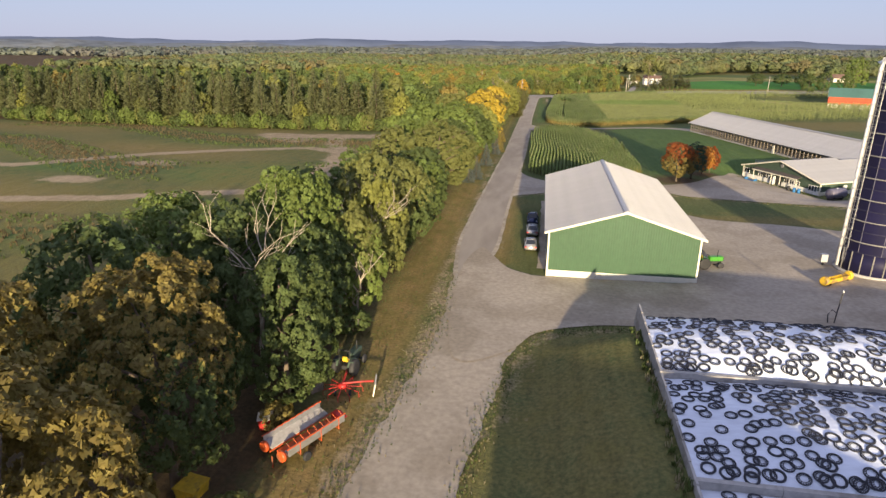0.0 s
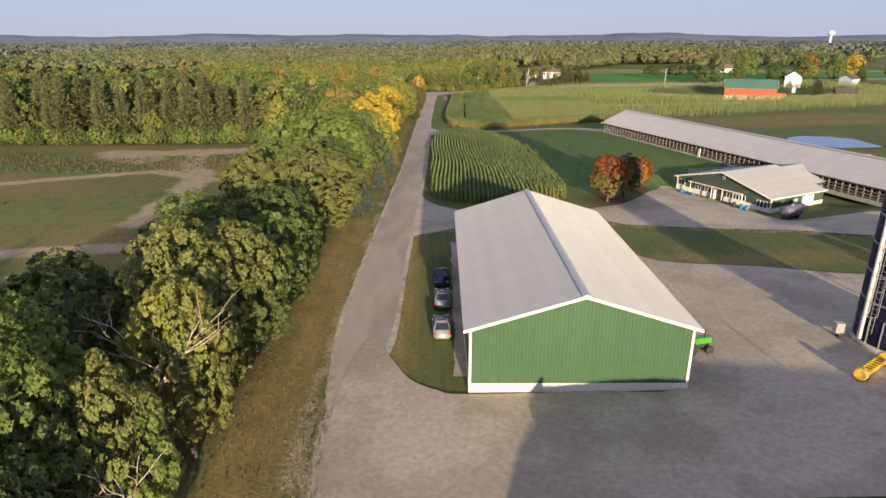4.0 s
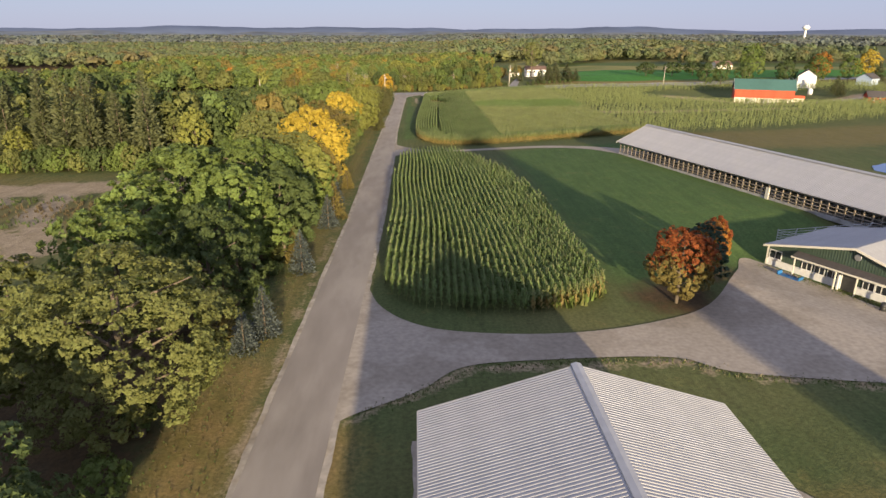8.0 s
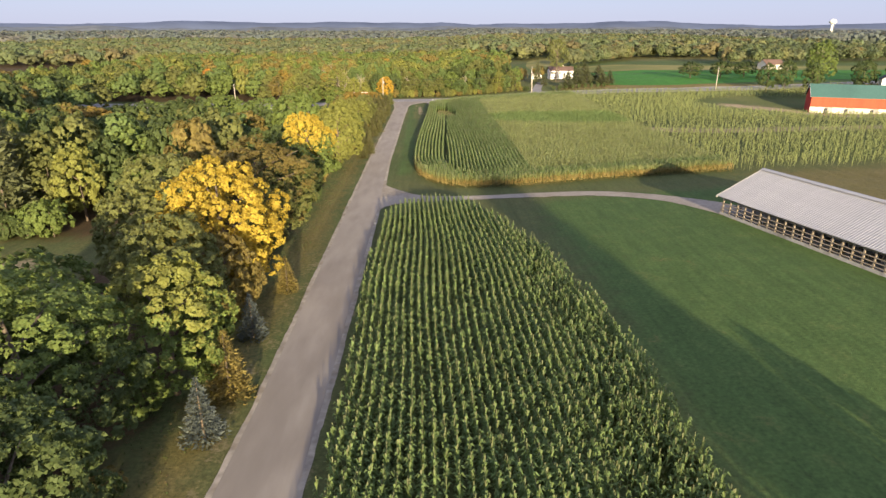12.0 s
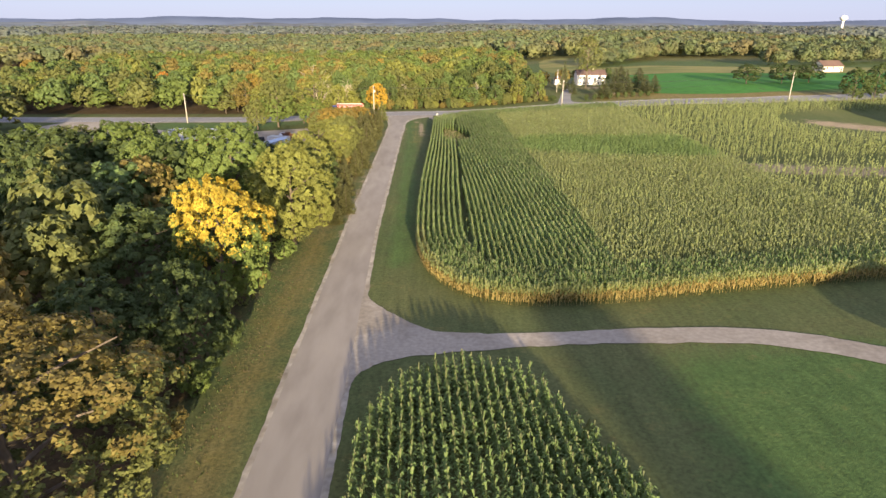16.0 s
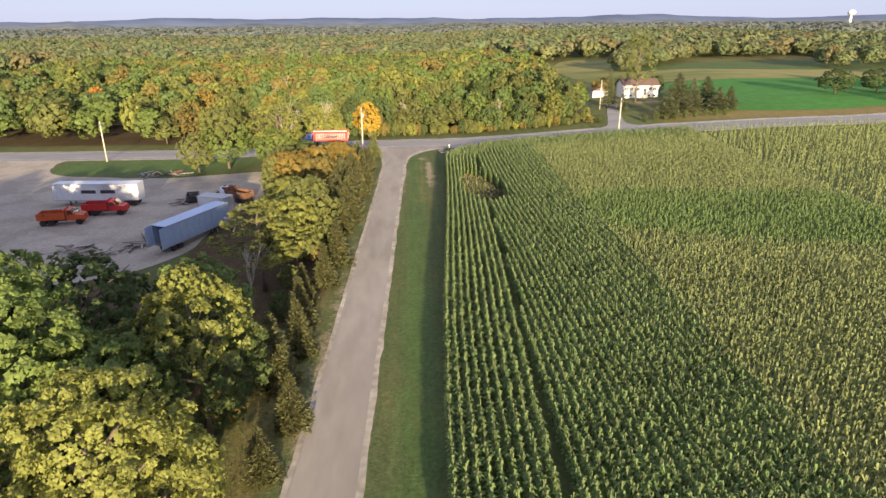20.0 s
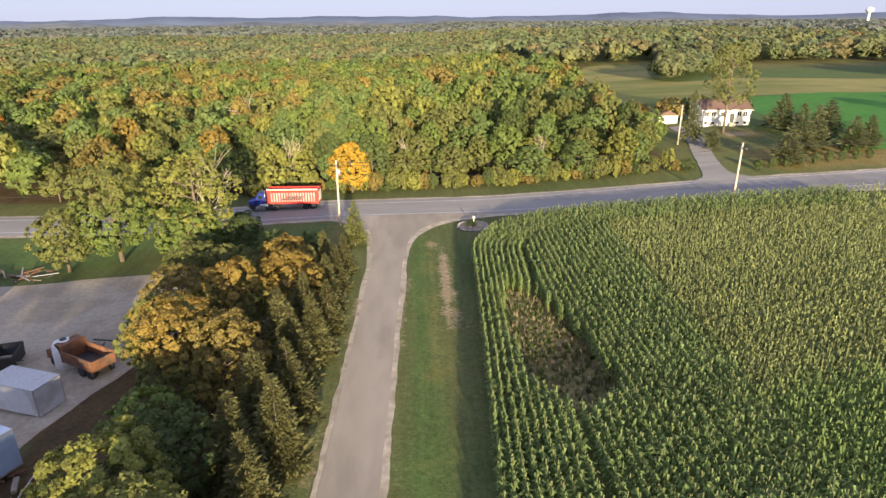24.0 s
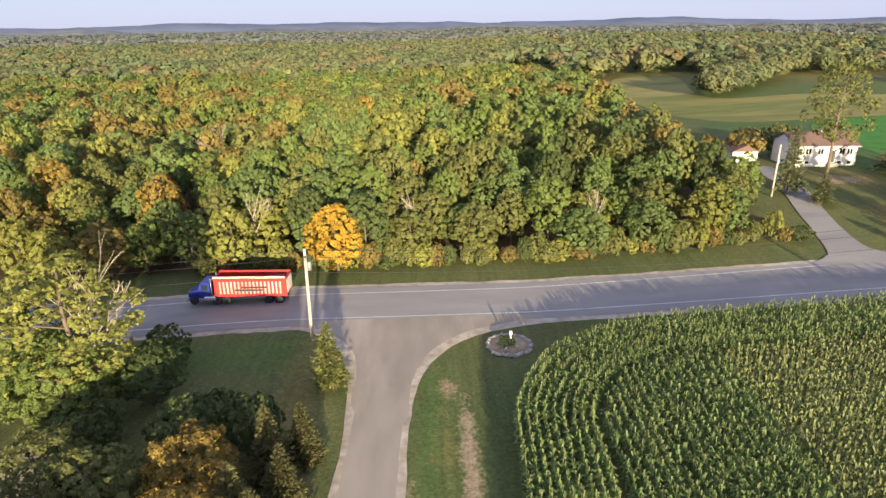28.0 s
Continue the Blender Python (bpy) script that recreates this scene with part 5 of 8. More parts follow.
    part("sunroof", box(-0.4, 0.4, -0.55, -0.1, 1.415, 1.43), M["glass"], c)
    return c


car(-2.85, 80.4, 2, M["car_silver"], "silver saloon car parked on the grass by the shed")
car(-2.75, 87.3, 1, M["car_silver"], "pale silver saloon car parked between two others")
car(-2.85, 93.6, 181, M["car_blue"], "dark blue saloon car facing the other two")


def tractor(x, y, rz, paint, label, cab=False):
    t = thing("tractor", pose(x, y, gz(x, y) + 0.06, 0, 0, rz), label, "tractor")
    part("bonnet", box(-0.36, 0.36, 0.1, 1.9, 0.85, 1.45, bevel=0.09), paint, t)
    part("grille", box(-0.30, 0.30, 1.9, 1.96, 0.9, 1.38, bevel=0.02), M["dark_metal"], t)
    part("chassis", box(-0.28, 0.28, -1.1, 1.7, 0.5, 0.86, bevel=0.05), M["dark_metal"], t)
    part("exhaust", tube([(0.2, 1.1, 1.4), (0.2, 1.1, 2.3)], 0.05, 7), M["dark_metal"], t)
    part("seat", box(-0.25, 0.25, -0.9, -0.45, 1.15, 1.30, bevel=0.05), M["yellow"], t, "yellow seat pan")
    part("seat_back", box(-0.25, 0.25, -0.98, -0.86, 1.25, 1.7, bevel=0.05), M["yellow"], t)
    part("steering_wheel", lathe([(0.17, 0), (0.2, 0.02), (0.17, 0.04)], 12, at=(0, -0.05, 1.62)), M["dark_metal"], t)
    part("front_axle", box(-0.7, 0.7, 1.35, 1.5, 0.36, 0.5), M["dark_metal"], t)
    for s in (-1, 1):
        part("mudguard", prism([(-1.45, 1.0), (-1.2, 1.42), (-0.5, 1.48), (-0.15, 1.15), (-0.22, 1.12), (-0.55, 1.40), (-1.15, 1.34), (-1.38, 0.98)], *sorted((s * 0.45, s * 0.95)), "x"), paint, t)
        wheel(t, s * 0.82, -0.8, 0.75, 0.75, 0.42, "yellow", "rear_wheel")
        wheel(t, s * 0.72, 1.42, 0.40, 0.40, 0.24, "yellow", "front_wheel")
    for s in (-1, 1):
        part("roll_bar", tube([(s * 0.5, -0.95, 1.0), (s * 0.5, -0.95, 2.3)], 0.05, 6), M["dark_metal"], t)
    part("canopy" if cab else "roll_bar", box(-0.6, 0.6, -1.2, 0.1, 2.3, 2.38, bevel=0.03) if cab else tube([(-0.5, -0.95, 2.3), (0.5, -0.95, 2.3)], 0.05, 6), paint if cab else M["dark_metal"], t)
    return t


tractor(19.6, 75.4, -75, M["tractor_green"], "green tractor with yellow wheels beside the shed")
tractor(-17.6, 43.4, -8, M["dark_green"], "old dull green tractor parked under trees")

# hay rake: a hub with spokes, a towing frame and a board
rake = thing("hay_rake", pose(-17.0, 39.6, gz(-17, 39.6), 0, 0, 12), "red rotary hay rake parked on the grass", "rake")
part("hub", lathe([(0.28, 0.55), (0.34, 0.62), (0.34, 0.85), (0.18, 0.95)], 14), M["red"], rake)
for k in range(11):
    a = 2 * math.pi * k / 11
    part("tine_arm", tube([(0.3 * math.cos(a), 0.3 * math.sin(a), 0.72), (1.6 * math.cos(a), 1.6 * math.sin(a), 0.62), (1.62 * math.cos(a), 1.62 * math.sin(a), 0.15)], 0.03, 5), M["red"], rake)
part("tow_beam", tube([(0, 0, 0.85), (0.1, 1.6, 0.9), (0.05, 2.7, 0.6)], 0.10, 6), M["red"], rake)
part("side_beam", tube([(0, 0, 0.95), (1.6, 0.15, 1.0), (2.5, 0.35, 0.9)], 0.07, 6), M["red"], rake)
part("swath_board", prism([(2.45, 0.2), (2.55, 0.2), (2.75, 1.25), (2.65, 1.25)], -0.9, 0.9), M["cream"], rake, "pale swath board")
for s in (-0.6, 0.6):
    wheel(rake, s, -0.3, 0.25, 0.25, 0.16, "red")

# folded windrow belts: two troughs with rails, guards and a wheel
belt = thing("hay_merger", pose(-17.6, 33.0, gz(-17.6, 33), 0, 0, -27), "orange-red hay merger with two folded grey belts", "farm machine")
for s in (-1, 1):
    part("belt", prism([(s * 0.45, 0.75), (s * 1.25, 1.0), (s * 1.28, 1.06), (s * 0.45, 0.83)], -2.6, 2.6), M["concrete"], belt, "worn grey belt")
    part("back_guard", box(*sorted((s * 1.26, s * 1.31)), -2.6, 2.6, 0.9, 1.5), M["galvanized"], belt)
    for k in range(9):
        part("wind_guard_rod", tube([(s * 1.28, -2.4 + k * 0.6, 1.5), (s * 0.9, -2.4 + k * 0.6, 1.75)], 0.025, 4), M["orange"], belt)
    part("rail", tube([(s * 1.30, -2.7, 1.5), (s * 1.30, 2.7, 1.5)], 0.05, 6), M["orange"], belt)
    part("lower_rail", tube([(s * 0.42, -2.8, 0.7), (s * 0.42, 2.9, 0.7)], 0.06, 6), M["orange"], belt)
    part("end_shield", lathe([(0.36, -0.16), (0.42, 0.0), (0.36, 0.16)], 12, "y", at=(s * 0.9, -2.85, 0.95)), M["orange"], belt)
    for y in (-1.6, 0.3, 2.0):
        part("bracket", tube([(s * 0.42, y, 0.7), (s * 1.3, y, 0.55), (s * 1.3, y, 1.5)], 0.045, 5), M["orange"], belt)
    wheel(belt, s * 1.6, -1.3, 0.34, 0.34, 0.22, "chrome")
part("tow_bar", tube([(0, 0.5, 0.55), (0.1, 3.6, 0.5)], 0.09, 6), M["red"], belt)
part("centre_frame", box(-0.25, 0.25, -2.4, 2.4, 0.45, 0.66, bevel=0.03), M["orange"], belt)
part("red_head", prism([(-0.3, 0.5), (0.5, 0.55), (0.9, 0.75), (0.2, 1.0), (-0.25, 0.9)], 2.7, 3.3), M["red"], belt, "red pointed head guard")
part("jack_stand", tube([(0.3, -3.2, 0.0), (0.3, -3.2, 0.9)], 0.05, 6), M["orange"], belt)
for i, (x, y, mt, w, lab) in enumerate([(-21.2, 34.2, "red", 0.5, "red steel crate with a white lid"), (-22.6, 26.6, "yellow", 0.75, "yellow sheet-metal hopper in the weeds"), (-19.6, 39.8, "wood", 0.7, "stack of weathered slatted pallets")]):
    cr = thing("crate" if i != 2 else "pallet_stack", pose(x, y, gz(x, y), 0, 0, 20 - 30 * i), lab, "crate" if i != 2 else "pallets")
    if i != 2:
        part("body", prism([(-w * 0.8, 0.1), (w * 0.8, 0.1), (w, 0.95), (-w, 0.95)], -w, w), M[mt], cr)
        part("rim", box(-w - 0.05, w + 0.05, -w - 0.05, w + 0.05, 0.92, 1.0), M[mt if i else "white_paint"], cr)
        for sx in (-1, 1):
            part("foot", box(*sorted((sx * w * 0.5, sx * w * 0.75)), -w * 0.7, w * 0.7, 0, 0.12), M["dark_metal"], cr)
    else:
        for k in range(4):
            for j in range(6):
                part("slat", box(-0.6, 0.6, -0.55 + j * 0.2, -0.42 + j * 0.2, 0.12 + k * 0.16, 0.145 + k * 0.16), M["wood"], cr)
            for sx in (-0.52, 0, 0.52):
                part("runner", box(sx - 0.05, sx + 0.05, -0.55, 0.6, 0.0 + k * 0.16, 0.12 + k * 0.16), M["wood"], cr)

# blower and unloader gear at the silo's foot
blow = thing("silo_unloader", pose(33.0, 71.1, gz(33, 71), 0, 0, -55), "yellow silo unloader arm lying by the silo", "farm machine")
part("trough", prism([(-0.3, 0.25), (0.3, 0.25), (0.38, 0.75), (0.28, 0.75), (0.22, 0.35), (-0.22, 0.35), (-0.28, 0.75), (-0.38, 0.75)], -2.3, 2.3), M["yellow"], blow)
for y in (-2.3, 2.1):
    part("drum", lathe([(0.45, -0.25), (0.55, -0.15), (0.55, 0.15), (0.45, 0.25)], 14, "y", at=(0, y, 0.6)), M["yellow"], blow)
for k in range(8):
    part("cross_bar", box(-0.36, 0.36, -1.9 + k * 0.5, -1.82 + k * 0.5, 0.7, 0.8), M["yellow"], blow)
for y in (-1.6, 1.6):
    part("foot", box(-0.4, 0.4, y - 0.1, y + 0.1, 0, 0.28), M["dark_metal"], blow)
blow2 = thing("forage_blower", pose(43.4, 72.3, gz(43.4, 72.3), 0, 0, 20), "yellow forage blower with a curved spout", "farm machine")
part("housing", lathe([(0.75, -0.22), (0.85, -0.15), (0.85, 0.15), (0.75, 0.22)], 18, "y", at=(0, 0, 1.0)), M["yellow"], blow2)
part("hopper", prism([(-1.6, 0.4), (-0.4, 0.4), (-0.3, 0.95), (-1.75, 0.95)], -0.45, 0.45), M["yellow"], blow2)
part("spout", tube([(0.5, 0, 1.4), (0.6, 0, 2.6), (0.9, 0, 3.1), (1.6, 0, 3.2), (2.1, 0, 3.0)], 0.12, 8), M["galvanized"], blow2)
for s in (-0.55, 0.55):
    wheel(blow2, -0.4, s, 0.3, 0.3, 0.16, "chrome")
ebox = thing("meter_box", pose(33.9, 77.3, gz(33.9, 77.3)), "grey electric meter box on a short stand", "meter box")
part("cabinet", box(-0.4, 0.4, -0.3, 0.3, 0.5, 1.5, bevel=0.03), M["galvanized"], ebox)
part("stand", box(-0.1, 0.1, -0.1, 0.1, -0.1, 0.5), M["dark_metal"], ebox)
spout = thing("bunker_standpipe", pose(28.0, 59.4, gz(28, 59.4)), "black standpipe with hoses at the bunker's edge", "standpipe")
part("pipe", tube([(0, 0, 0), (0.05, 0, 1.4), (0.2, 0, 3.4)], 0.06, 6), M["dark_metal"], spout)
part("cap", lathe([(0.08, 3.3), (0.10, 3.6), (0.03, 3.7)], 8, at=(0.2, 0, 0)), M["galvanized"], spout)
part("hose", tube([(0, 0, 1.2), (-0.4, 0.1, 1.5), (-0.7, 0.1, 0.9), (-0.6, 0, 0.1)], 0.05, 6), M["rubber"], spout)


# ---- pickup, wagons beyond the silo ----
def pickup(x, y, rz, paint, label):
    c = thing("pickup_truck", pose(x, y, gz(x, y) + 0.06, 0, 0, rz), label, "truck")
    bm = prism([(-2.7, 0.45), (-2.7, 1.0), (-0.6, 1.02), (0.9, 1.02), (2.5, 0.98), (2.7, 0.75), (2.7, 0.42)], -0.95, 0.95, "x")
    bmesh.ops.bevel(bm, geom=[e for e in bm.edges if abs(e.verts[0].co.x - e.verts[1].co.x) < 0.01], offset=0.08, segments=1, affect="EDGES")
    part("body", bm, paint, c)
    part("cab", prism([(-0.75, 1.0), (-0.6, 1.75), (0.35, 1.78), (0.95, 1.02)], -0.82, 0.82, "x"), paint, c)
    part("windscreen", prism([(0.93, 1.06), (0.40, 1.72), (0.43, 1.74), (0.97, 1.08)], -0.74, 0.74, "x"), M["glass"], c)
    part("rear_window", prism([(-0.77, 1.08), (-0.64, 1.68), (-0.67, 1.68), (-0.80, 1.08)], -0.6, 0.6, "x"), M["glass"], c)
    for s in (-1, 1):
        part("side_window", prism([(-0.6, 1.08), (-0.5, 1.66), (0.3, 1.68), (0.75, 1.08)], *sorted((s * 0.81, s * 0.84)), "x"), M["glass"], c)
        part("headlight", box(*sorted((s * 0.6, s * 0.9)), 2.66, 2.73, 0.66, 0.84), M["chrome"], c)
        part("bed_side", box(*sorted((s * 0.85, s * 0.97)), -2.7, -0.75, 1.0, 1.25, bevel=0.02), paint, c)
        for yy in (-1.7, 1.75):
            wheel(c, s * 0.86, yy, 0.38, 0.38, 0.25)
    part("tailgate", box(-0.85, 0.85, -2.72, -2.62, 0.9, 1.25), paint, c)
    return c


pickup(49.6, 79.2, -128, M["dark_metal"], "dark pickup truck parked on the gravel yard")


def wagon(x, y, rz, mat, load, label):
    w = thing("flat_wagon", pose(x, y, gz(x, y) + 0.06, 0, 0, rz), label, "wagon", "wagons in the yard")
    for k in range(9):
        part("deck_board", box(-1.1 + k * 0.245, -0.87 + k * 0.245, -2.6, 2.6, 0.85, 0.92), M["wood"], w)
    for s in (-0.7, 0.7):
        part("beam", box(s - 0.06, s + 0.06, -2.5, 2.5, 0.7, 0.85), M[mat], w)
    for yy in (-1.8, 1.8):
        part("axle", box(-0.9, 0.9, yy - 0.06, yy + 0.06, 0.34, 0.7), M[mat], w)
        for s in (-1, 1):
            wheel(w, s * 0.95, yy, 0.36, 0.36, 0.22, "chrome")
    part("drawbar", tube([(0, 2.6, 0.6), (0, 4.0, 0.45)], 0.05, 6), M[mat], w)
    if load:
        part("side_rack", box(-1.1, 1.1, -2.62, -2.5, 0.92, 2.1), M[mat], w)
        for s in (-1.08, 1.02):
            for k in range(3):
                part("rack_rail", box(s, s + 0.06, -2.5, 2.5, 1.1 + k * 0.35, 1.2 + k * 0.35), M[mat], w)
    return w


wagon(51.2, 74.6, -160, "dark_metal", False, "flat wooden hay wagon with a bare deck")
wagon(52.6, 81.4, -178, "dark_green", True, "green racked wagon beside the open shed")
wagon(52.9, 88.6, -172, "rust", True, "rusty racked wagon in front of the open shed")


# ---- the lorry on the county road ----
TX, TY = -20.0, 388.9
lorry = thing("tipper_truck", local(TX, TY, -1.0, 0.02, gz(-25, TY) + 0.09), "blue lorry tractor with a red open-top ribbed trailer", "truck")
# local +x runs towards the cab
tr = part("trailer", box(0.2, 8.6, -1.25, 1.25, 1.15, 1.28, bevel=0.02), M["red"], lorry, "red trailer bed")
part("inner_lining", box(0.3, 8.5, -1.10, 1.10, 1.29, 1.9), M["dark_metal"], tr)
for s in (-1, 1):
    part("side_panel", box(0.2, 8.6, *sorted((s * 1.16, s * 1.25)), 1.28, 3.25), M["red"], tr)
    part("top_rail", box(0.1, 8.7, *sorted((s * 1.12, s * 1.32)), 3.25, 3.42, bevel=0.02), M["red"], tr)
    part("lower_rail", box(0.1, 8.7, *sorted((s * 1.14, s * 1.31)), 1.1, 1.4, bevel=0.02), M["red"], tr)
    for k in range(17):
        part("rib", box(0.75 + k * 0.44, 0.95 + k * 0.44, *sorted((s * 1.25, s * 1.30)), 1.42, 2.95), M["concrete"], tr)
    for j, (a, b) in enumerate(((2.4, 5.4), (2.9, 6.2))):
        part("lettering_bar", box(a, b, *sorted((s * 1.302, s * 1.312)), 2.12 - j * 0.34, 2.36 - j * 0.34), M["dark_metal"], tr)
part("front_panel", box(8.5, 8.62, -1.25, 1.25, 1.28, 3.3), M["red"], tr)
part("rear_gate", box(0.1, 0.22, -1.25, 1.25, 1.2, 3.35), M["red"], tr)
for k in range(4):
    part("gate_panel", box(0.06, 0.1, -1.1 + k * 0.56, -0.62 + k * 0.56, 1.5, 3.1), M["cream"], tr, "cream panels of the rear gate" if k == 0 else "")
part("tarp_roll", tube([(0.2, 1.28, 3.5), (8.6, 1.28, 3.5)], 0.13, 8), M["cream"], tr, "rolled cream tarpaulin")
part("chassis_beam", box(0.3, 11.6, -0.45, 0.45, 0.72, 1.08), M["dark_metal"], lorry)
cabx = 9.2
hood = prism([(cabx + 1.4, 0.75), (cabx + 1.4, 1.75), (cabx + 2.5, 1.6), (cabx + 2.75, 1.3), (cabx + 2.75, 0.7)], -0.85, 0.85)
part("bonnet", hood, M["blue_paint"], lorry)
part("cab", prism([(cabx, 0.9), (cabx, 2.75), (cabx + 1.0, 2.8), (cabx + 1.45, 1.8), (cabx + 1.45, 0.8)], -1.1, 1.1), M["blue_paint"], lorry)
part("windscreen", prism([(cabx + 1.03, 2.72), (cabx + 1.44, 1.85), (cabx + 1.48, 1.86), (cabx + 1.07, 2.74)], -1.0, 1.0), M["glass"], lorry)
for s in (-1, 1):
    part("side_window", box(cabx + 0.25, cabx + 1.0, *sorted((s * 1.09, s * 1.12)), 1.85, 2.5), M["glass"], lorry)
    part("fuel_tank", lathe([(0.3, 0), (0.33, 0.05), (0.33, 1.3), (0.3, 1.35)], 14, "x", at=(cabx - 0.6, s * 0.95, 0.75)), M["chrome"], lorry)
    part("exhaust_stack", tube([(cabx - 0.15, s * 1.0, 1.0), (cabx - 0.15, s * 1.0, 3.3)], 0.07, 8), M["chrome"], lorry)
    part("mudguard", prism([(cabx + 1.5, 0.9), (cabx + 1.65, 1.15), (cabx + 2.3, 1.15), (cabx + 2.5, 0.85)], *sorted((s * 0.85, s * 1.15))), M["blue_paint"], lorry)
    part("headlight", box(cabx + 2.7, cabx + 2.8, *sorted((s * 0.55, s * 0.8)), 0.95, 1.15), M["chrome"], lorry)
part("grille", box(cabx + 2.74, cabx + 2.79, -0.5, 0.5, 0.8, 1.5), M["chrome"], lorry)
part("bumper", box(cabx + 2.7, cabx + 2.9, -1.1, 1.1, 0.4, 0.7, bevel=0.03), M["chrome"], lorry)
turn90 = math.pi / 2
for x in (1.2, 2.4, 7.4, 8.6, cabx + 2.05):
    for s in (-1, 1):
        w = wheel(lorry, x, s * 1.0, 0.5, 0.5, 0.3)
        w.rotation_euler = (0, 0, turn90)

# ---- poles and wires ----
POLES = [(-76.0, 379.6, 9.4), (-15.6, 378.3, 10.2), (45.3, 378.8, 9.6), (127.0, 390.0, 9.4)]
for x, y, h in POLES:
    p = thing("utility_pole", pose(x, y, gz(x, y) - 0.3, 0.6, 0.4, 8), "weathered pale wooden utility pole with a crossarm", "utility pole", "poles along the road")
    part("shaft", tube([(0, 0, 0), (0, 0, h * 0.5), (0, 0, h + 0.3)], 0.19, 9, taper=0.13), M["pole_wood"], p)
    part("crossarm", box(-0.07, 0.07, -1.1, 1.1, h - 0.55, h - 0.42), M["wood"], p)
    for yy in (-1.0, 0.0, 1.0):
        part("insulator", lathe([(0.03, h - 0.42), (0.06, h - 0.36), (0.06, h - 0.28), (0.02, h - 0.22)], 8, at=(0, yy, 0) if yy else (0.1, 0, 0.5)), M["galvanized"], p)
    part("transformer", lathe([(0.18, h - 2.0), (0.22, h - 1.95), (0.22, h - 1.2), (0.14, h - 1.1)], 12, at=(0.34, 0.05, 0)), M["galvanized"], p) if x in (-15.6,) else None
    part("brace", tube([(0.09, 0.0, h - 1.1), (0.09, 0.7, h - 0.5)], 0.025, 4), M["galvanized"], p)
p = thing("utility_pole", (51.2, 415.3, gz(51.2, 415.3) - 0.3), "plain short wooden service pole by the driveway", "utility pole")
part("shaft", tube([(0, 0, 0), (0.05, 0, 8.6)], 0.17, 9, taper=0.12), M["pole_wood"], p)
part("meter", box(-0.16, 0.16, -0.3, -0.14, 5.6, 6.2), M["galvanized"], p)


def wire(a, b, sag, label):
    pts = []
    for k in range(13):
        u = k / 12
        q = Vector(a).lerp(Vector(b), u)
        q.z -= sag * 4 * u * (1 - u)
        pts.append(q)
    w = new("power_line", shared("power_line", tube(pts, 0.022, 4), M["dark_metal"]))
    return tagged(w, label, "cable", "overhead lines")


for (ax, ay, ah), (bx, by, bh) in zip(POLES, POLES[1:]):
    for o, d in ((-1.0, -0.25), (1.0, -0.25), (0.0, -2.2)):
        wire((ax, ay + o, gz(ax, ay) + ah + d - 0.3), (bx, by + o, gz(bx, by) + bh + d - 0.3), 0.9, "thin dark overhead line between two poles")
wire((45.3, 378.8, gz(45.3, 378.8) + 8.8), (51.2, 415.3, gz(51.2, 415.3) + 8.0), 0.6, "thin dark service line over the road")
ax, ay = -76.0, 379.6
wire((ax, ay, gz(ax, ay) + 8.8), (-170, 384, gz(-170, 384) + 8.8), 1.2, "thin dark overhead line into the woods")

# ---- round stone bed with a sign post ----
CX, CY = 4.6, 376.3
bed = thing("stone_bed", (CX, CY, gz(CX, CY)), "round flower bed edged with pale field stones", "flower bed")
part("soil", lathe([(2.0, 0.0), (2.0, 0.16), (1.2, 0.28), (0.2, 0.34)], 26), M["dirt"], bed, "bare brown soil")
rs = np.random.default_rng(5)
stones = []
for k in range(3):
    bm = bmesh.new()
    bmesh.ops.create_icosphere(bm, subdivisions=2, radius=0.24)
    for v in bm.verts:
        v.co *= 1 + 0.3 * noise.noise(v.co * 4 + Vector((k * 5, 0, 0)))
    stones.append(shared("stone", bm, M["stone"]))
for k in range(38):
    a = 2 * math.pi * k / 38
    r = 2.15 + rs.uniform(-0.12, 0.12)
    put("stone", stones[k % 3], bed, (r * math.cos(a), r * math.sin(a), 0.12), rs.uniform(0, 6), (rs.uniform(0.8, 1.3), rs.uniform(0.8, 1.2), rs.uniform(0.6, 1.0)))
for k in range(8):
    put("stone", stones[k % 3], bed, (rs.uniform(-1.4, 1.4), rs.uniform(-1.4, 1.4), 0.3), rs.uniform(0, 6), (0.8, 0.7, 0.6))
sign = thing("sign_post", (CX + 0.1, CY, gz(CX, CY) + 0.2), "white post with a small plain sign", "sign")
part("post", box(-0.06, 0.06, -0.06, 0.06, 0, 1.5), M["white_paint"], sign)
part("sign_board", box(-0.13, 0.13, -0.09, -0.06, 1.1, 1.5), M["white_paint"], sign)
part("finial", lathe([(0.06, 1.5), (0.09, 1.56), (0.03, 1.64)], 10), M["dark_metal"], sign)

# ---- white house beyond the road ----
HX, HY = 68.4, 430.4
HZ = gz(HX, HY) - 0.15
house = thing("house", pose(HX, HY, HZ, 0, 0, -2), "white split-level house with a brown shingle roof", "house")
hw, hd, he, hr = 5.7, 7.5, 4.0, 5.7
part("wall", prism([(-hw, -0.5), (hw, -0.5), (hw, he), (-hw, he)], 0, 0.2), M["white_paint"], house)
part("wall", prism([(-hw, -0.5), (hw, -0.5), (hw, he), (-hw, he)], hd - 0.2, hd), M["white_paint"], house)
for s in (-1, 1):
    part("wall", prism([(0.2, -0.5), (hd - 0.2, -0.5), (hd - 0.2, he), (hd / 2, hr - 0.1), (0.2, he)], *sorted((s * (hw - 0.2), s * hw)), "x"), M["white_paint"], house)
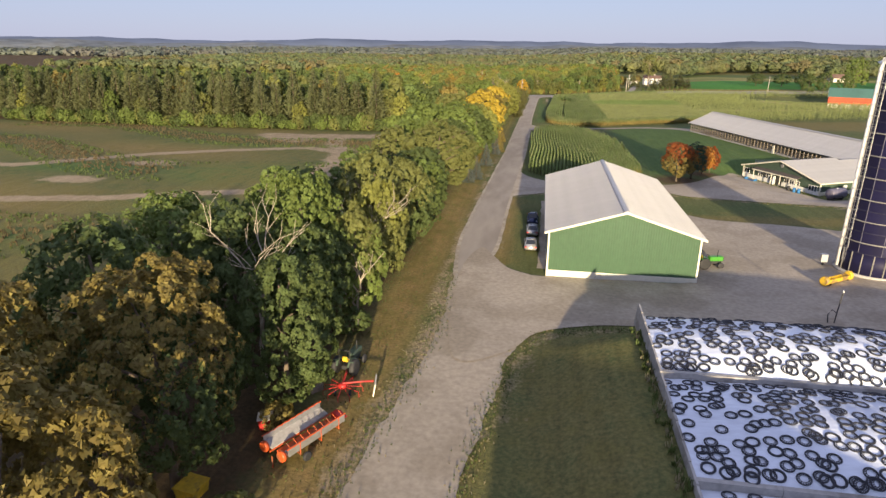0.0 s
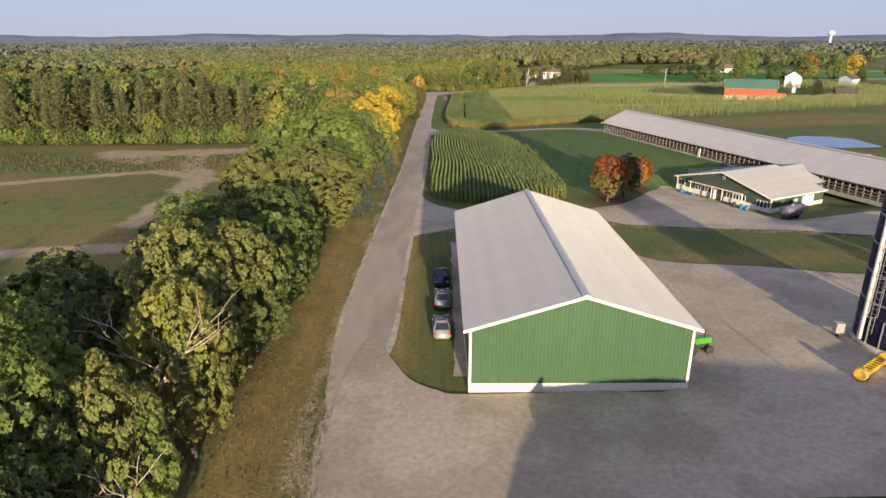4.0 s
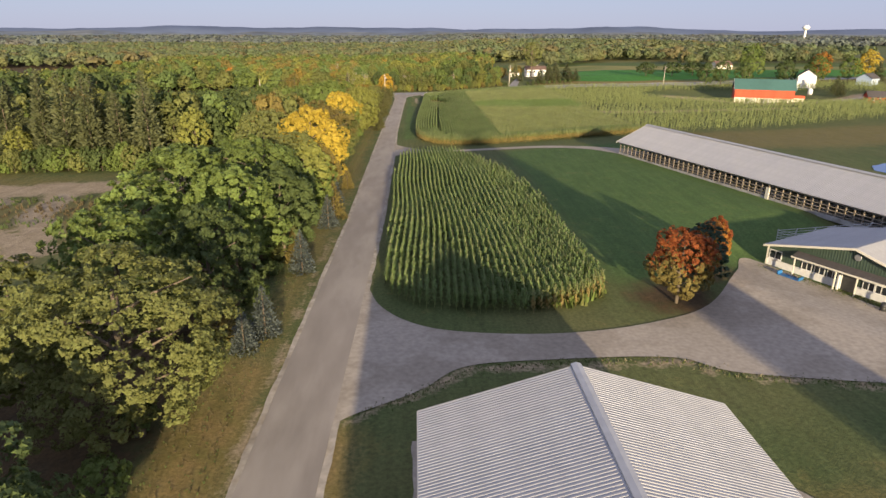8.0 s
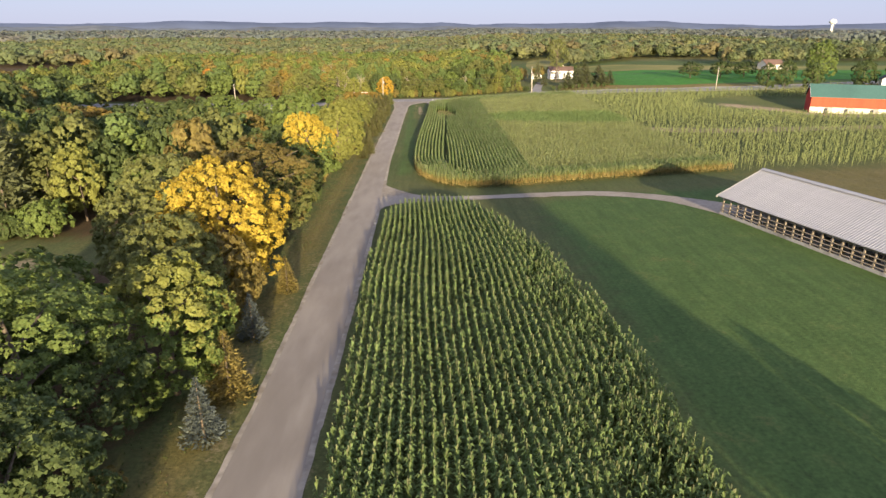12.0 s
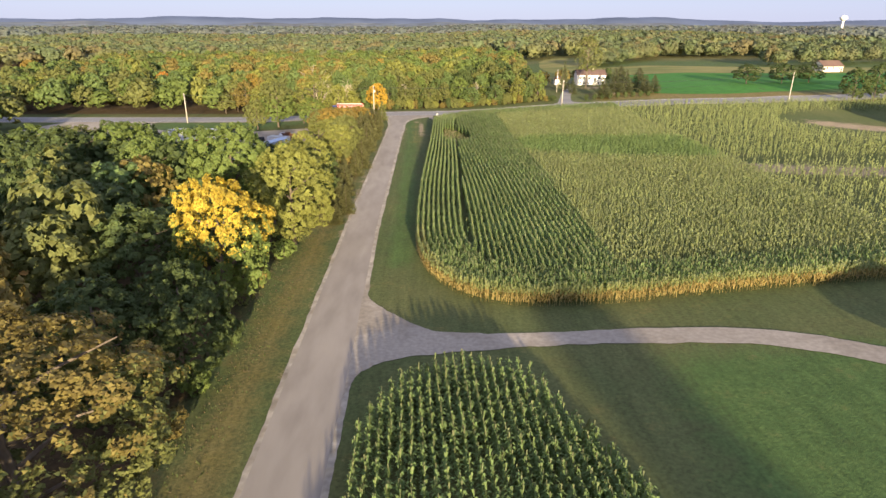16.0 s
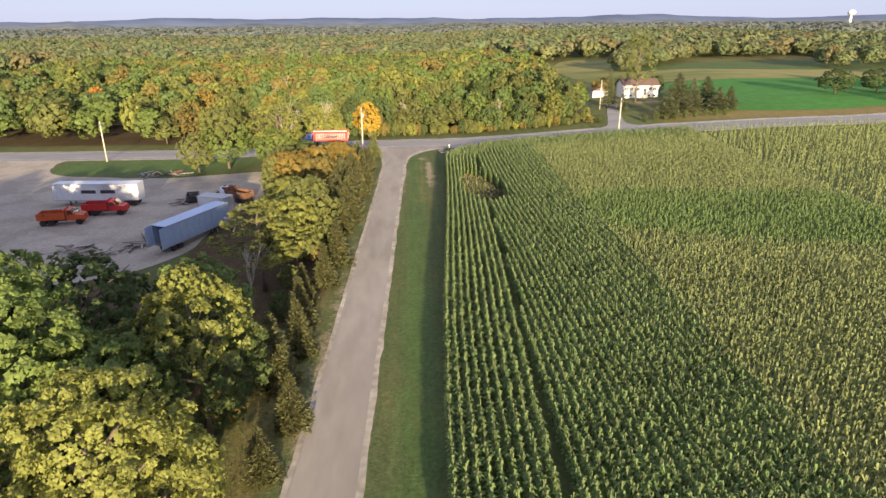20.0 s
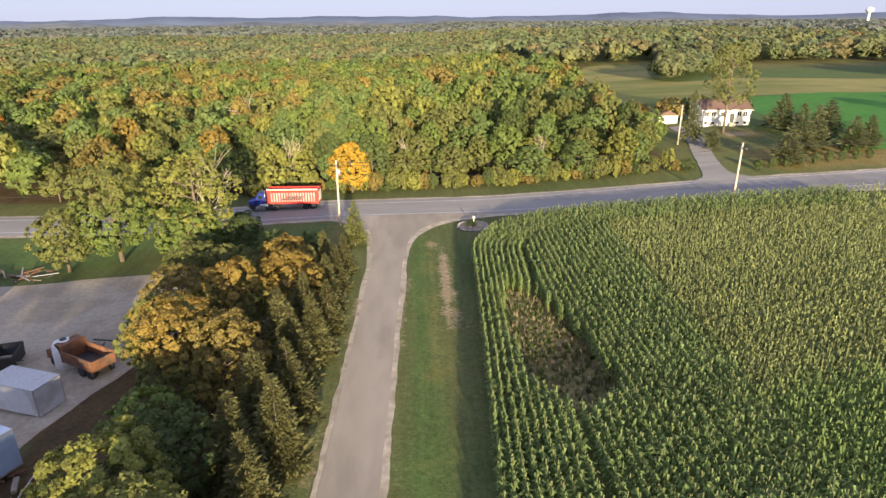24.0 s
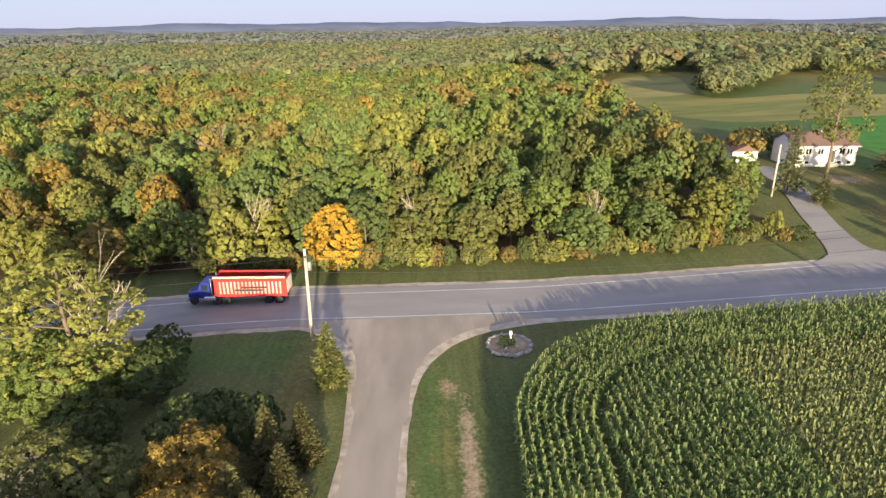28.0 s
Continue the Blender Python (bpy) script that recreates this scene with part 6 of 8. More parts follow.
part("roof", prism([(-0.45, he - 0.22), (-0.45, he - 0.08), (hd / 2, hr + 0.14), (hd + 0.45, he - 0.08), (hd + 0.45, he - 0.22), (hd / 2, hr)], -hw - 0.35, hw + 0.35, "x"), M["shingle_brown"], house)
part("gutter", box(-hw - 0.35, hw + 0.35, -0.55, -0.43, he - 0.25, he - 0.1), M["white_paint"], house)
for x in (-4.6, -3.0, -0.8, 3.0, 4.4):
    framed_window(house, x, -0.02, 2.3, 1.1, 1.15, 2)
for x in (-4.6, -3.0, 2.8, 4.6):
    framed_window(house, x, -0.02, 0.5, 0.9, 0.7, 1)
part("front_door", box(0.9, 1.9, -0.05, 0.0, 0.9, 3.0), M["dark_metal"], house, "dark front door")
part("shutter", box(-3.95, -3.7, -0.04, 0.0, 2.3, 3.45), M["shingle_dark"], house)
part("door_step", box(0.6, 2.2, -1.0, -0.02, -0.4, 0.85), M["concrete"], house)
part("chimney", box(1.0, 1.7, 4.2, 4.9, 5.0, 6.4), M["stone"], house)
gar = thing("garage", pose(57.6, 437.6, gz(57.6, 437.6) - 0.1, 0, 0, -2), "small white garage with a brown roof", "garage")
part("wall", box(-2.4, 2.4, 0, 5, -0.4, 2.1), M["white_paint"], gar)
part("roof", prism([(-2.7, 2.08), (2.7, 2.08), (0, 3.3)], -0.3, 5.3), M["shingle_brown"], gar)
part("garage_door", box(-1.1, 1.1, -0.06, 0, -0.1, 1.9), M["cream"], gar)

# ---- red barn and its neighbours ----
RW = 24.0
rb = thing("red_barn", local(142.6, 346.4, 0.931, -0.364, -4.6), "red wooden barn with a green roof and pale stone base", "barn")
for k in range(12):
    part("wall_board", box(k * 2.0, k * 2.0 + 1.98, -0.08, 0.12, 2.1, 6.0), M["red_barn"], rb)
for k in range(10):
    part("stone_block", box(k * 2.4, k * 2.4 + 2.36, -0.14, 0.14, -0.6, 2.1, bevel=0.03), M["concrete"] if k % 3 == 2 else M["cream"], rb)
part("front_backing", box(0.05, RW - 0.05, 0.13, 0.3, -0.6, 6.0), M["red_barn"], rb)
part("back_wall", box(0, RW, 9.8, 10, -0.6, 6.0), M["red_barn"], rb)
for x in (0, RW - 0.2):
    part("end_wall", prism([(0.3, -0.6), (9.8, -0.6), (9.8, 6.0), (5, 9.6), (0.3, 6.0)], x, x + 0.2, "x"), M["red"], rb)
part("roof", prism([(-0.6, 5.6), (-0.6, 5.8), (5, 9.95), (10.6, 5.8), (10.6, 5.6), (5, 9.7)], -0.5, RW + 0.5, "x"), M["green_roof"], rb)
for x in (-0.56, RW + 0.5):
    part("gable_trim", prism([(-0.6, 5.5), (-0.6, 5.75), (5, 9.9), (10.6, 5.75), (10.6, 5.5), (5, 9.6)], x, x + 0.06, "x"), M["white_paint"], rb)
# dark slabs stand for the shade in the barn's door openings
for x in (4.6, 11.0, 19.0):
    part("doorway", box(x, x + 1.1, -0.17, -0.13, -0.5, 1.8), M["dark_metal"], rb)
part("lean_to", box(RW, RW + 4, 1.0, 8.0, -0.6, 2.4), M["cream"], rb)
part("lean_to_roof", prism([(0.6, 2.4), (8.4, 2.4), (8.4, 2.6), (0.6, 3.6)], RW, RW + 4.3, "x"), M["red_barn"], rb)


def cottage(x, y, w, d, e, r, rz, wall, roof, label):
    h = thing("house", pose(x, y, gz(x, y) - 0.1, 0, 0, rz), label, "house")
    part("wall", box(-w, w, 0, d, -0.6, e), M[wall], h)
    for s in (-1, 1):
        part("gable", prism([(0, e), (d, e), (d / 2, r - 0.1)], *sorted((s * (w - 0.2), s * w)), "x"), M[wall], h)
    part("roof", prism([(-0.4, e - 0.2), (-0.4, e), (d / 2, r + 0.1), (d + 0.4, e), (d + 0.4, e - 0.2), (d / 2, r - 0.1)], -w - 0.3, w + 0.3, "x"), M[roof], h)
    for k in range(3):
        framed_window(h, -w * 0.6 + k * w * 0.6, -0.02, e * 0.45, 1.0, 1.2, 2)
    part("door", box(w * 0.75, w * 0.75 + 0.9, -0.05, 0, 0, 2.0), M["dark_metal"], h)
    return h


cottage(197, 374, 4.5, 8, 5.4, 8.4, 60, "white_paint", "shingle_dark", "tall white farmhouse among trees")
cottage(226, 372, 4.0, 7, 3.4, 5.6, 30, "trailer_blue", "shingle_dark", "pale grey-blue house among trees")
cottage(178, 304, 4.0, 6, 2.6, 4.6, -20, "red_barn", "shingle_dark", "low red outbuilding with a dark roof")
cottage(212, 498, 6.0, 8, 3.0, 5.6, 10, "cream", "shingle_brown", "far low house with a reddish roof")
drum = thing("feed_tank", (181, 352, gz(181, 352)), "white round feed tank beside the barn", "tank")
part("drum", lathe([(0.7, 0.6), (1.0, 1.1), (1.0, 2.6), (0.6, 3.2), (0.15, 3.4)], 18), M["white_paint"], drum)
for k in range(4):
    a = math.pi / 4 + k * math.pi / 2
    part("leg", tube([(0.85 * math.cos(a), 0.85 * math.sin(a), 0), (0.85 * math.cos(a), 0.85 * math.sin(a), 1.4)], 0.08, 5), M["galvanized"], drum)
wtower = thing("water_tower", (1101, 1840, gz(1101, 1840)), "far white water tower on a slim stem", "water tower")
part("stem", lathe([(4, 0), (3, 20), (3, 30)], 12), M["white_paint"], wtower)
part("bowl", lathe([(3, 30), (9, 34), (10, 38), (7, 42), (1, 44)], 16), M["white_paint"], wtower)

# ---- pond behind the long barn ----
pond_m = bpy.data.materials.new("pond_water")
pond_m.use_nodes = True
b = pond_m.node_tree.nodes["Principled BSDF"]
# the water's base colour holds the blue of the reflected sky
b.inputs["Base Color"].default_value, b.inputs["Roughness"].default_value = (0.05, 0.13, 0.32, 1), 0.12
pz = gz(94.5, 177) + 0.12
ring = smooth_ring([(85, 180), (87.5, 184.5), (93.6, 187), (98.5, 185.4), (103, 181), (104, 174), (99, 168), (91, 168.5), (86.5, 174)], 5, 0.5, 8)
bm = bmesh.new()
bm.faces.new([bm.verts.new((x, y, pz)) for x, y in ring])
bmesh.ops.triangulate(bm, faces=bm.faces[:])
tagged(new("water", shared("water", bm, pond_m)), "still pond reflecting the pale sky", "water", kind="structure")


# ---- the truck lot ----
def box_trailer(x, y, rz, l, h, skin, label, doors_open=False):
    t = thing("box_trailer", pose(x, y, gz(x, y) + 0.05, 0, 0, rz), label, "trailer", "trailers in the lot")
    for s in (-1, 1):
        for k in range(int(l / 1.2)):
            a = k * l / int(l / 1.2)
            part("side_panel", box(*sorted((s * 1.22, s * 1.27)), a + 0.01, a + l / int(l / 1.2) - 0.01, 1.1, h), skin, t)
        part("bottom_rail", box(*sorted((s * 1.2, s * 1.3)), 0, l, 0.98, 1.12), M["galvanized"], t)
        part("top_rail", box(*sorted((s * 1.18, s * 1.3)), 0, l, h, h + 0.1), M["galvanized"], t)
    part("roof", box(-1.2, 1.2, 0, l, h + 0.03, h + 0.08), skin, t)
    part("floor", box(-1.2, 1.2, 0, l, 1.0, 1.1), M["wood"], t)
    part("nose", box(-1.25, 1.25, l - 0.06, l, 1.0, h), skin, t)
    if doors_open:
        for s in (-1, 1):
            part("door", box(*sorted((s * 1.28, s * 1.34)), -1.15, 0.0, 1.05, h), skin, t)
    else:
        part("door", box(-1.2, 1.2, -0.05, 0.02, 1.05, h), skin, t)
    for yy in (1.2, 2.4):
        part("axle", box(-1.0, 1.0, yy - 0.08, yy + 0.08, 0.42, 1.0), M["dark_metal"], t)
        for s in (-1, 1):
            wheel(t, s * 1.0, yy, 0.5, 0.5, 0.3, "galvanized")
    for s in (-0.8, 0.8):
        part("landing_leg", box(s - 0.08, s + 0.08, l - 2.6, l - 2.4, 0, 1.0), M["dark_metal"], t)
    return t


box_trailer(-38.1, 314.9, -23.6, 12.6, 3.9, M["trailer_blue"], "long pale blue box trailer with open rear doors", True)
wt = box_trailer(-52.2, 342.4, 88, 15.0, 3.9, M["trailer_white"], "long white box trailer with faded lettering")
for k in range(2):
    part("lettering_bar", box(-1.285, -1.275, 4 + k * 3.4, 6.6 + k * 3.4, 2.3, 2.9), M["dark_metal"], wt)
bx = thing("storage_box", pose(-36.6, 334.4, gz(-36.6, 334.4) + 0.05, 0, 0, -109), "white insulated truck body standing on the gravel", "storage box")
part("body", box(-1.25, 1.25, -2.6, 2.6, 0.2, 2.7, bevel=0.04), M["trailer_white"], bx)
for s in (-1, 1):
    for y in (-2.58, 2.5):
        part("corner_post", box(*sorted((s * 1.22, s * 1.30)), y, y + 0.1, 0.15, 2.75), M["galvanized"], bx)
    part("skid", box(*sorted((s * 0.7, s * 0.95)), -2.5, 2.5, 0, 0.2), M["wood"], bx)
part("roof_edge", box(-1.3, 1.3, -2.65, 2.65, 2.7, 2.78), M["galvanized"], bx)
tk = thing("water_tank", pose(-36.8, 341.0, gz(-36.8, 341) + 0.05), "upright white plastic tank with a domed top", "tank")
part("shell", lathe([(1.05, 0), (1.1, 0.1), (1.1, 2.1), (0.9, 2.5), (0.4, 2.7)], 20), M["trailer_white"], tk)
part("cap", lathe([(0.3, 2.65), (0.3, 2.8)], 12), M["dark_metal"], tk)


def lot_truck(x, y, rz, paint, label):
    t = thing("dump_truck", pose(x, y, gz(x, y) + 0.05, 0, 0, rz), label, "truck", "trucks in the lot")
    part("chassis", box(-0.45, 0.45, -3.2, 3.4, 0.6, 0.95), M["dark_metal"], t)
    part("cab", prism([(1.0, 0.8), (1.0, 2.5), (1.9, 2.55), (2.4, 1.7), (3.5, 1.55), (3.6, 0.7)], -1.1, 1.1, "x"), paint, t)
    part("windscreen", prism([(1.93, 2.5), (2.38, 1.75), (2.43, 1.77), (1.98, 2.52)], -0.95, 0.95, "x"), M["glass"], t)
    for s in (-1, 1):
        part("bed_side", box(*sorted((s * 1.1, s * 1.2)), -3.3, 0.8, 1.0, 2.1), paint, t)
        part("side_window", prism([(1.2, 1.75), (1.2, 2.35), (1.8, 2.38), (2.1, 1.75)], *sorted((s * 1.09, s * 1.12)), "x"), M["glass"], t)
        for yy in (-2.6, -1.4, 2.7):
            wheel(t, s * 0.95, yy, 0.5, 0.5, 0.3, "galvanized")
    part("bed_floor", box(-1.1, 1.1, -3.3, 0.8, 0.98, 1.08), M["dark_metal"], t)
    part("headboard", box(-1.2, 1.2, 0.75, 0.85, 1.0, 2.6), paint, t)
    part("tailgate", box(-1.15, 1.15, -3.36, -3.28, 1.0, 2.0), paint, t)
    return t


lot_truck(-56.0, 336.5, -86, M["red"], "dark red dump truck parked in the lot")
lot_truck(-60.5, 331.5, -80, M["orange"], "dull orange dump truck parked in the lot")
lot_truck(-35.0, 340.2, 60, M["rust"], "rusty red truck chassis among scrap")


def junk_pile(x, y, n, seed, label):
    """Boards, pipes and steel thrown together."""
    rng = random.Random(seed)
    j = thing("scrap_pile", (x, y, gz(x, y)), label, "scrap")
    for k in range(n):
        m = rng.choice(("wood", "rust", "galvanized", "wood", "dark_metal"))
        l, w = rng.uniform(0.8, 3.6), rng.uniform(0.04, 0.22)
        o = part("board" if m == "wood" else "pipe", box(-l / 2, l / 2, -w, w, -w * 0.6, w * 0.6) if m == "wood" else tube([(-l / 2, 0, 0), (l / 2, 0, rng.uniform(-0.1, 0.2))], w * 0.5, 5), M[m], j)
        o.location = (rng.uniform(-2.2, 2.2), rng.uniform(-1.8, 1.8), 0.12 + rng.uniform(0, 0.5))
        o.rotation_euler = (rng.uniform(-0.1, 0.1), rng.uniform(-0.15, 0.15), rng.uniform(0, 6.28))
    return j


for i, (x, y) in enumerate([(-43.5, 341), (-42.0, 324), (-41, 329), (-44, 318), (-32.6, 324), (-47.5, 315.5), (-60, 364), (-54, 364.5), (-34.6, 342.6), (-52, 318)]):
    junk_pile(x, y, 16, 100 + i, "low heap of boards, pipes and rusty scrap")
db = thing("dumpster", pose(-43.2, 342.2, gz(-43.2, 342.2) + 0.05, 0, 0, -75), "dark steel waste skip on the gravel", "skip")
part("hull", prism([(-1.4, 0.1), (1.4, 0.1), (1.7, 1.4), (1.58, 1.4), (1.3, 0.25), (-1.3, 0.25), (-1.58, 1.4), (-1.7, 1.4)], -1.0, 1.0), M["dark_metal"], db)
for s in (-1.0, 0.94):
    part("end_plate", box(-1.5, 1.5, s, s + 0.06, 0.2, 1.4), M["dark_metal"], db)

# ---- far hills along the horizon ----
def hill_range(name, dist, base, amp, seed, mat, label, a0=-75, a1=75):
    n = 260
    V, F = [], []
    for i in range(n):
        a = radians(a0 + (a1 - a0) * i / (n - 1))
        h = base + amp * (0.5 + 0.9 * noise.noise((a * 5, seed, 0)) + 0.35 * noise.noise((a * 19, seed, 3)) + 0.08 * noise.noise((a * 110, seed, 5)))
        x, y = dist * math.sin(a), dist * math.cos(a)
        V += [(x * 0.93, y * 0.93, -8), (x, y, max(2, h)), (x * 1.05, y * 1.05, -8)]
    for i in range(n - 1):
        for k in range(2):
            F.append((3 * i + k, 3 * i + 3 + k, 3 * i + 4 + k, 3 * i + 1 + k))
    return tagged(new(name, mesh_np(name, np.array(V), np.array(F), [M[mat]])), label, "hills", kind="structure")


# backdrop ranges whose colours already hold the haze of distance
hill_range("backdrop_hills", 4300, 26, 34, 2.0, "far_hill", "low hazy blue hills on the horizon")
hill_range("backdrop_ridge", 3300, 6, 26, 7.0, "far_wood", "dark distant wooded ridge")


# ---- trees ----
def leaf_sprays(p, nrm, size, rng, wild=0.5):
    """Small slanting leaf sprays at the points p, facing about nrm."""
    n = len(p)
    d = nrm + rng.normal(0, wild, (n, 3))
    d /= np.linalg.norm(d, axis=1, keepdims=True) + 1e-9
    a = np.cross(d, rng.normal(0, 1, (n, 3)))
    a /= np.linalg.norm(a, axis=1, keepdims=True) + 1e-9
    b = np.cross(d, a)
    s = size[:, None]
    bend = d * s * rng.uniform(-0.3, 0.3, (n, 1))
    v = np.stack([p - a * s * 0.9 - b * s * 0.55, p + a * s * 0.9 - b * s * 0.55 + bend, p + b * s * 1.15], 1).reshape(-1, 3)
    return v, np.arange(3 * n).reshape(n, 3)


def crown_arrays(seed, radius, height, lobes=30, leaves=9000, size=0.2, base=0.1, point=0.0, lobe_r=0.30, wild=0.45, low=-0.75, twigs=13):
    """A crown of leafy boughs: rounded clumps over an egg-shaped form, each a shell of leaves, with dark gaps between; base at z=0."""
    rng = np.random.default_rng(seed)
    i = np.arange(lobes) + 0.5
    ct = 1 - (1 - low) * i / lobes
    ph = i * 2.39996 + rng.uniform(-0.35, 0.35, lobes)
    sr = np.sqrt(np.maximum(0, 1 - ct * ct))
    r = radius * lobe_r * rng.uniform(0.55, 1.35, lobes) * (1 - 0.35 * point * (ct + 1) / 2)
    half, mid = height * (1 - base) / 2, height * (1 + base) / 2
    out = rng.uniform(0.66, 1.12, lobes)
    rad = sr * (radius - r * 0.8) * out * (1 - point * np.clip((ct + 0.2) / 1.2, 0, 1) * 0.6)
    c = np.stack([rad * np.cos(ph), rad * np.sin(ph), mid + ct * (half - r * 0.75) * rng.uniform(0.78, 1.06, lobes)], -1)
    # a few inner boughs close the heart of the crown
    inner = max(3, lobes // 7)
    ci = np.stack([rng.uniform(-0.25, 0.25, inner) * radius, rng.uniform(-0.25, 0.25, inner) * radius, mid + np.linspace(-0.55, 0.5, inner) * half], -1)
    c, r = np.concatenate([c, ci]), np.concatenate([r, np.full(inner, radius * 0.44)])
    w = r ** 2
    w[lobes:] *= 0.45
    who = rng.choice(len(c), leaves, p=w / w.sum())
    d = rng.normal(0, 1, (leaves, 3))
    d /= np.linalg.norm(d, axis=1, keepdims=True)
    o = c - np.array([0, 0, mid - 0.25 * half])
    o /= np.linalg.norm(o, axis=1, keepdims=True) + 1e-9
    o = o[who]
    dot = np.sum(d * o, 1)
    d = np.where((dot < -0.25)[:, None], d - 2 * dot[:, None] * o, d)
    # sprays within each bough, some reaching out further than others
    tufts_ = rng.normal(0, 1, (len(c), twigs, 3))
    tufts_ /= np.linalg.norm(tufts_, axis=2, keepdims=True)
    reach = rng.uniform(0.80, 1.18, (len(c), twigs))
    near = np.argmax(np.einsum("nj,nkj->nk", d, tufts_[who]), 1)
    q = tufts_[who, near]
    d = 0.48 * q + 0.62 * d
    d /= np.linalg.norm(d, axis=1, keepdims=True)
    off = np.linalg.norm(d - q, axis=1)
    p = c[who] + d * (r[who] * reach[who, near] * (1.05 - 0.55 * off * off) * (1.03 - 0.30 * rng.uniform(0, 1, leaves) ** 2))[:, None] * np.array([1, 1, 0.88])
    inside_ = np.zeros(leaves, bool)
    for k in range(len(c)):
        inside_ |= (np.sum(((p - c[k]) / np.array([1, 1, 0.88])) ** 2, 1) < (r[k] * 0.72) ** 2) & (who != k)
    p, d, o = p[~inside_], d[~inside_], o[~inside_]
    span = np.percentile(np.hypot(p[:, 0], p[:, 1]), 98)
    p[:, :2] *= radius / span
    p[:, 2] = np.maximum(p[:, 2] * height / p[:, 2].max(), 0.02 * height)
    return leaf_sprays(p, d * 0.8 + o * 0.3 + np.array([0, 0, 0.15]), size * rng.uniform(0.6, 1.35, len(p)), rng, wild)


def trunk_bm(seed, height, r0, crown_from, radius, limbs=6):
    rng = random.Random(seed)
    bm = bmesh.new()
    top = height * 0.8
    chain = [(rng.uniform(-0.2, 0.2) * i / 3, rng.uniform(-0.2, 0.2) * i / 3, top * i / 4) for i in range(5)]
    tube(chain, r0, 7, bm, taper=r0 * 0.25)
    for k in range(limbs):
        t, z = k * 2.4 + rng.uniform(-0.4, 0.4), crown_from * height + (top - crown_from * height) * k / limbs * 0.85
        l = radius * rng.uniform(0.45, 0.75)
        tube([(0, 0, z), (l * 0.5 * math.cos(t), l * 0.5 * math.sin(t), z + l * 0.35), (l * math.cos(t), l * math.sin(t), z + l * 0.6)], r0 * 0.4, 5, bm, taper=r0 * 0.1)
    return bm


def conifer_arrays(seed, radius, height, tiers=16, per=26, size=0.30, ragged=0.12, bare=0.03):
    """Boughs in tiers round a stem, each a drooping fan of narrow needle sprays."""
    rng = np.random.default_rng(seed)
    P, A, S = [], [], []
    for k in range(tiers):
        f = k / (tiers - 1)
        z = height * (bare + (0.97 - bare) * f)
        boughs = max(5, int(11 * (1 - f * 0.55)))
        reach = (radius * (1 - f) ** 0.8 + 0.05 * radius) * rng.uniform(1 - 2.2 * ragged, 1 + ragged, boughs)
        turn = np.arange(boughs) * 2 * math.pi / boughs + k * 0.7 + rng.normal(0, 0.15, boughs)
        n = max(boughs * 2, int(per * (1 - f * 0.75)))
        b = rng.integers(0, boughs, n)
        u = rng.uniform(0.12, 1.0, n) ** 0.7
        ang = turn[b] + rng.normal(0, 0.20, n)
        rr = reach[b] * u
        P.append(np.stack([rr * np.cos(ang), rr * np.sin(ang), z - rr * 0.22 + 0.16 * rr * u + rng.normal(0, 0.02 * height, n)], -1))
        A.append(np.stack([np.cos(ang + rng.normal(0, 0.5, n)), np.sin(ang + rng.normal(0, 0.5, n)), rng.normal(0.18, 0.35, n)], -1))
        S.append(size * (0.7 + 0.5 * (1 - f)) * rng.uniform(0.7, 1.3, n))
    p, a, s = np.concatenate(P), np.concatenate(A), np.concatenate(S)[:, None]
    a /= np.linalg.norm(a, axis=1, keepdims=True)
    side = np.cross(a, np.array([0, 0, 1.0]) + rng.normal(0, 0.5, a.shape))
    side /= np.linalg.norm(side, axis=1, keepdims=True) + 1e-9
    v = np.stack([p - side * s * 0.42, p + side * s * 0.42, p + a * s * 1.7], 1).reshape(-1, 3)
    v[:, 2] = np.maximum(v[:, 2], 0.02)
    return v, np.arange(len(v)).reshape(-1, 3)


TREES = {}


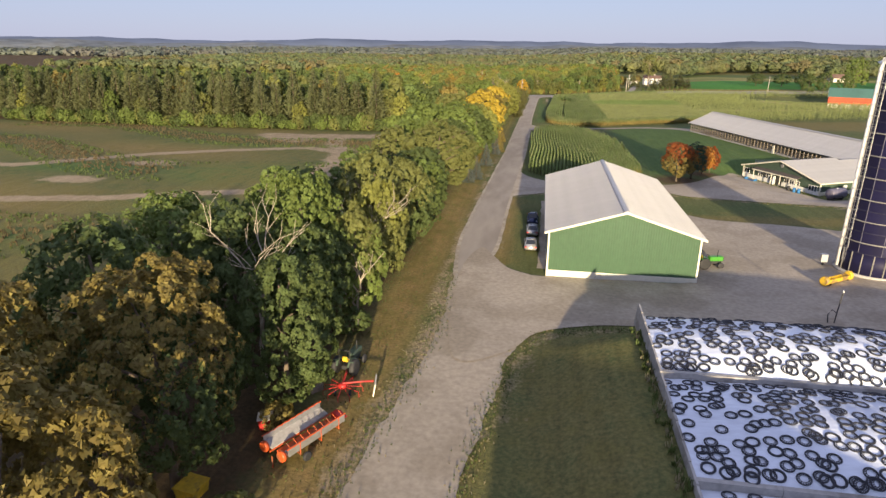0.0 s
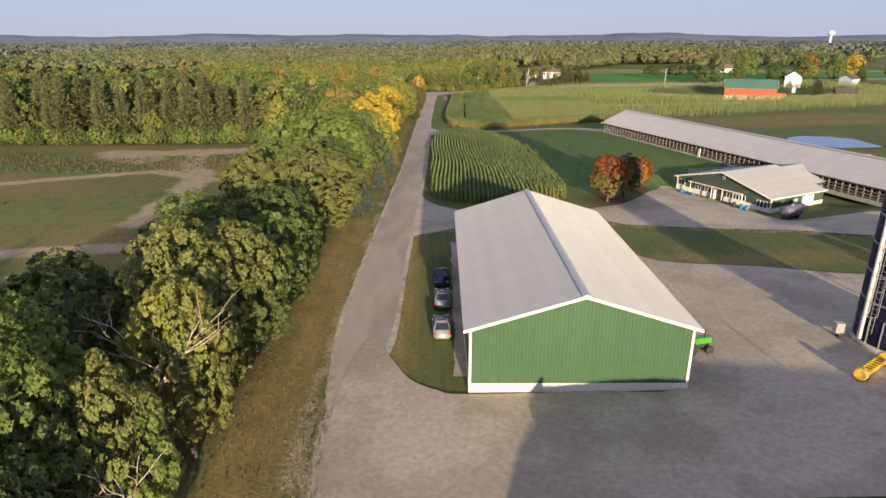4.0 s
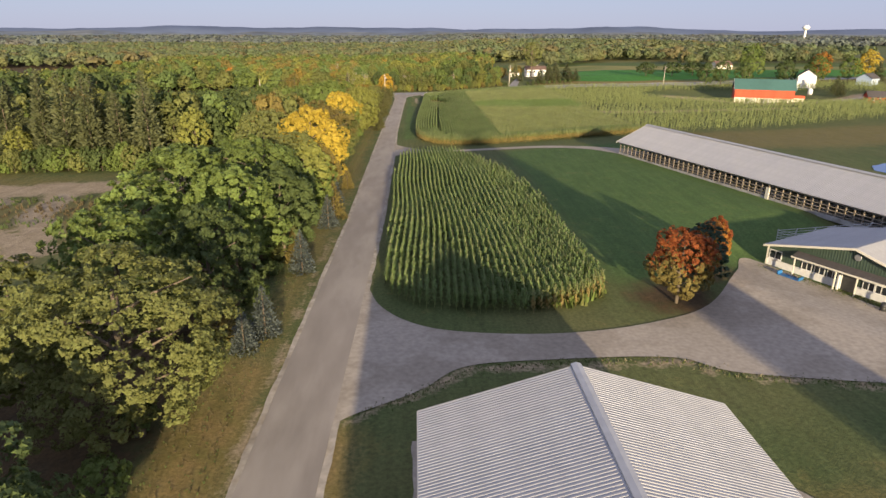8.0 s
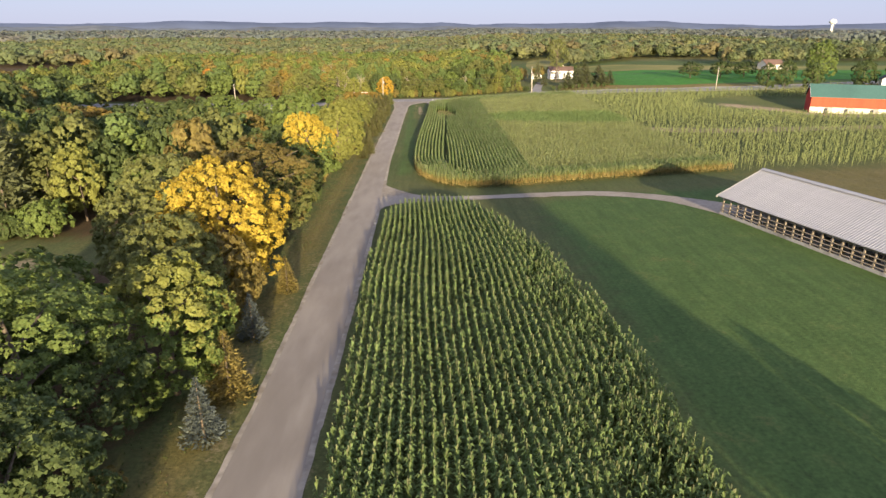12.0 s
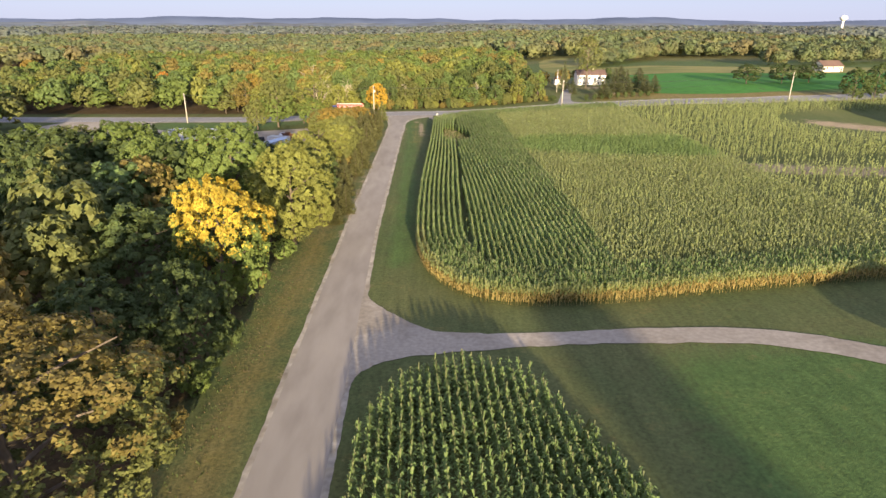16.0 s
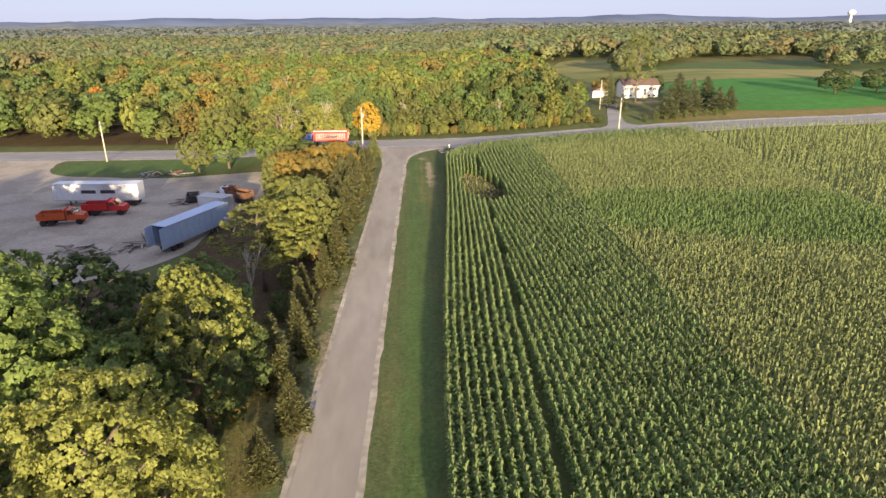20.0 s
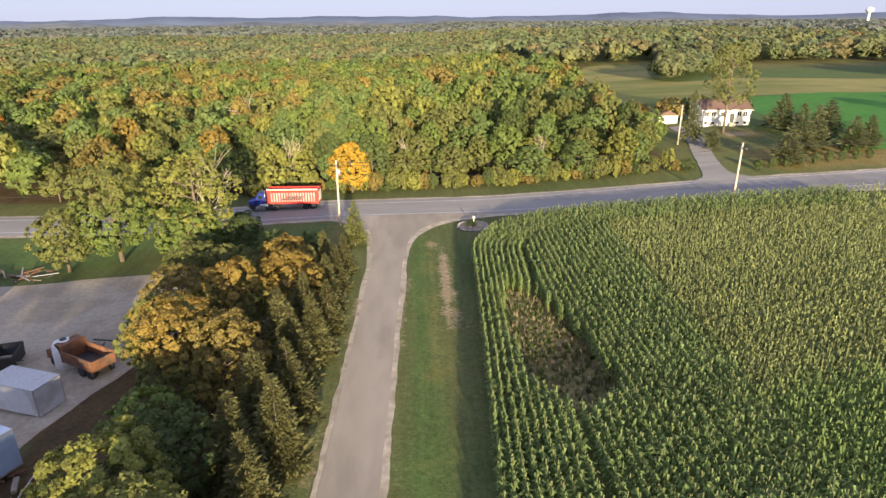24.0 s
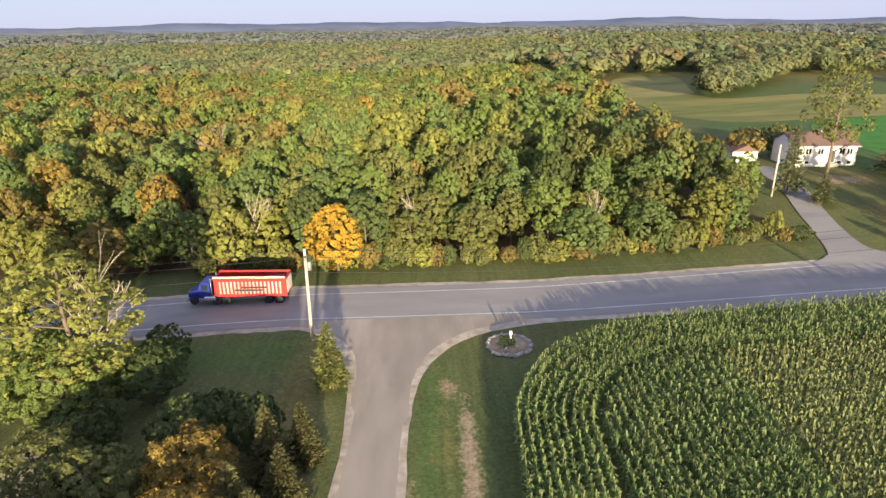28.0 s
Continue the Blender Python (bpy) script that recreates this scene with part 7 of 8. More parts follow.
def tree_meshes(kind, mat, seed):
    """Meshes of a tree of unit kind, made once: (trunk mesh, crown mesh)."""
    key = (kind, mat, seed)
    if key in TREES:
        return TREES[key]
    if kind == "broad":
        v, f = crown_arrays(seed, 5.5, 13, 46, 15000, 0.185, 0.06)
        tb = trunk_bm(seed, 13, 0.32, 0.25, 5.5)
    elif kind == "fine":
        v, f = crown_arrays(seed, 5.5, 13, 62, 30000, 0.135, 0.05, 0.0, 0.26)
        tb = trunk_bm(seed, 13, 0.32, 0.25, 5.5)
    elif kind == "grand":
        v, f = crown_arrays(seed, 5.5, 13, 84, 56000, 0.092, 0.05, 0.0, 0.225, 0.45, -0.75, 15)
        tb = trunk_bm(seed, 13, 0.32, 0.25, 5.5, 9)
    elif kind == "tall":
        v, f = crown_arrays(seed, 3.6, 13, 34, 9000, 0.165, 0.06, 0.3)
        tb = trunk_bm(seed, 13, 0.26, 0.25, 3.6)
    elif kind == "bush":
        v, f = crown_arrays(seed, 3.0, 4.5, 22, 3400, 0.17, 0.0)
        tb = trunk_bm(seed, 4.5, 0.10, 0.1, 2.4, 5)
    elif kind == "airy":
        v, f = crown_arrays(seed, 5.0, 17, 46, 8000, 0.145, 0.22, 0.1, 0.17, 0.6)
        tb = trunk_bm(seed, 19, 0.28, 0.2, 6.0, 13)
    elif kind == "wood":
        v, f = crown_arrays(seed, 4.4, 12, 26, 5800, 0.22, 0.05, 0.15, 0.31)
        tb = trunk_bm(seed, 12, 0.22, 0.3, 4.4, 4)
    elif kind == "spruce":
        v, f = conifer_arrays(seed, 2.0, 6, 20, 170, 0.20)
        tb = tube([(0, 0, 0), (0, 0, 5.6)], 0.13, 6, taper=0.03)
    elif kind == "cedar":
        v, f = conifer_arrays(seed, 2.4, 7, 24, 260, 0.24, 0.16)
        tb = tube([(0, 0, 0), (0, 0, 6.4)], 0.13, 6, taper=0.03)
    else:
        v, f = conifer_arrays(seed, 3.4, 14, 20, 130, 0.50, 0.22, 0.12)
        tb = tube([(0, 0, 0), (0, 0, 13)], 0.2, 6, taper=0.03)
    tm = bpy.data.meshes.new("trunk")
    tb.to_mesh(tm)
    tb.free()
    tm.materials.append(M["bark"])
    names = mat.split("+")
    pick_low = None
    if len(names) > 1:      # the upper leaves take the first colour, the lower ones the second
        mid = v[f].mean(1)
        rng = np.random.default_rng(seed)
        pick_low = (mid[:, 2] / mid[:, 2].max() + 0.16 * np.sin(mid[:, 0] * 0.9 + seed) * np.cos(mid[:, 1] * 0.8) + rng.normal(0, 0.07, len(mid)) < 0.62).astype(np.int32)
    TREES[key] = (tm, mesh_np("crown", v, f, [M[q] for q in names], pick_low))
    return TREES[key]


def plant(name, kind, mat, x, y, h, w, seed, label, group="", turn=None, sink=0.0):
    """A tree or bush of height h and crown width w, standing at x, y."""
    size = {"broad": (13.0, 11.0), "fine": (13.0, 11.0), "grand": (13.0, 11.0), "tall": (13.0, 7.2), "bush": (4.5, 6.0), "airy": (17.0, 10.0), "wood": (12.0, 8.8), "spruce": (6.0, 4.0), "cedar": (7.0, 4.8), "pine": (14.0, 6.8)}[kind]
    tm, cm = tree_meshes(kind, mat, seed)
    ob = thing(name, pose(x, y, gz(x, y) - sink, 0, 0, (x * 37 + y * 53) % 360 if turn is None else turn), label, "bush" if kind == "bush" else "tree", group)
    ob.scale = (w / size[1], w / size[1], h / size[0])
    a, b = new("trunk", tm), new("crown", cm)
    a.parent = b.parent = ob
    return ob


HEDGE = "green and yellowing broadleaf trees along the lane"
# x, y, height, width, kind, leaves
hedgerow = [
    # the three trees south of y = 0 are unseen, added to shade the next
    (-22, -7, 20, 13, "broad", "leaf_dark"), (-32, -4, 21, 14, "broad", "leaf_dark"), (-44, -8, 20, 14, "broad", "leaf_dark"), (-22, 14, 17, 12, "fine", "leaf_brown"), (-31, 20, 17.5, 12, "fine", "leaf_brown"), (-24, 27, 15.5, 11, "fine", "leaf_brown+leaf_dark"), (-33, 34, 16, 12, "broad", "leaf_dark"),
    # the tree at y = 37 has shade put into its leaf colour
    (-20.5, 37, 13, 9, "fine", "leaf_dark"), (-28, 44, 15.5, 11, "broad", "leaf_dark"), (-36, 48, 14, 11, "broad", "leaf_green"), (-23.6, 49.5, 16.2, 10, "fine", "leaf_green+leaf_dark"), (-19.8, 53, 12.6, 6.2, "fine", "leaf_olive+leaf_green"),
    (-29, 57, 15, 11, "fine", "leaf_green"), (-22, 45, 12.5, 8, "broad", "leaf_dark"), (-19.8, 61.5, 13.2, 7.2, "fine", "leaf_lime+leaf_olive"), (-30, 67, 13.5, 11, "broad", "leaf_dark"), (-22.2, 69, 15.0, 11, "fine", "leaf_olive"),
    (-19.6, 73.6, 13.4, 8.2, "fine", "leaf_olive+leaf_dark"), (-25.5, 80, 13, 13, "grand", "leaf_dark"), (-20, 84, 11.5, 9.5, "fine", "leaf_green+leaf_dark"), (-29, 90, 12, 12, "broad", "leaf_green"),
    (-21.5, 93, 11.5, 11, "fine", "leaf_dark"), (-20.8, 109.5, 14.2, 14.5, "grand", "leaf_olive"), (-30, 113, 12.5, 12, "broad", "leaf_olive"), (-20.5, 126, 12.4, 10, "fine", "leaf_dark"), (-29, 126, 12, 12, "broad", "leaf_green"),
    (-22, 139, 13.2, 12.5, "fine", "leaf_green"), (-18, 146.5, 12.2, 10, "fine", "leaf_dark"), (-23, 156, 14.5, 15, "grand", "leaf_green+leaf_dark"), (-31, 150, 14, 14, "broad", "leaf_green"), (-31, 138, 13, 13, "broad", "leaf_green"), (-18.4, 166, 12.0, 10.5, "fine", "leaf_lime+leaf_green"), (-29, 166, 13, 13, "broad", "leaf_green"),
    (-21.5, 175, 12.5, 11, "fine", "leaf_olive"), (-18.0, 179, 10.0, 7.5, "broad", "leaf_brown"), (-20.4, 186.6, 16.0, 14.4, "grand", "leaf_yellow"), (-30, 190, 13, 12, "broad", "leaf_olive"),
    (-32, 200, 14, 13, "broad", "leaf_olive"), (-21.6, 205.5, 15.4, 17, "grand", "leaf_brown+leaf_olive"), (-24, 219, 12, 11, "broad", "leaf_dark"), (-19.6, 223.5, 11.5, 9, "fine", "leaf_dark"), (-20.4, 236.8, 15.0, 10.5, "fine", "leaf_yellow+leaf_green"),
    (-29, 238, 12, 12, "broad", "leaf_dark"), (-17.6, 258, 14.8, 12, "grand", "leaf_lime"), (-27, 250, 11.5, 12, "broad", "leaf_dark"), (-28, 267.5, 15.6, 13, "fine", "leaf_green"), (-22.6, 247.5, 9, 8, "broad", "leaf_dark"),
    (-29, 280, 12.5, 12, "broad", "leaf_dark"), (-18.4, 273.4, 13.4, 10, "fine", "leaf_lime+leaf_dark"), (-38, 279, 13.5, 13, "broad", "leaf_green"), (-22, 284, 10.0, 9, "fine", "leaf_green+leaf_dark"),
    (-22.6, 267.5, 12, 10, "fine", "leaf_green+leaf_dark"), (-20.4, 299.5, 10.8, 11, "airy", "leaf_lime"), (-18.0, 306, 9.5, 8, "fine", "leaf_lime+leaf_olive"), (-16.8, 310.5, 10.6, 8.5, "fine", "leaf_olive"), (-20.5, 316, 9.5, 9, "fine", "leaf_lime+leaf_olive"),
    (-19.5, 322, 7, 7, "broad", "leaf_dark"), (-22.6, 333, 9.4, 9, "fine", "leaf_gold_brown+leaf_olive"), (-18.6, 331.5, 8.8, 7.5, "fine", "leaf_brown"), (-21.5, 344, 8.4, 8, "fine", "leaf_gold_brown+leaf_olive"), (-17.0, 347.5, 7.8, 7.5, "fine", "leaf_gold_brown+leaf_brown"),
    (-18.5, 354, 7, 6, "broad", "leaf_gold_brown"), (-24.5, 353, 7, 7, "broad", "leaf_olive"), (-21, 360, 6, 6, "broad", "leaf_dark"), (-16.5, 361, 5, 5, "bush", "leaf_dark"), (-27.6, 368.5, 5.2, 6, "broad", "leaf_dark"), (-29.8, 361.5, 5.2, 6, "broad", "leaf_dark"),
    (-32.4, 366.5, 15.2, 13, "airy", "leaf_lime"), (-33.5, 365.5, 9, 9, "fine", "leaf_green"), (-44.4, 369, 13.6, 12, "fine", "leaf_olive+leaf_green"), (-37.5, 374, 11, 9, "airy", "leaf_olive"), (-50, 366, 9, 8, "broad", "leaf_olive"), (-29, 375, 4, 5, "bush", "leaf_dark"),
    (-50, 284, 14, 12, "broad", "leaf_green"), (-58, 279, 14, 12, "broad", "leaf_dark"), (-40, 266, 14, 12, "broad", "leaf_green"), (-52, 264, 14, 12, "broad", "leaf_dark"), (-66, 296, 12, 12, "broad", "leaf_olive"), (-76, 300, 12, 12, "broad", "leaf_green"),
    (-26, 338, 8, 8, "fine", "leaf_olive"), (-27.5, 347, 7, 8, "broad", "leaf_brown"), (-29, 355, 6.5, 7, "broad", "leaf_olive"), (-22.5, 326, 6, 6.5, "broad", "leaf_green"),
]
# young cedars and spruces between the hedgerow and the lane
CEDARS = [(-14.0, 319.5, 7.0), (-15.6, 322.5, 7.8), (-13.4, 325, 7.4), (-15.4, 328, 7.6), (-13.6, 330.5, 7.0), (-14.4, 335.7, 7.4), (-15.9, 338.5, 7.6), (-13.2, 339.5, 6.6), (-14.6, 343.5, 7.0), (-12.6, 344.5, 5.8), (-13.4, 349.5, 6.6), (-15.2, 351.5, 6.8), (-13.0, 354.5, 5.6), (-14.8, 358, 6.2), (-12.8, 360, 5.0),
          (-14.4, 313.5, 6.4), (-12.9, 307, 6.2), (-14.9, 279.6, 7.0), (-12.4, 274, 4.8), (-13.8, 285, 5.6), (-14.6, 290.5, 5.4), (-15.1, 295, 5.0), (-13.6, 300.5, 5.2), (-13.4, 268.5, 4.2)]
WORDS = {"leaf_olive": "olive-green", "leaf_green": "green", "leaf_dark": "dark green", "leaf_lime": "yellow-green", "leaf_yellow": "bright yellow", "leaf_brown": "brownish", "leaf_orange": "orange", "leaf_red": "red", "leaf_gold": "golden", "needle_olive": "dark olive", "leaf_gold_brown": "golden-brown", "wood_green": "fresh green"}
for i, (x, y, h, w, kind, mat) in enumerate(hedgerow):
    plant("tree" if kind != "bush" else "bush", kind, mat, x, y, h, w, 11 + i % 4, "%s leafy tree in the hedgerow beside the lane" % WORDS[mat.split("+")[0]], HEDGE)
for i, (x, y, h) in enumerate(CEDARS):
    plant("cedar", "cedar", "needle_olive", x, y, h, h * 0.62, 3 + i % 3, "dense olive-green young cedar beside the lane", "young cedars by the lane")
for i, (x, y, h) in enumerate([(-15.4, 124.5, 5.0), (-16.6, 121.5, 4.2), (-14.8, 141, 5.2), (-16.2, 145, 4.6), (-14.2, 160, 5.0), (-14.0, 165.5, 6.0), (-15, 176, 4.6), (-14.3, 188, 4.2)]):
    plant("spruce", "spruce", "needle_blue" if i % 2 == 0 or i == 1 else "leaf_brown", x, y, h, h * 0.62, 3 + i % 2, "small grey-blue spruce at the edge of the lane", "young spruces by the lane")
for i in range(46):
    y = 18 + i * 7.6 + RNG.uniform(-2, 2)
    if 55 < y < 66:
        continue
    plant("bush", "bush", ("leaf_dark", "leaf_olive", "leaf_brown", "leaf_green")[i % 4], -18.6 + RNG.uniform(-1.6, 0.8) + (2.5 if y > 290 else -1.2 if y < 115 else 0), y, RNG.uniform(1.6, 3.4), RNG.uniform(2.4, 4.2), 21 + i % 3, "low %s shrub under the hedgerow" % ("dark", "olive", "brown", "green")[i % 4], "shrubs under the hedgerow")
plant("tree", "fine", "leaf_red+leaf_brown", 26.2, 129.6, 8.2, 7.2, 12, "round maple turning red and orange beside the drive")
plant("tree", "tall", "needle_teal", 29.9, 133.0, 8.0, 6.0, 12, "broad blue-green tree behind the red maple")
plant("tree", "broad", "leaf_orange", 33.2, 138.0, 6.2, 4.6, 12, "small orange tree behind the blue-green one")
plant("tree", "broad", "leaf_red", 35.8, 142.0, 6.0, 4.2, 13, "small dark red tree beside the lawn")
plant("tree", "airy", "leaf_olive", 64.2, 422.5, 19.5, 11, 12, "tall thin-leaved cottonwood in the front lawn")
for x, y, h, w in [(64, 397, 7, 6.5), (70, 404, 9.5, 6.5), (75, 407, 8.5, 6), (81.5, 405, 6.5, 6), (85, 405.5, 6.5, 5.5), (82, 414, 8, 8), (78, 424, 8, 8), (54, 416, 11, 4.5), (56, 410, 5, 3.6)]:
    plant("spruce", "pine", "needle", x, y, h, w, 5, "dark dense spruce in the house lawn", "spruces round the white house")
for i in range(9):
    plant("bush", "bush", "leaf_dark", 57.5 + 2.9 * i, 394.6 + 0.5 * i, 2.2, 1.7, 22, "clipped dark evergreen shrub along the lawn", "shrubs along the lawn")
for x, y, h, w, c in [(59, 441, 6, 8, "leaf_brown"), (67, 443, 6, 8, "leaf_olive"), (50, 436, 6, 6, "leaf_brown"), (77, 441, 6, 7, "leaf_dark")]:
    plant("bush", "bush", c, x, y, h, w, 21, "unclipped bushy shrub round the house", "shrubs round the house")
plant("tree", "fine", "leaf_gold", -15.6, 397.4, 9.2, 8.0, 11, "bright orange-yellow tree at the wood's edge")
plant("pine_tree", "pine", "leaf_olive", -12.4, 369.5, 6.5, 3.6, 5, "leaning olive-green young pine at the road corner")
plant("bush", "bush", "leaf_dark", -20.5, 364, 3.4, 4.5, 21, "dark round shrub in the corner lawn")

for i in range(44):
    x = -34 + i * 1.86 + RNG.uniform(-0.6, 0.6)
    plant("bush", "bush", ("leaf_olive", "leaf_lime", "leaf_brown", "leaf_dark", "leaf_olive")[i % 5], x, 398.4 + RNG.uniform(-0.9, 0.9), RNG.uniform(1.8, 4.4), RNG.uniform(2.2, 4.0), 21 + i % 3, "%s shrub along the wood's edge" % ("olive", "yellow-green", "brownish", "dark green", "olive")[i % 5], "shrubs along the wood's edge")
for x, y, h, w, kind, mat in [(148, 388, 12, 9, "wood", "leaf_dark"), (157, 390, 13, 9, "wood", "leaf_dark"), (166, 386, 12, 9, "wood", "leaf_dark"), (176, 398, 20, 14, "wood", "leaf_green"), (187, 384, 13, 11, "wood", "leaf_dark"), (206, 388, 14, 12, "wood", "leaf_green"),
                              (214, 398, 15, 11, "wood", "leaf_orange"), (240, 398, 16, 12, "wood", "leaf_yellow"), (226, 392, 13, 11, "wood", "leaf_green"), (252, 378, 16, 13, "wood", "leaf_olive"), (236, 384, 11, 8, "pine", "needle"), (193, 352, 8, 6, "pine", "needle"), (188, 341, 7, 5, "pine", "needle"), (133, 432, 8, 12, "wood", "leaf_dark"), (150, 436, 8, 12, "wood", "leaf_dark"), (164, 440, 8, 12, "wood", "leaf_dark")]:
    plant("tree", kind, mat, x, y, h, w, 5 if kind == "pine" else 31, "tree in the farmstead behind the red barn", "trees round the red barn")


# bare trees: forked, with no leaves
def bare_tree(x, y, h, spread, seed, label):
    rng = random.Random(seed)
    bm = bmesh.new()

    def grow(p, d, l, r, depth):
        q = p + d * l * 0.5 + Vector((rng.uniform(-1, 1), rng.uniform(-1, 1), 0)) * l * 0.06
        e = p + d * l
        tube([p, q, e], r, 5, bm, taper=r * 0.55)
        if depth:
            for _ in range(3 if depth > 1 else 2):
                n = (d + Vector((rng.uniform(-1, 1), rng.uniform(-1, 1), rng.uniform(-0.15, 0.6))) * spread).normalized()
                grow(e if rng.random() < 0.7 else q, n, l * rng.uniform(0.55, 0.8), r * 0.55, depth - 1)
    grow(Vector((0, 0, 0)), Vector((0.06, 0.03, 1)).normalized(), h * 0.36, 0.2, 4)
    ob = thing("bare_tree", (x, y, gz(x, y)), label, "tree")
    part("trunk", bm, M["bare_bark"], ob)
    return ob


bare_tree(-24.2, 40.7, 19, 0.75, 4, "leafless pale dead tree in the hedgerow")
bare_tree(-21.8, 60.5, 14, 0.8, 9, "leafless pale dead tree among green trees")
bare_tree(-19.6, 52, 10, 0.9, 12, "broken pale dead limbs of a bare tree")
bare_tree(-20.6, 294.4, 8, 0.45, 3, "grey many-stemmed bare tree by the lot")
bare_tree(-31.6, 367, 15, 0.6, 15, "thin grey bare limbs reaching out of a leafy tree")
bare_tree(-47, 452, 14, 0.8, 5, "bare grey dead tree standing in the wood")
bare_tree(-28, 403, 11, 0.55, 6, "bare grey tree at the wood's edge")
bare_tree(19, 402, 9, 0.5, 7, "pale leafless tree at the wood's edge")
bare_tree(-5, 403, 9, 0.5, 8, "grey leafless tree at the wood's edge")


plant("bush", "bush", "leaf_green", 4.3, 376.5, 0.95, 2.2, 21, "low leafy plants inside the stone-edged bed")


# ---- the woods ----
def in_wood(x, y):
    """Where trees of the wood stand."""
    north = (y > 398.5) & (x < 44 - 0.10 * np.clip(y - 420, 0, 900) + 26 * ease(430, 560, y)) & (y < 3000)
    west = (x < -34) & (y > 207 + 0.05 * (x + 130) ** 2 / 60) & (y < 302) & ~((x > -56) & (y < 216))
    west |= (x < -124) & (y >= 302) & (y < 376)
    west |= (x < -86) & (y > 366) & (y < 379) & (x < -124)
    right = (x > 70) & (y > 640) & (y < 3000)
    right |= (x > 235) & (y > 330) & (y < 420) & (np.sin(x * 0.05) > -0.2)
    return north | west | right | (y > 760) & (y < 3000)


# leaf colours of the wood, with their shares; further off, haze is mixed in
WOOD = (("leaf_dark", 0.08), ("wood_green", 0.18), ("leaf_green", 0.24), ("leaf_olive", 0.28), ("leaf_lime", 0.12), ("leaf_brown", 0.085), ("leaf_gold_brown", 0.013), ("leaf_orange", 0.002))
MATS = [m for m, _ in WOOD] + ["needle"]
SHARE = np.cumsum([s for _, s in WOOD])
HAZED, FAR_HAZED = [m + "_dull" for m in MATS], [m + "_pale" for m in MATS]


def scatter(x0, x1, y0, y1, step, jitter=0.42):
    xs, ys = np.arange(float(x0), x1, step), np.arange(float(y0), y1, step)
    x, y = np.meshgrid(xs, ys)
    x[1::2] += step / 2
    x, y = x.ravel() + RNG.uniform(-jitter, jitter, x.size) * step, y.ravel() + RNG.uniform(-jitter, jitter, y.size) * step
    k = in_wood(x, y)
    return x[k], y[k]


def pick(x, y):
    """A leaf colour for a tree of the wood: drifts of colour over the canopy."""
    d = np.array([noise.noise((a * 0.014, b * 0.010, 3.3)) + 0.5 * noise.noise((a * 0.045, b * 0.035, 7.3)) for a, b in zip(x, y)])
    u = np.abs(RNG.uniform(0, 1, len(x)) + d * 0.35)
    u = np.clip(np.where(u > 1, 2 - u, u), 0, 0.999)
    return np.minimum(np.searchsorted(SHARE, u), len(WOOD) - 1)


# front trees, each one a thing
fx, fy = scatter(-70, 46, 399, 432, 5.7, 0.33)
for i, (x, y, c) in enumerate(zip(fx, fy, pick(fx, fy))):
    front = y < 406
    plant("tree", "wood", MATS[c], x, y, RNG.uniform(9, 12.5) - (2.2 if front else 0), RNG.uniform(5.4, 8.0), 31 + i % 3, "%s leafy tree at the edge of the wood" % WORDS[MATS[c]], "trees at the wood's edge")
cx, cy = scatter(-215, -52, 207, 222, 5.4, 0.3)
for i, (x, y) in enumerate(zip(cx, cy)):
    pine = (x < -58) and i % 7 != 0
    plant("pine_tree" if pine else "tree", "pine" if pine else "wood", "needle" if pine else ("leaf_olive", "leaf_lime", "leaf_green")[i % 3], x, y, RNG.uniform(16.5, 21.5) if pine else RNG.uniform(8.5, 13), RNG.uniform(6.5, 8.8), 5 + i % 2 if pine else 31 + i % 3, "tall dark pine at the field's edge" if pine else "leafy tree at the field's edge", "trees along the field")


for i in range(64):
    x = -210 + i * 2.5 + RNG.uniform(-0.9, 0.9)
    plant("bush", "bush", ("leaf_dark", "leaf_green", "leaf_dark", "leaf_olive", "leaf_green")[i * 7 % 5], x, 205.4 + 0.05 * (x + 130) ** 2 / 60 + RNG.uniform(-1.2, 1.2), RNG.uniform(3.0, 6.5), RNG.uniform(4.4, 7.0), 21 + i % 3, "%s shrub at the foot of the pines" % ("dark green", "green", "dark green", "olive", "green")[i * 7 % 5], "shrubs along the field")


def wood_mass(name, x, y, protos, hs, ws, label, colours=None, mats=None):
    """Many trees of the wood as one mesh."""
    V, F, MI, n0 = [], [], [], 0
    cols = pick(x, y) if colours is None else colours
    for i in range(len(x)):
        pv, pf = protos[i % len(protos)]
        t = RNG.uniform(0, 6.283)
        c, s = math.cos(t), math.sin(t)
        v = np.empty_like(pv)
        v[:, 0], v[:, 1] = (pv[:, 0] * c - pv[:, 1] * s) * ws[i] + x[i], (pv[:, 0] * s + pv[:, 1] * c) * ws[i] + y[i]
        v[:, 2] = pv[:, 2] * hs[i] + gz(x[i], y[i])
        V.append(v)
        F.append(pf + n0)
        MI.append(np.full(len(pf), cols[i]))
        n0 += len(v)
    me = mesh_np(name, np.concatenate(V), np.concatenate(F), [M[m] for m in mats or MATS], np.concatenate(MI))
    return tagged(new(name, me), label, "woods", kind="stuff")


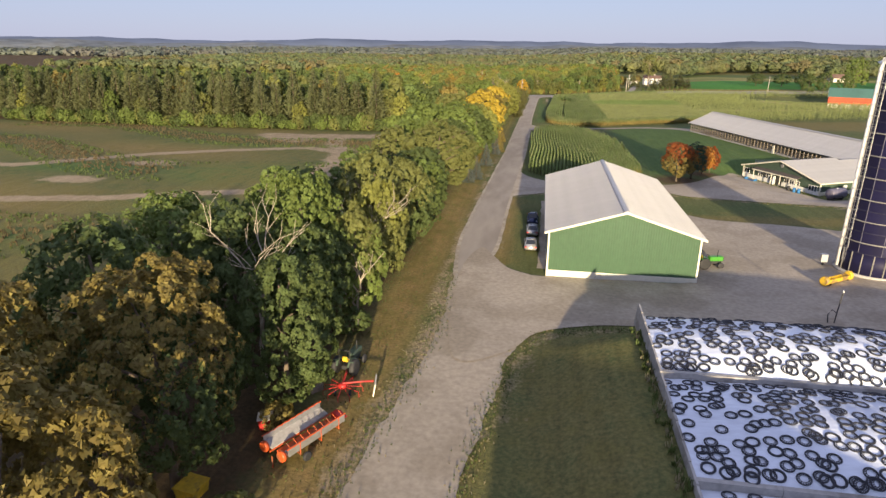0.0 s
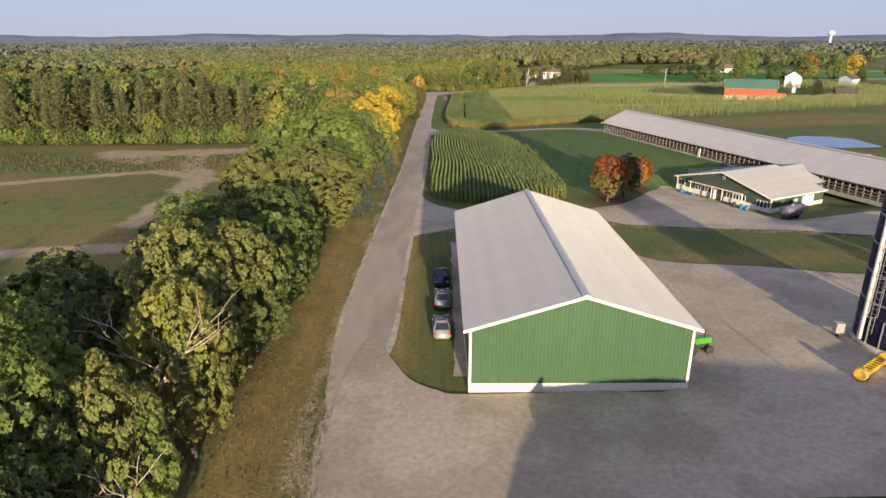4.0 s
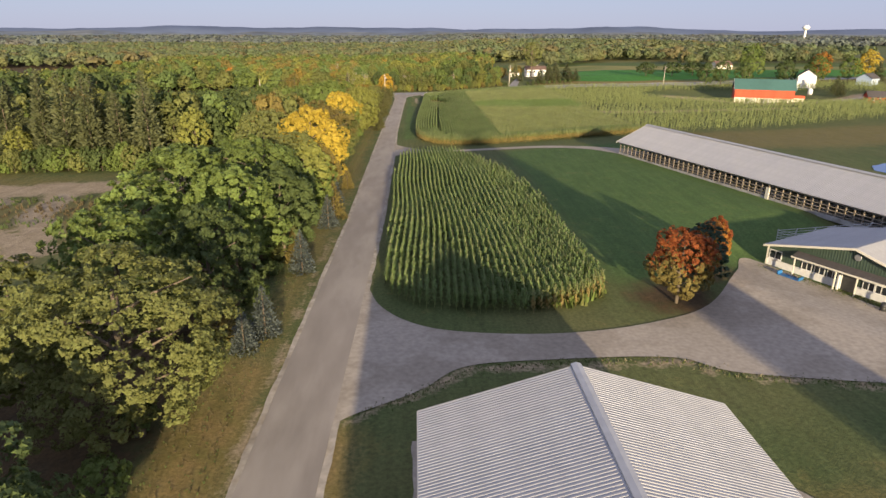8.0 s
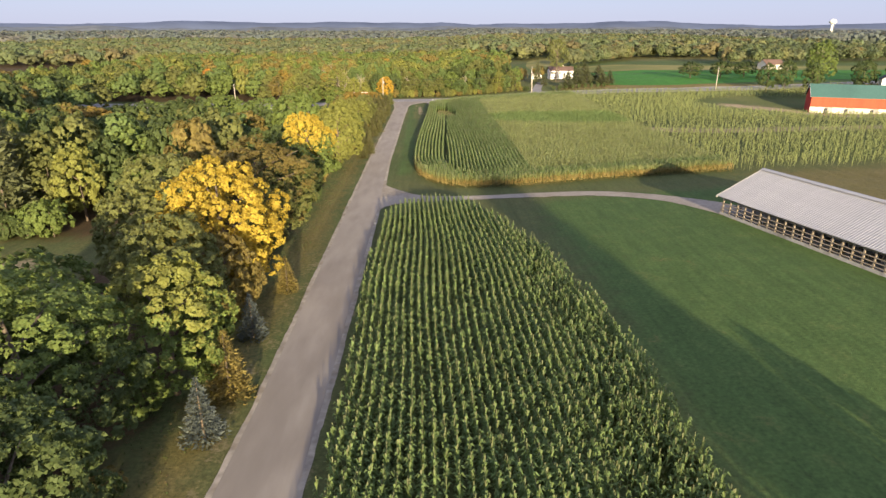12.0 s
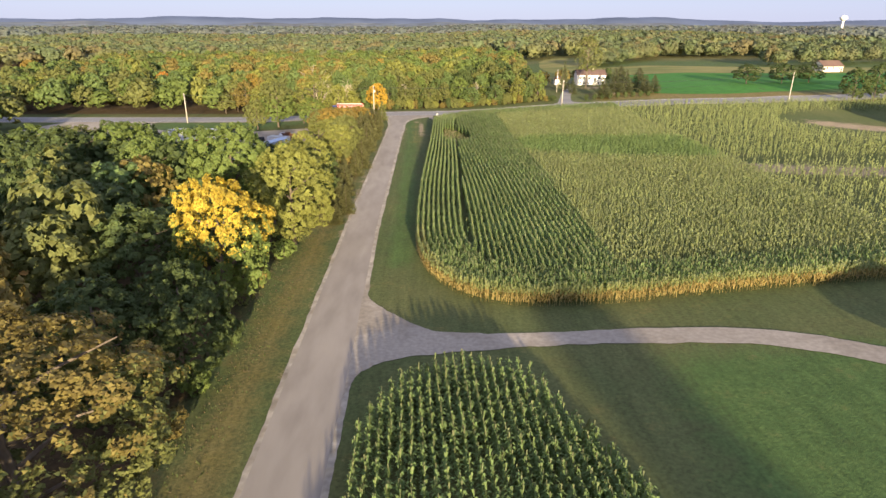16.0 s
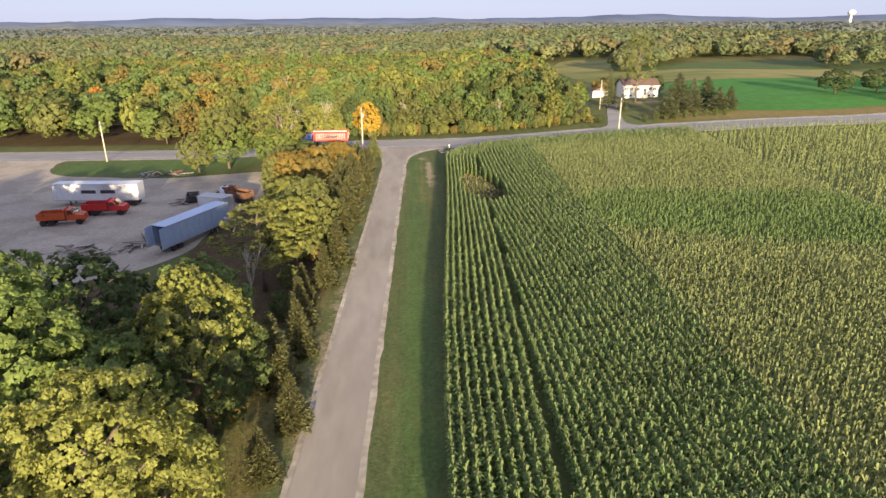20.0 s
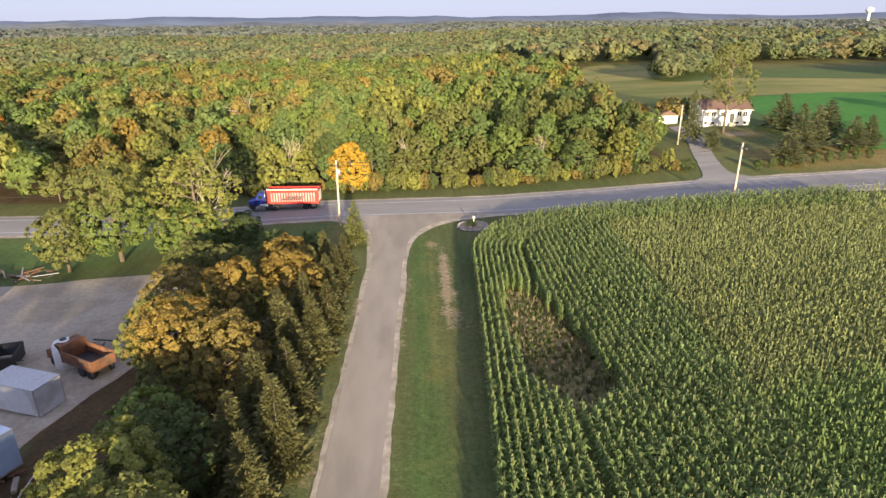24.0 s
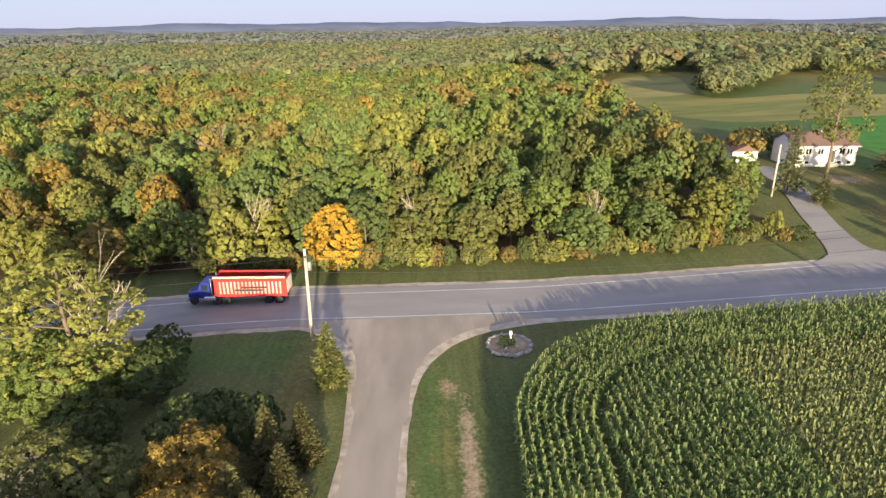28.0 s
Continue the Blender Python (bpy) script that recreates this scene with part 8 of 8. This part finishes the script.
near_protos = [crown_arrays(50 + k, 4.4, 11, 20, 2700, 0.29, 0.1, 0.15, 0.33, 0.3, -0.45) for k in range(5)]
mid_protos = [crown_arrays(55 + k, 4.6, 11, 16, 1200, 0.44, 0.15, 0.12, 0.35, 0.28, -0.35) for k in range(5)]
x, y = scatter(-200, 110, 432, 640, 7.0)
k = y < 500
wood_mass("woods", x[k], y[k], near_protos, RNG.uniform(0.72, 1.2, k.sum()), RNG.uniform(0.75, 1.12, k.sum()), "mixed autumn broadleaf woods, green and gold")
x, y = x[~k], y[~k]
wood_mass("woods", x, y, mid_protos, RNG.uniform(0.72, 1.2, len(x)), RNG.uniform(0.8, 1.15, len(x)), "rolling autumn woods, green and gold")
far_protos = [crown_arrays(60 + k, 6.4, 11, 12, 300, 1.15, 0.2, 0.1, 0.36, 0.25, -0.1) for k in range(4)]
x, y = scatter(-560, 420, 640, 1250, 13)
wood_mass("far_woods", x, y, far_protos, RNG.uniform(0.75, 1.25, len(x)), RNG.uniform(1.0, 1.4, len(x)), "distant autumn woods, dull green and rust", mats=HAZED)
bx, by = RNG.uniform(0, 1, 300), RNG.uniform(-1, 1, 300)
x, y = np.concatenate([100 + 60 * bx[:90], 200 + 160 * bx[90:180], 130 + 260 * bx[180:]]), np.concatenate([552 + 62 * bx[:90] + 9 * by[:90], 545 + 60 * bx[90:180] + 12 * by[90:180], 640 + 14 * by[180:]])
wood_mass("field_belts", x, y, mid_protos, RNG.uniform(0.7, 1.1, 300), RNG.uniform(0.8, 1.2, 300), "belts of trees between the far fields", mats=HAZED)
x, y = scatter(-420, -34, 207, 302, 7.2)
close = [crown_arrays(80 + j, 4.6, 11, 22, 3600, 0.26, 0.08, 0.1, 0.32, 0.3, -0.5) for j in range(3)]
k = ((y > 221) | (x < -215)) & ~((x > -46) & (y > 284))
x, y = x[k], y[k]
k = x > -105
wood_mass("hedge_woods", x[k], y[k], close, RNG.uniform(0.9, 1.25, k.sum()) * (1.22 - 0.3 * ease(235, 275, y[k])), RNG.uniform(0.9, 1.25, k.sum()), "leafy woods behind the hedgerow", np.where(RNG.uniform(0, 1, k.sum()) < 0.5, 0, pick(x[k], y[k])))
x, y = x[~k], y[~k]
wood_mass("west_woods", x, y, mid_protos, RNG.uniform(1.3, 1.8, len(x)), RNG.uniform(0.9, 1.3, len(x)), "mixed woods beyond the rough field", np.where(RNG.uniform(0, 1, len(x)) < 0.5, 0, pick(x, y)))
x, y = scatter(-420, -75, 302, 432, 7.6)
wood_mass("road_woods", x, y, mid_protos, RNG.uniform(0.7, 1.15, len(x)), RNG.uniform(0.75, 1.2, len(x)), "autumn woods along the county road")
x, y = scatter(-1500, 1500, 1250, 3000, 42)
gap = np.array([noise.noise((a * 0.0016, b * 0.0045, 1.7)) for a, b in zip(x, y)]) > 0.22
x, y = x[~gap], y[~gap]
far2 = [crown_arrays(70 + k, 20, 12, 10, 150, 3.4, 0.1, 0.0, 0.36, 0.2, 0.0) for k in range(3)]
wood_mass("horizon_woods", x, y, far2, RNG.uniform(0.8, 1.3, len(x)), RNG.uniform(1.0, 1.5, len(x)), "hazy woods towards the horizon", mats=FAR_HAZED)


# ---- corn ----
def corn_plant(seed, h=2.3, leaves=6, dry=2):
    """A stalk's arching leaves and its tassel. Material: 0 leaf, 1 dry, 2 tassel."""
    rng = random.Random(seed)
    V, F, MI = [], [], []

    def quad(a, b, c, d, m):
        n = len(V)
        V.extend((a, b, c, d))
        F.append((n, n + 1, n + 2, n + 3))
        MI.append(m)
    for k in range(leaves):
        t, z = rng.uniform(0, 6.28), h * (0.18 + 0.62 * k / max(1, leaves - 1))
        l, w = rng.uniform(0.28, 0.46), 0.060 + 0.03 * rng.random()
        c, s = math.cos(t), math.sin(t)
        p0, p1, p2 = (0, 0, z), (l * 0.5 * c, l * 0.5 * s, z + 0.36), (l * c, l * s, z + 0.24)
        o = (-s * w, c * w)
        m = 1 if k < dry else 0
        quad((p0[0] - o[0] * 0.5, p0[1] - o[1] * 0.5, p0[2]), (p0[0] + o[0] * 0.5, p0[1] + o[1] * 0.5, p0[2]), (p1[0] + o[0], p1[1] + o[1], p1[2]), (p1[0] - o[0], p1[1] - o[1], p1[2]), m)
        quad((p1[0] - o[0], p1[1] - o[1], p1[2]), (p1[0] + o[0], p1[1] + o[1], p1[2]), (p2[0] + o[0] * 0.2, p2[1] + o[1] * 0.2, p2[2]), (p2[0] - o[0] * 0.2, p2[1] - o[1] * 0.2, p2[2]), m)
    quad((-0.015, 0, 0), (0.015, 0, 0), (0.012, 0, h * 0.9), (-0.012, 0, h * 0.9), 1)
    quad((-0.03, 0.0, h * 0.86), (0.03, 0.01, h * 0.86), (0.05, 0.02, h * 1.0), (-0.03, -0.01, h * 1.02), 2)
    return np.array(V), np.array(F), np.array(MI)


def corn_mass(name, x, y, protos, mats, label, scale=1.0, hvar=0.14):
    per = len(protos)
    V, F, MI, n0 = [], [], [], 0
    z = ground_z(x, y)
    which = RNG.integers(0, per, len(x))
    for k in range(per):
        q = np.where(which == k)[0]
        if not len(q):
            continue
        pv, pf, pm = protos[k]
        t = RNG.uniform(0, 6.283, len(q))
        hs = scale * RNG.uniform(1 - hvar, 1 + hvar, len(q))
        c, s = np.cos(t)[:, None], np.sin(t)[:, None]
        vx = (pv[None, :, 0] * c - pv[None, :, 1] * s) * scale + x[q][:, None]
        vy = (pv[None, :, 0] * s + pv[None, :, 1] * c) * scale + y[q][:, None]
        vz = pv[None, :, 2] * hs[:, None] + z[q][:, None]
        V.append(np.stack([vx, vy, vz], -1).reshape(-1, 3))
        F.append((pf[None] + (np.arange(len(q)) * len(pv))[:, None, None]).reshape(-1, 4) + n0)
        MI.append(np.tile(pm, len(q)))
        n0 += len(q) * len(pv)
    me = mesh_np(name, np.concatenate(V), np.concatenate(F), [M[m] for m in mats], np.concatenate(MI))
    return tagged(new(name, me), label, "corn", kind="stuff")


def inside(ring, x, y):
    r = np.zeros(len(x), bool)
    n = len(ring)
    for i in range(n):
        (ax, ay), (bx, by) = ring[i], ring[(i + 1) % n]
        c = (ay > y) != (by > y)
        r ^= c & (x < (bx - ax) * (y - ay) / (by - ay + 1e-12) + ax)
    return r


def ring_distance(ring, x, y):
    """How far inside the ring's border each point lies."""
    best = np.full(len(x), 1e9)
    n = len(ring)
    for i in range(n):
        (ax, ay), (bx, by) = ring[i], ring[(i + 1) % n]
        dx, dy = bx - ax, by - ay
        u = np.clip(((x - ax) * dx + (y - ay) * dy) / (dx * dx + dy * dy + 1e-9), 0, 1)
        best = np.minimum(best, np.hypot(x - ax - u * dx, y - ay - u * dy))
    return best


ROW = 0.76
near_corn = [corn_plant(s, 2.3, 8, 1) for s in range(6)]
far_corn = [corn_plant(20 + s, 2.3, 5, 1) for s in range(5)]


def row_points(ring, step, along="y"):
    xs, ys = [p[0] for p in ring], [p[1] for p in ring]
    if along == "y":
        a, b = np.meshgrid(np.arange(min(xs), max(xs), ROW), np.arange(min(ys), max(ys), step))
    else:
        b, a = np.meshgrid(np.arange(min(ys), max(ys), ROW), np.arange(min(xs), max(xs), step))
    x, y = a.ravel(), b.ravel()
    if along == "y":
        x, y = x + RNG.normal(0, 0.045, x.size), y + RNG.uniform(-step, step, x.size) * 0.5
    else:
        y, x = y + RNG.normal(0, 0.045, x.size), x + RNG.uniform(-step, step, x.size) * 0.5
    k = inside(ring, x, y)
    return x[k], y[k]


def thin(x, y, f, lo):
    """Keeps more plants where a slow noise is high."""
    d = np.array([noise.noise((a * f, b * f * 0.5, 8.1)) for a, b in zip(x, y)])
    return RNG.uniform(0, 1, len(x)) < lo + (1 - lo) * ease(-0.35, 0.25, d)


corn1_ring = smooth_ring([(-5.0, 141), (-5.2, 180), (-4.9, 210), (-3.4, 218.5), (0.4, 223), (5, 224.4), (9, 222.2), (12.6, 213), (15.2, 203.8), (17.2, 194), (19, 172), (19.6, 158), (19.8, 137), (18.6, 131.6), (13.2, 128.6), (7.8, 128), (0.9, 129.5), (-3.4, 132.6)], 4)
x, y = row_points(corn1_ring, 0.21)
x = x + 0.35 * np.sin(y * 0.045 + 0.6) + 0.2 * np.sin(y * 0.13 + x * 0.2)
k = thin(x, y, 0.16, 0.5) & ((x < 12.5) | (RNG.uniform(0, 1, len(x)) < 0.8))
# corner plants take the dry-leaf colour in place of yellow sunlight
edge = k & (y < 134) & (x > 10.5) & (ring_distance(corn1_ring, x, y) < 1.3)
corn_mass("corn_corner", x[edge], y[edge], [corn_plant(60 + s, 2.3, 7, 4) for s in range(4)], ("corn_ripe", "corn_dry", "tassel"), "yellowing corn at the corner of the patch")
k = k & ~edge
corn_mass("corn_patch", x[k], y[k], near_corn, ("corn", "corn_ripe", "tassel"), "tall green standing corn in straight rows", 1.0, 0.2)

corn2_outer = [(-1.0, 262), (-0.6, 253), (1.3, 246), (5, 240.6), (11, 237.8), (21.5, 237.2), (31.7, 238), (50, 238.6), (75, 239), (100, 240), (140, 250), (190, 270), (215, 300), (220, 370), (190, 392), (160, 391), (120, 383), (90, 378.5), (41, 378.6), (29, 378.4), (17, 377.4), (10.5, 374.4), (6.6, 370.4), (3.6, 364), (3.0, 356), (2.4, 341), (1.4, 321), (-0.4, 287)]
corn2_ring = smooth_ring(corn2_outer, 4)
weed_spot = [(6.4, 353), (10, 350), (12.2, 341), (13.2, 331), (9.5, 328), (6.2, 332), (5.4, 341)]


def headland(ring, depth, step):
    """Rows that follow the border of a field, plant by plant."""
    X, Y = [], []
    pts = np.array(ring)
    d = np.roll(pts, -1, 0) - np.roll(pts, 1, 0)
    nrm = np.stack([-d[:, 1], d[:, 0]], -1) / np.linalg.norm(d, axis=1, keepdims=True)
    for r in range(depth):
        q = pts + nrm * (0.3 + ROW * r)
        seg = np.linalg.norm(np.roll(q, -1, 0) - q, axis=1)
        s = np.concatenate([[0], np.cumsum(seg)])
        u = np.arange(0, s[-1], step)
        qq = np.vstack([q, q[:1]])
        X.append(np.interp(u, s, qq[:, 0]) + RNG.normal(0, 0.05, len(u)))
        Y.append(np.interp(u, s, qq[:, 1]) + RNG.normal(0, 0.05, len(u)))
    return np.concatenate(X), np.concatenate(Y)


hx_, hy_ = headland(corn2_ring, 9, 0.24)
k = inside(corn2_ring, hx_, hy_) & (hx_ < 62)
hx_, hy_ = hx_[k], hy_[k]
x, y = row_points([(-3, 236), (23, 236), (23, 381), (-3, 381)], 0.25)
k = inside(corn2_ring, x, y) & (ring_distance(corn2_ring, x, y) > 0.35 + ROW * 9)
edge = (ring_distance(corn2_ring, hx_, hy_) < 1.5) & (hy_ < 262)
corn_mass("corn_border", hx_[edge], hy_[edge], [corn_plant(60 + s, 2.3, 7, 4) for s in range(4)], ("corn_ripe", "corn_dry", "tassel"), "border rows of corn with dry tan lower leaves")
hx_, hy_ = hx_[~edge], hy_[~edge]
x, y = np.concatenate([hx_, x[k]]), np.concatenate([hy_, y[k]])
k = ~inside(weed_spot, x, y) & (RNG.uniform(0, 1, len(x)) < 0.96)
x = x + 0.55 * np.sin(y * 0.05) * ease(2, 8, x)
corn_mass("corn_rows", x[k], y[k], near_corn, ("corn", "corn_ripe", "tassel"), "ripening corn in straight rows beside the lane")
x, y = row_points([(23, 236), (62, 236), (62, 381), (23, 381)], 0.34, "x")
k = inside(corn2_ring, x, y) & (ring_distance(corn2_ring, x, y) > 0.35 + ROW * 9)
x, y = x[k], y[k]
weedy = [(19.3, 325.9), (30.5, 331.2), (40.8, 327), (62, 322), (62, 298), (44, 302.5), (31.7, 308.5), (22.9, 313.7)]
k = inside(weedy, x + RNG.normal(0, 1.2, len(x)), y + RNG.normal(0, 1.2, len(x)))
corn_mass("fresh_corn", x[k], y[k], [corn_plant(70 + s, 2.3, 7, 0) for s in range(3)], ("corn_fresh", "corn_fresh", "corn_fresh"), "band of fresher light green corn and weeds", 1.0, 0.1)
x, y = x[~k], y[~k]
corn_mass("corn_field", x, y, far_corn, ("corn_ripe", "corn_ripe", "tassel"), "broad field of ripening corn", 1.0, 0.08)
x, y = row_points([(62, 236), (225, 236), (225, 395), (62, 395)], 1.7, "x")
k = inside(corn2_ring, x, y) & ~((y > 278) & (y < 303 - (x - 47) * 0.17) & (y > 296 - (x - 47) * 0.17) & (x < 135)) & (np.hypot((x - 150) / 52, (y - 340) / 36) > 1)
corn_mass("far_corn_field", x[k], y[k], [corn_plant(40 + s, 2.2, 4, 1) for s in range(3)], ("corn_ripe", "corn_ripe", "corn_ripe"), "far part of the ripening cornfield", 1.15)


# ---- rough growth: weeds, tufts ----
def tufts(name, x, y, size, mats, cols, label, blades=6):
    """Tussocks of upright blades as one mesh."""
    n = len(x)
    z = ground_z(x, y)
    V = np.empty((n, blades, 4, 3))
    for k in range(blades):
        t = RNG.uniform(0, 6.283, n)
        h, w = size * RNG.uniform(0.6, 1.3, n), size * 0.16
        c, s = np.cos(t), np.sin(t)
        ox, oy = RNG.normal(0, 0.22, n) * size, RNG.normal(0, 0.22, n) * size
        for i, (a, b, lean) in enumerate(((-1, 0, 0), (1, 0, 0), (0.5, 1, 0.35), (-0.5, 1, 0.35))):
            V[:, k, i, 0] = x + ox - s * w * a + c * h * b * lean
            V[:, k, i, 1] = y + oy + c * w * a + s * h * b * lean
            V[:, k, i, 2] = z + h * b
    F = np.arange(n * blades * 4).reshape(-1, 4)
    return tagged(new(name, mesh_np(name, V.reshape(-1, 3), F, [M[m] for m in mats], np.repeat(cols, blades))), label, "weeds", kind="stuff")


n = 15000
x, y = RNG.uniform(-190, -36, n), RNG.uniform(62, 207, n)
band = np.sin(y * 0.13 + 0.03 * x + 1.2 * np.sin(x * 0.05))
k = (band > 0.15) & (soft_path(x, y, [(-52, 193), (-70, 190), (-86, 182)], 5) < 0.6) & (soft_spot(x, y, -64, 120, 20, 14) < 0.3)
x, y, band = x[k], y[k], band[k]
tufts("field_weeds", x, y, 0.42, ("grass_blade", "leaf_dark", "field_brown"), np.where(band > 0.75, 2, RNG.integers(0, 2, len(x))), "bands of tall dry weeds over the rough field")
x, y = RNG.uniform(4, 14, 1500), RNG.uniform(327, 355, 1500)
k = inside(weed_spot, x, y)
tufts("corn_weeds", x[k], y[k], 0.38, ("weed", "grass_blade"), RNG.integers(0, 2, k.sum()), "grey-green weeds in a bare spot of the corn")
x, y = RNG.uniform(-20, -14.6, 5200), RNG.uniform(10, 360, 5200)
tufts("verge_grass", x, y, 0.12, ("grass_blade", "field_brown"), RNG.integers(0, 2, len(x)), "uneven grass and weeds on the verge")
x, y = RNG.uniform(11.5, 20.5, 2600), RNG.uniform(129, 226, 2600)
k = inside(corn1_ring, x, y) & (ring_distance(corn1_ring, x, y) < 5)
x, y = x[k], y[k]
tufts("corn_edge_weeds", x, y, 1.0, ("grass_blade", "leaf_green", "leaf_olive"), RNG.integers(0, 3, len(x)), "tall weeds among the thin rows of corn")


def along(pts, n, spread):
    """Random places along a chain of points."""
    p = np.array(pts, float)
    s = np.concatenate([[0], np.cumsum(np.linalg.norm(np.diff(p, axis=0), axis=1))])
    u = RNG.uniform(0, s[-1], n)
    return np.interp(u, s, p[:, 0]) + RNG.normal(0, spread, n), np.interp(u, s, p[:, 1]) + RNG.normal(0, spread, n)


for nm, pts, cnt, sp, lab in (("track_grass", TRACK_L, 2600, 0.75, "ragged grass and weeds at the track's edge"), 
                              ("yard_grass", [(-9.6, -20), (-8.0, 0), (-6.2, 28), (-5.2, 38), (-3.6, 47), (-1.4, 52.6), (3.5, 55), (8, 55.6)], 1800, 0.55, "ragged grass at the edge of the track and yard"),
                              ("drive_grass", DRIVE_EDGE, 900, 0.4, "ragged grass at the drive's edge"),
                              ("bunker_weeds", [(7.0, 20), (7.2, 52)], 150, 0.25, "tall weeds along the bunker wall"), ("barn_grass", [(42.0, 141.6), (51.4, 123.2)], 500, 0.5, "rough grass at the milking barn's foot"),
                              ("shed_grass", [(-0.2, 70.3), (17.6, 71.2)], 160, 0.25, "sparse weeds in front of the shed")):
    x, y = along(pts, cnt, sp)
    tufts(nm, x, y, 0.4 if "bunker" in nm else 0.14, ("grass_blade", "grass_blade", "weed"), RNG.integers(0, 3, len(x)), lab, 5)
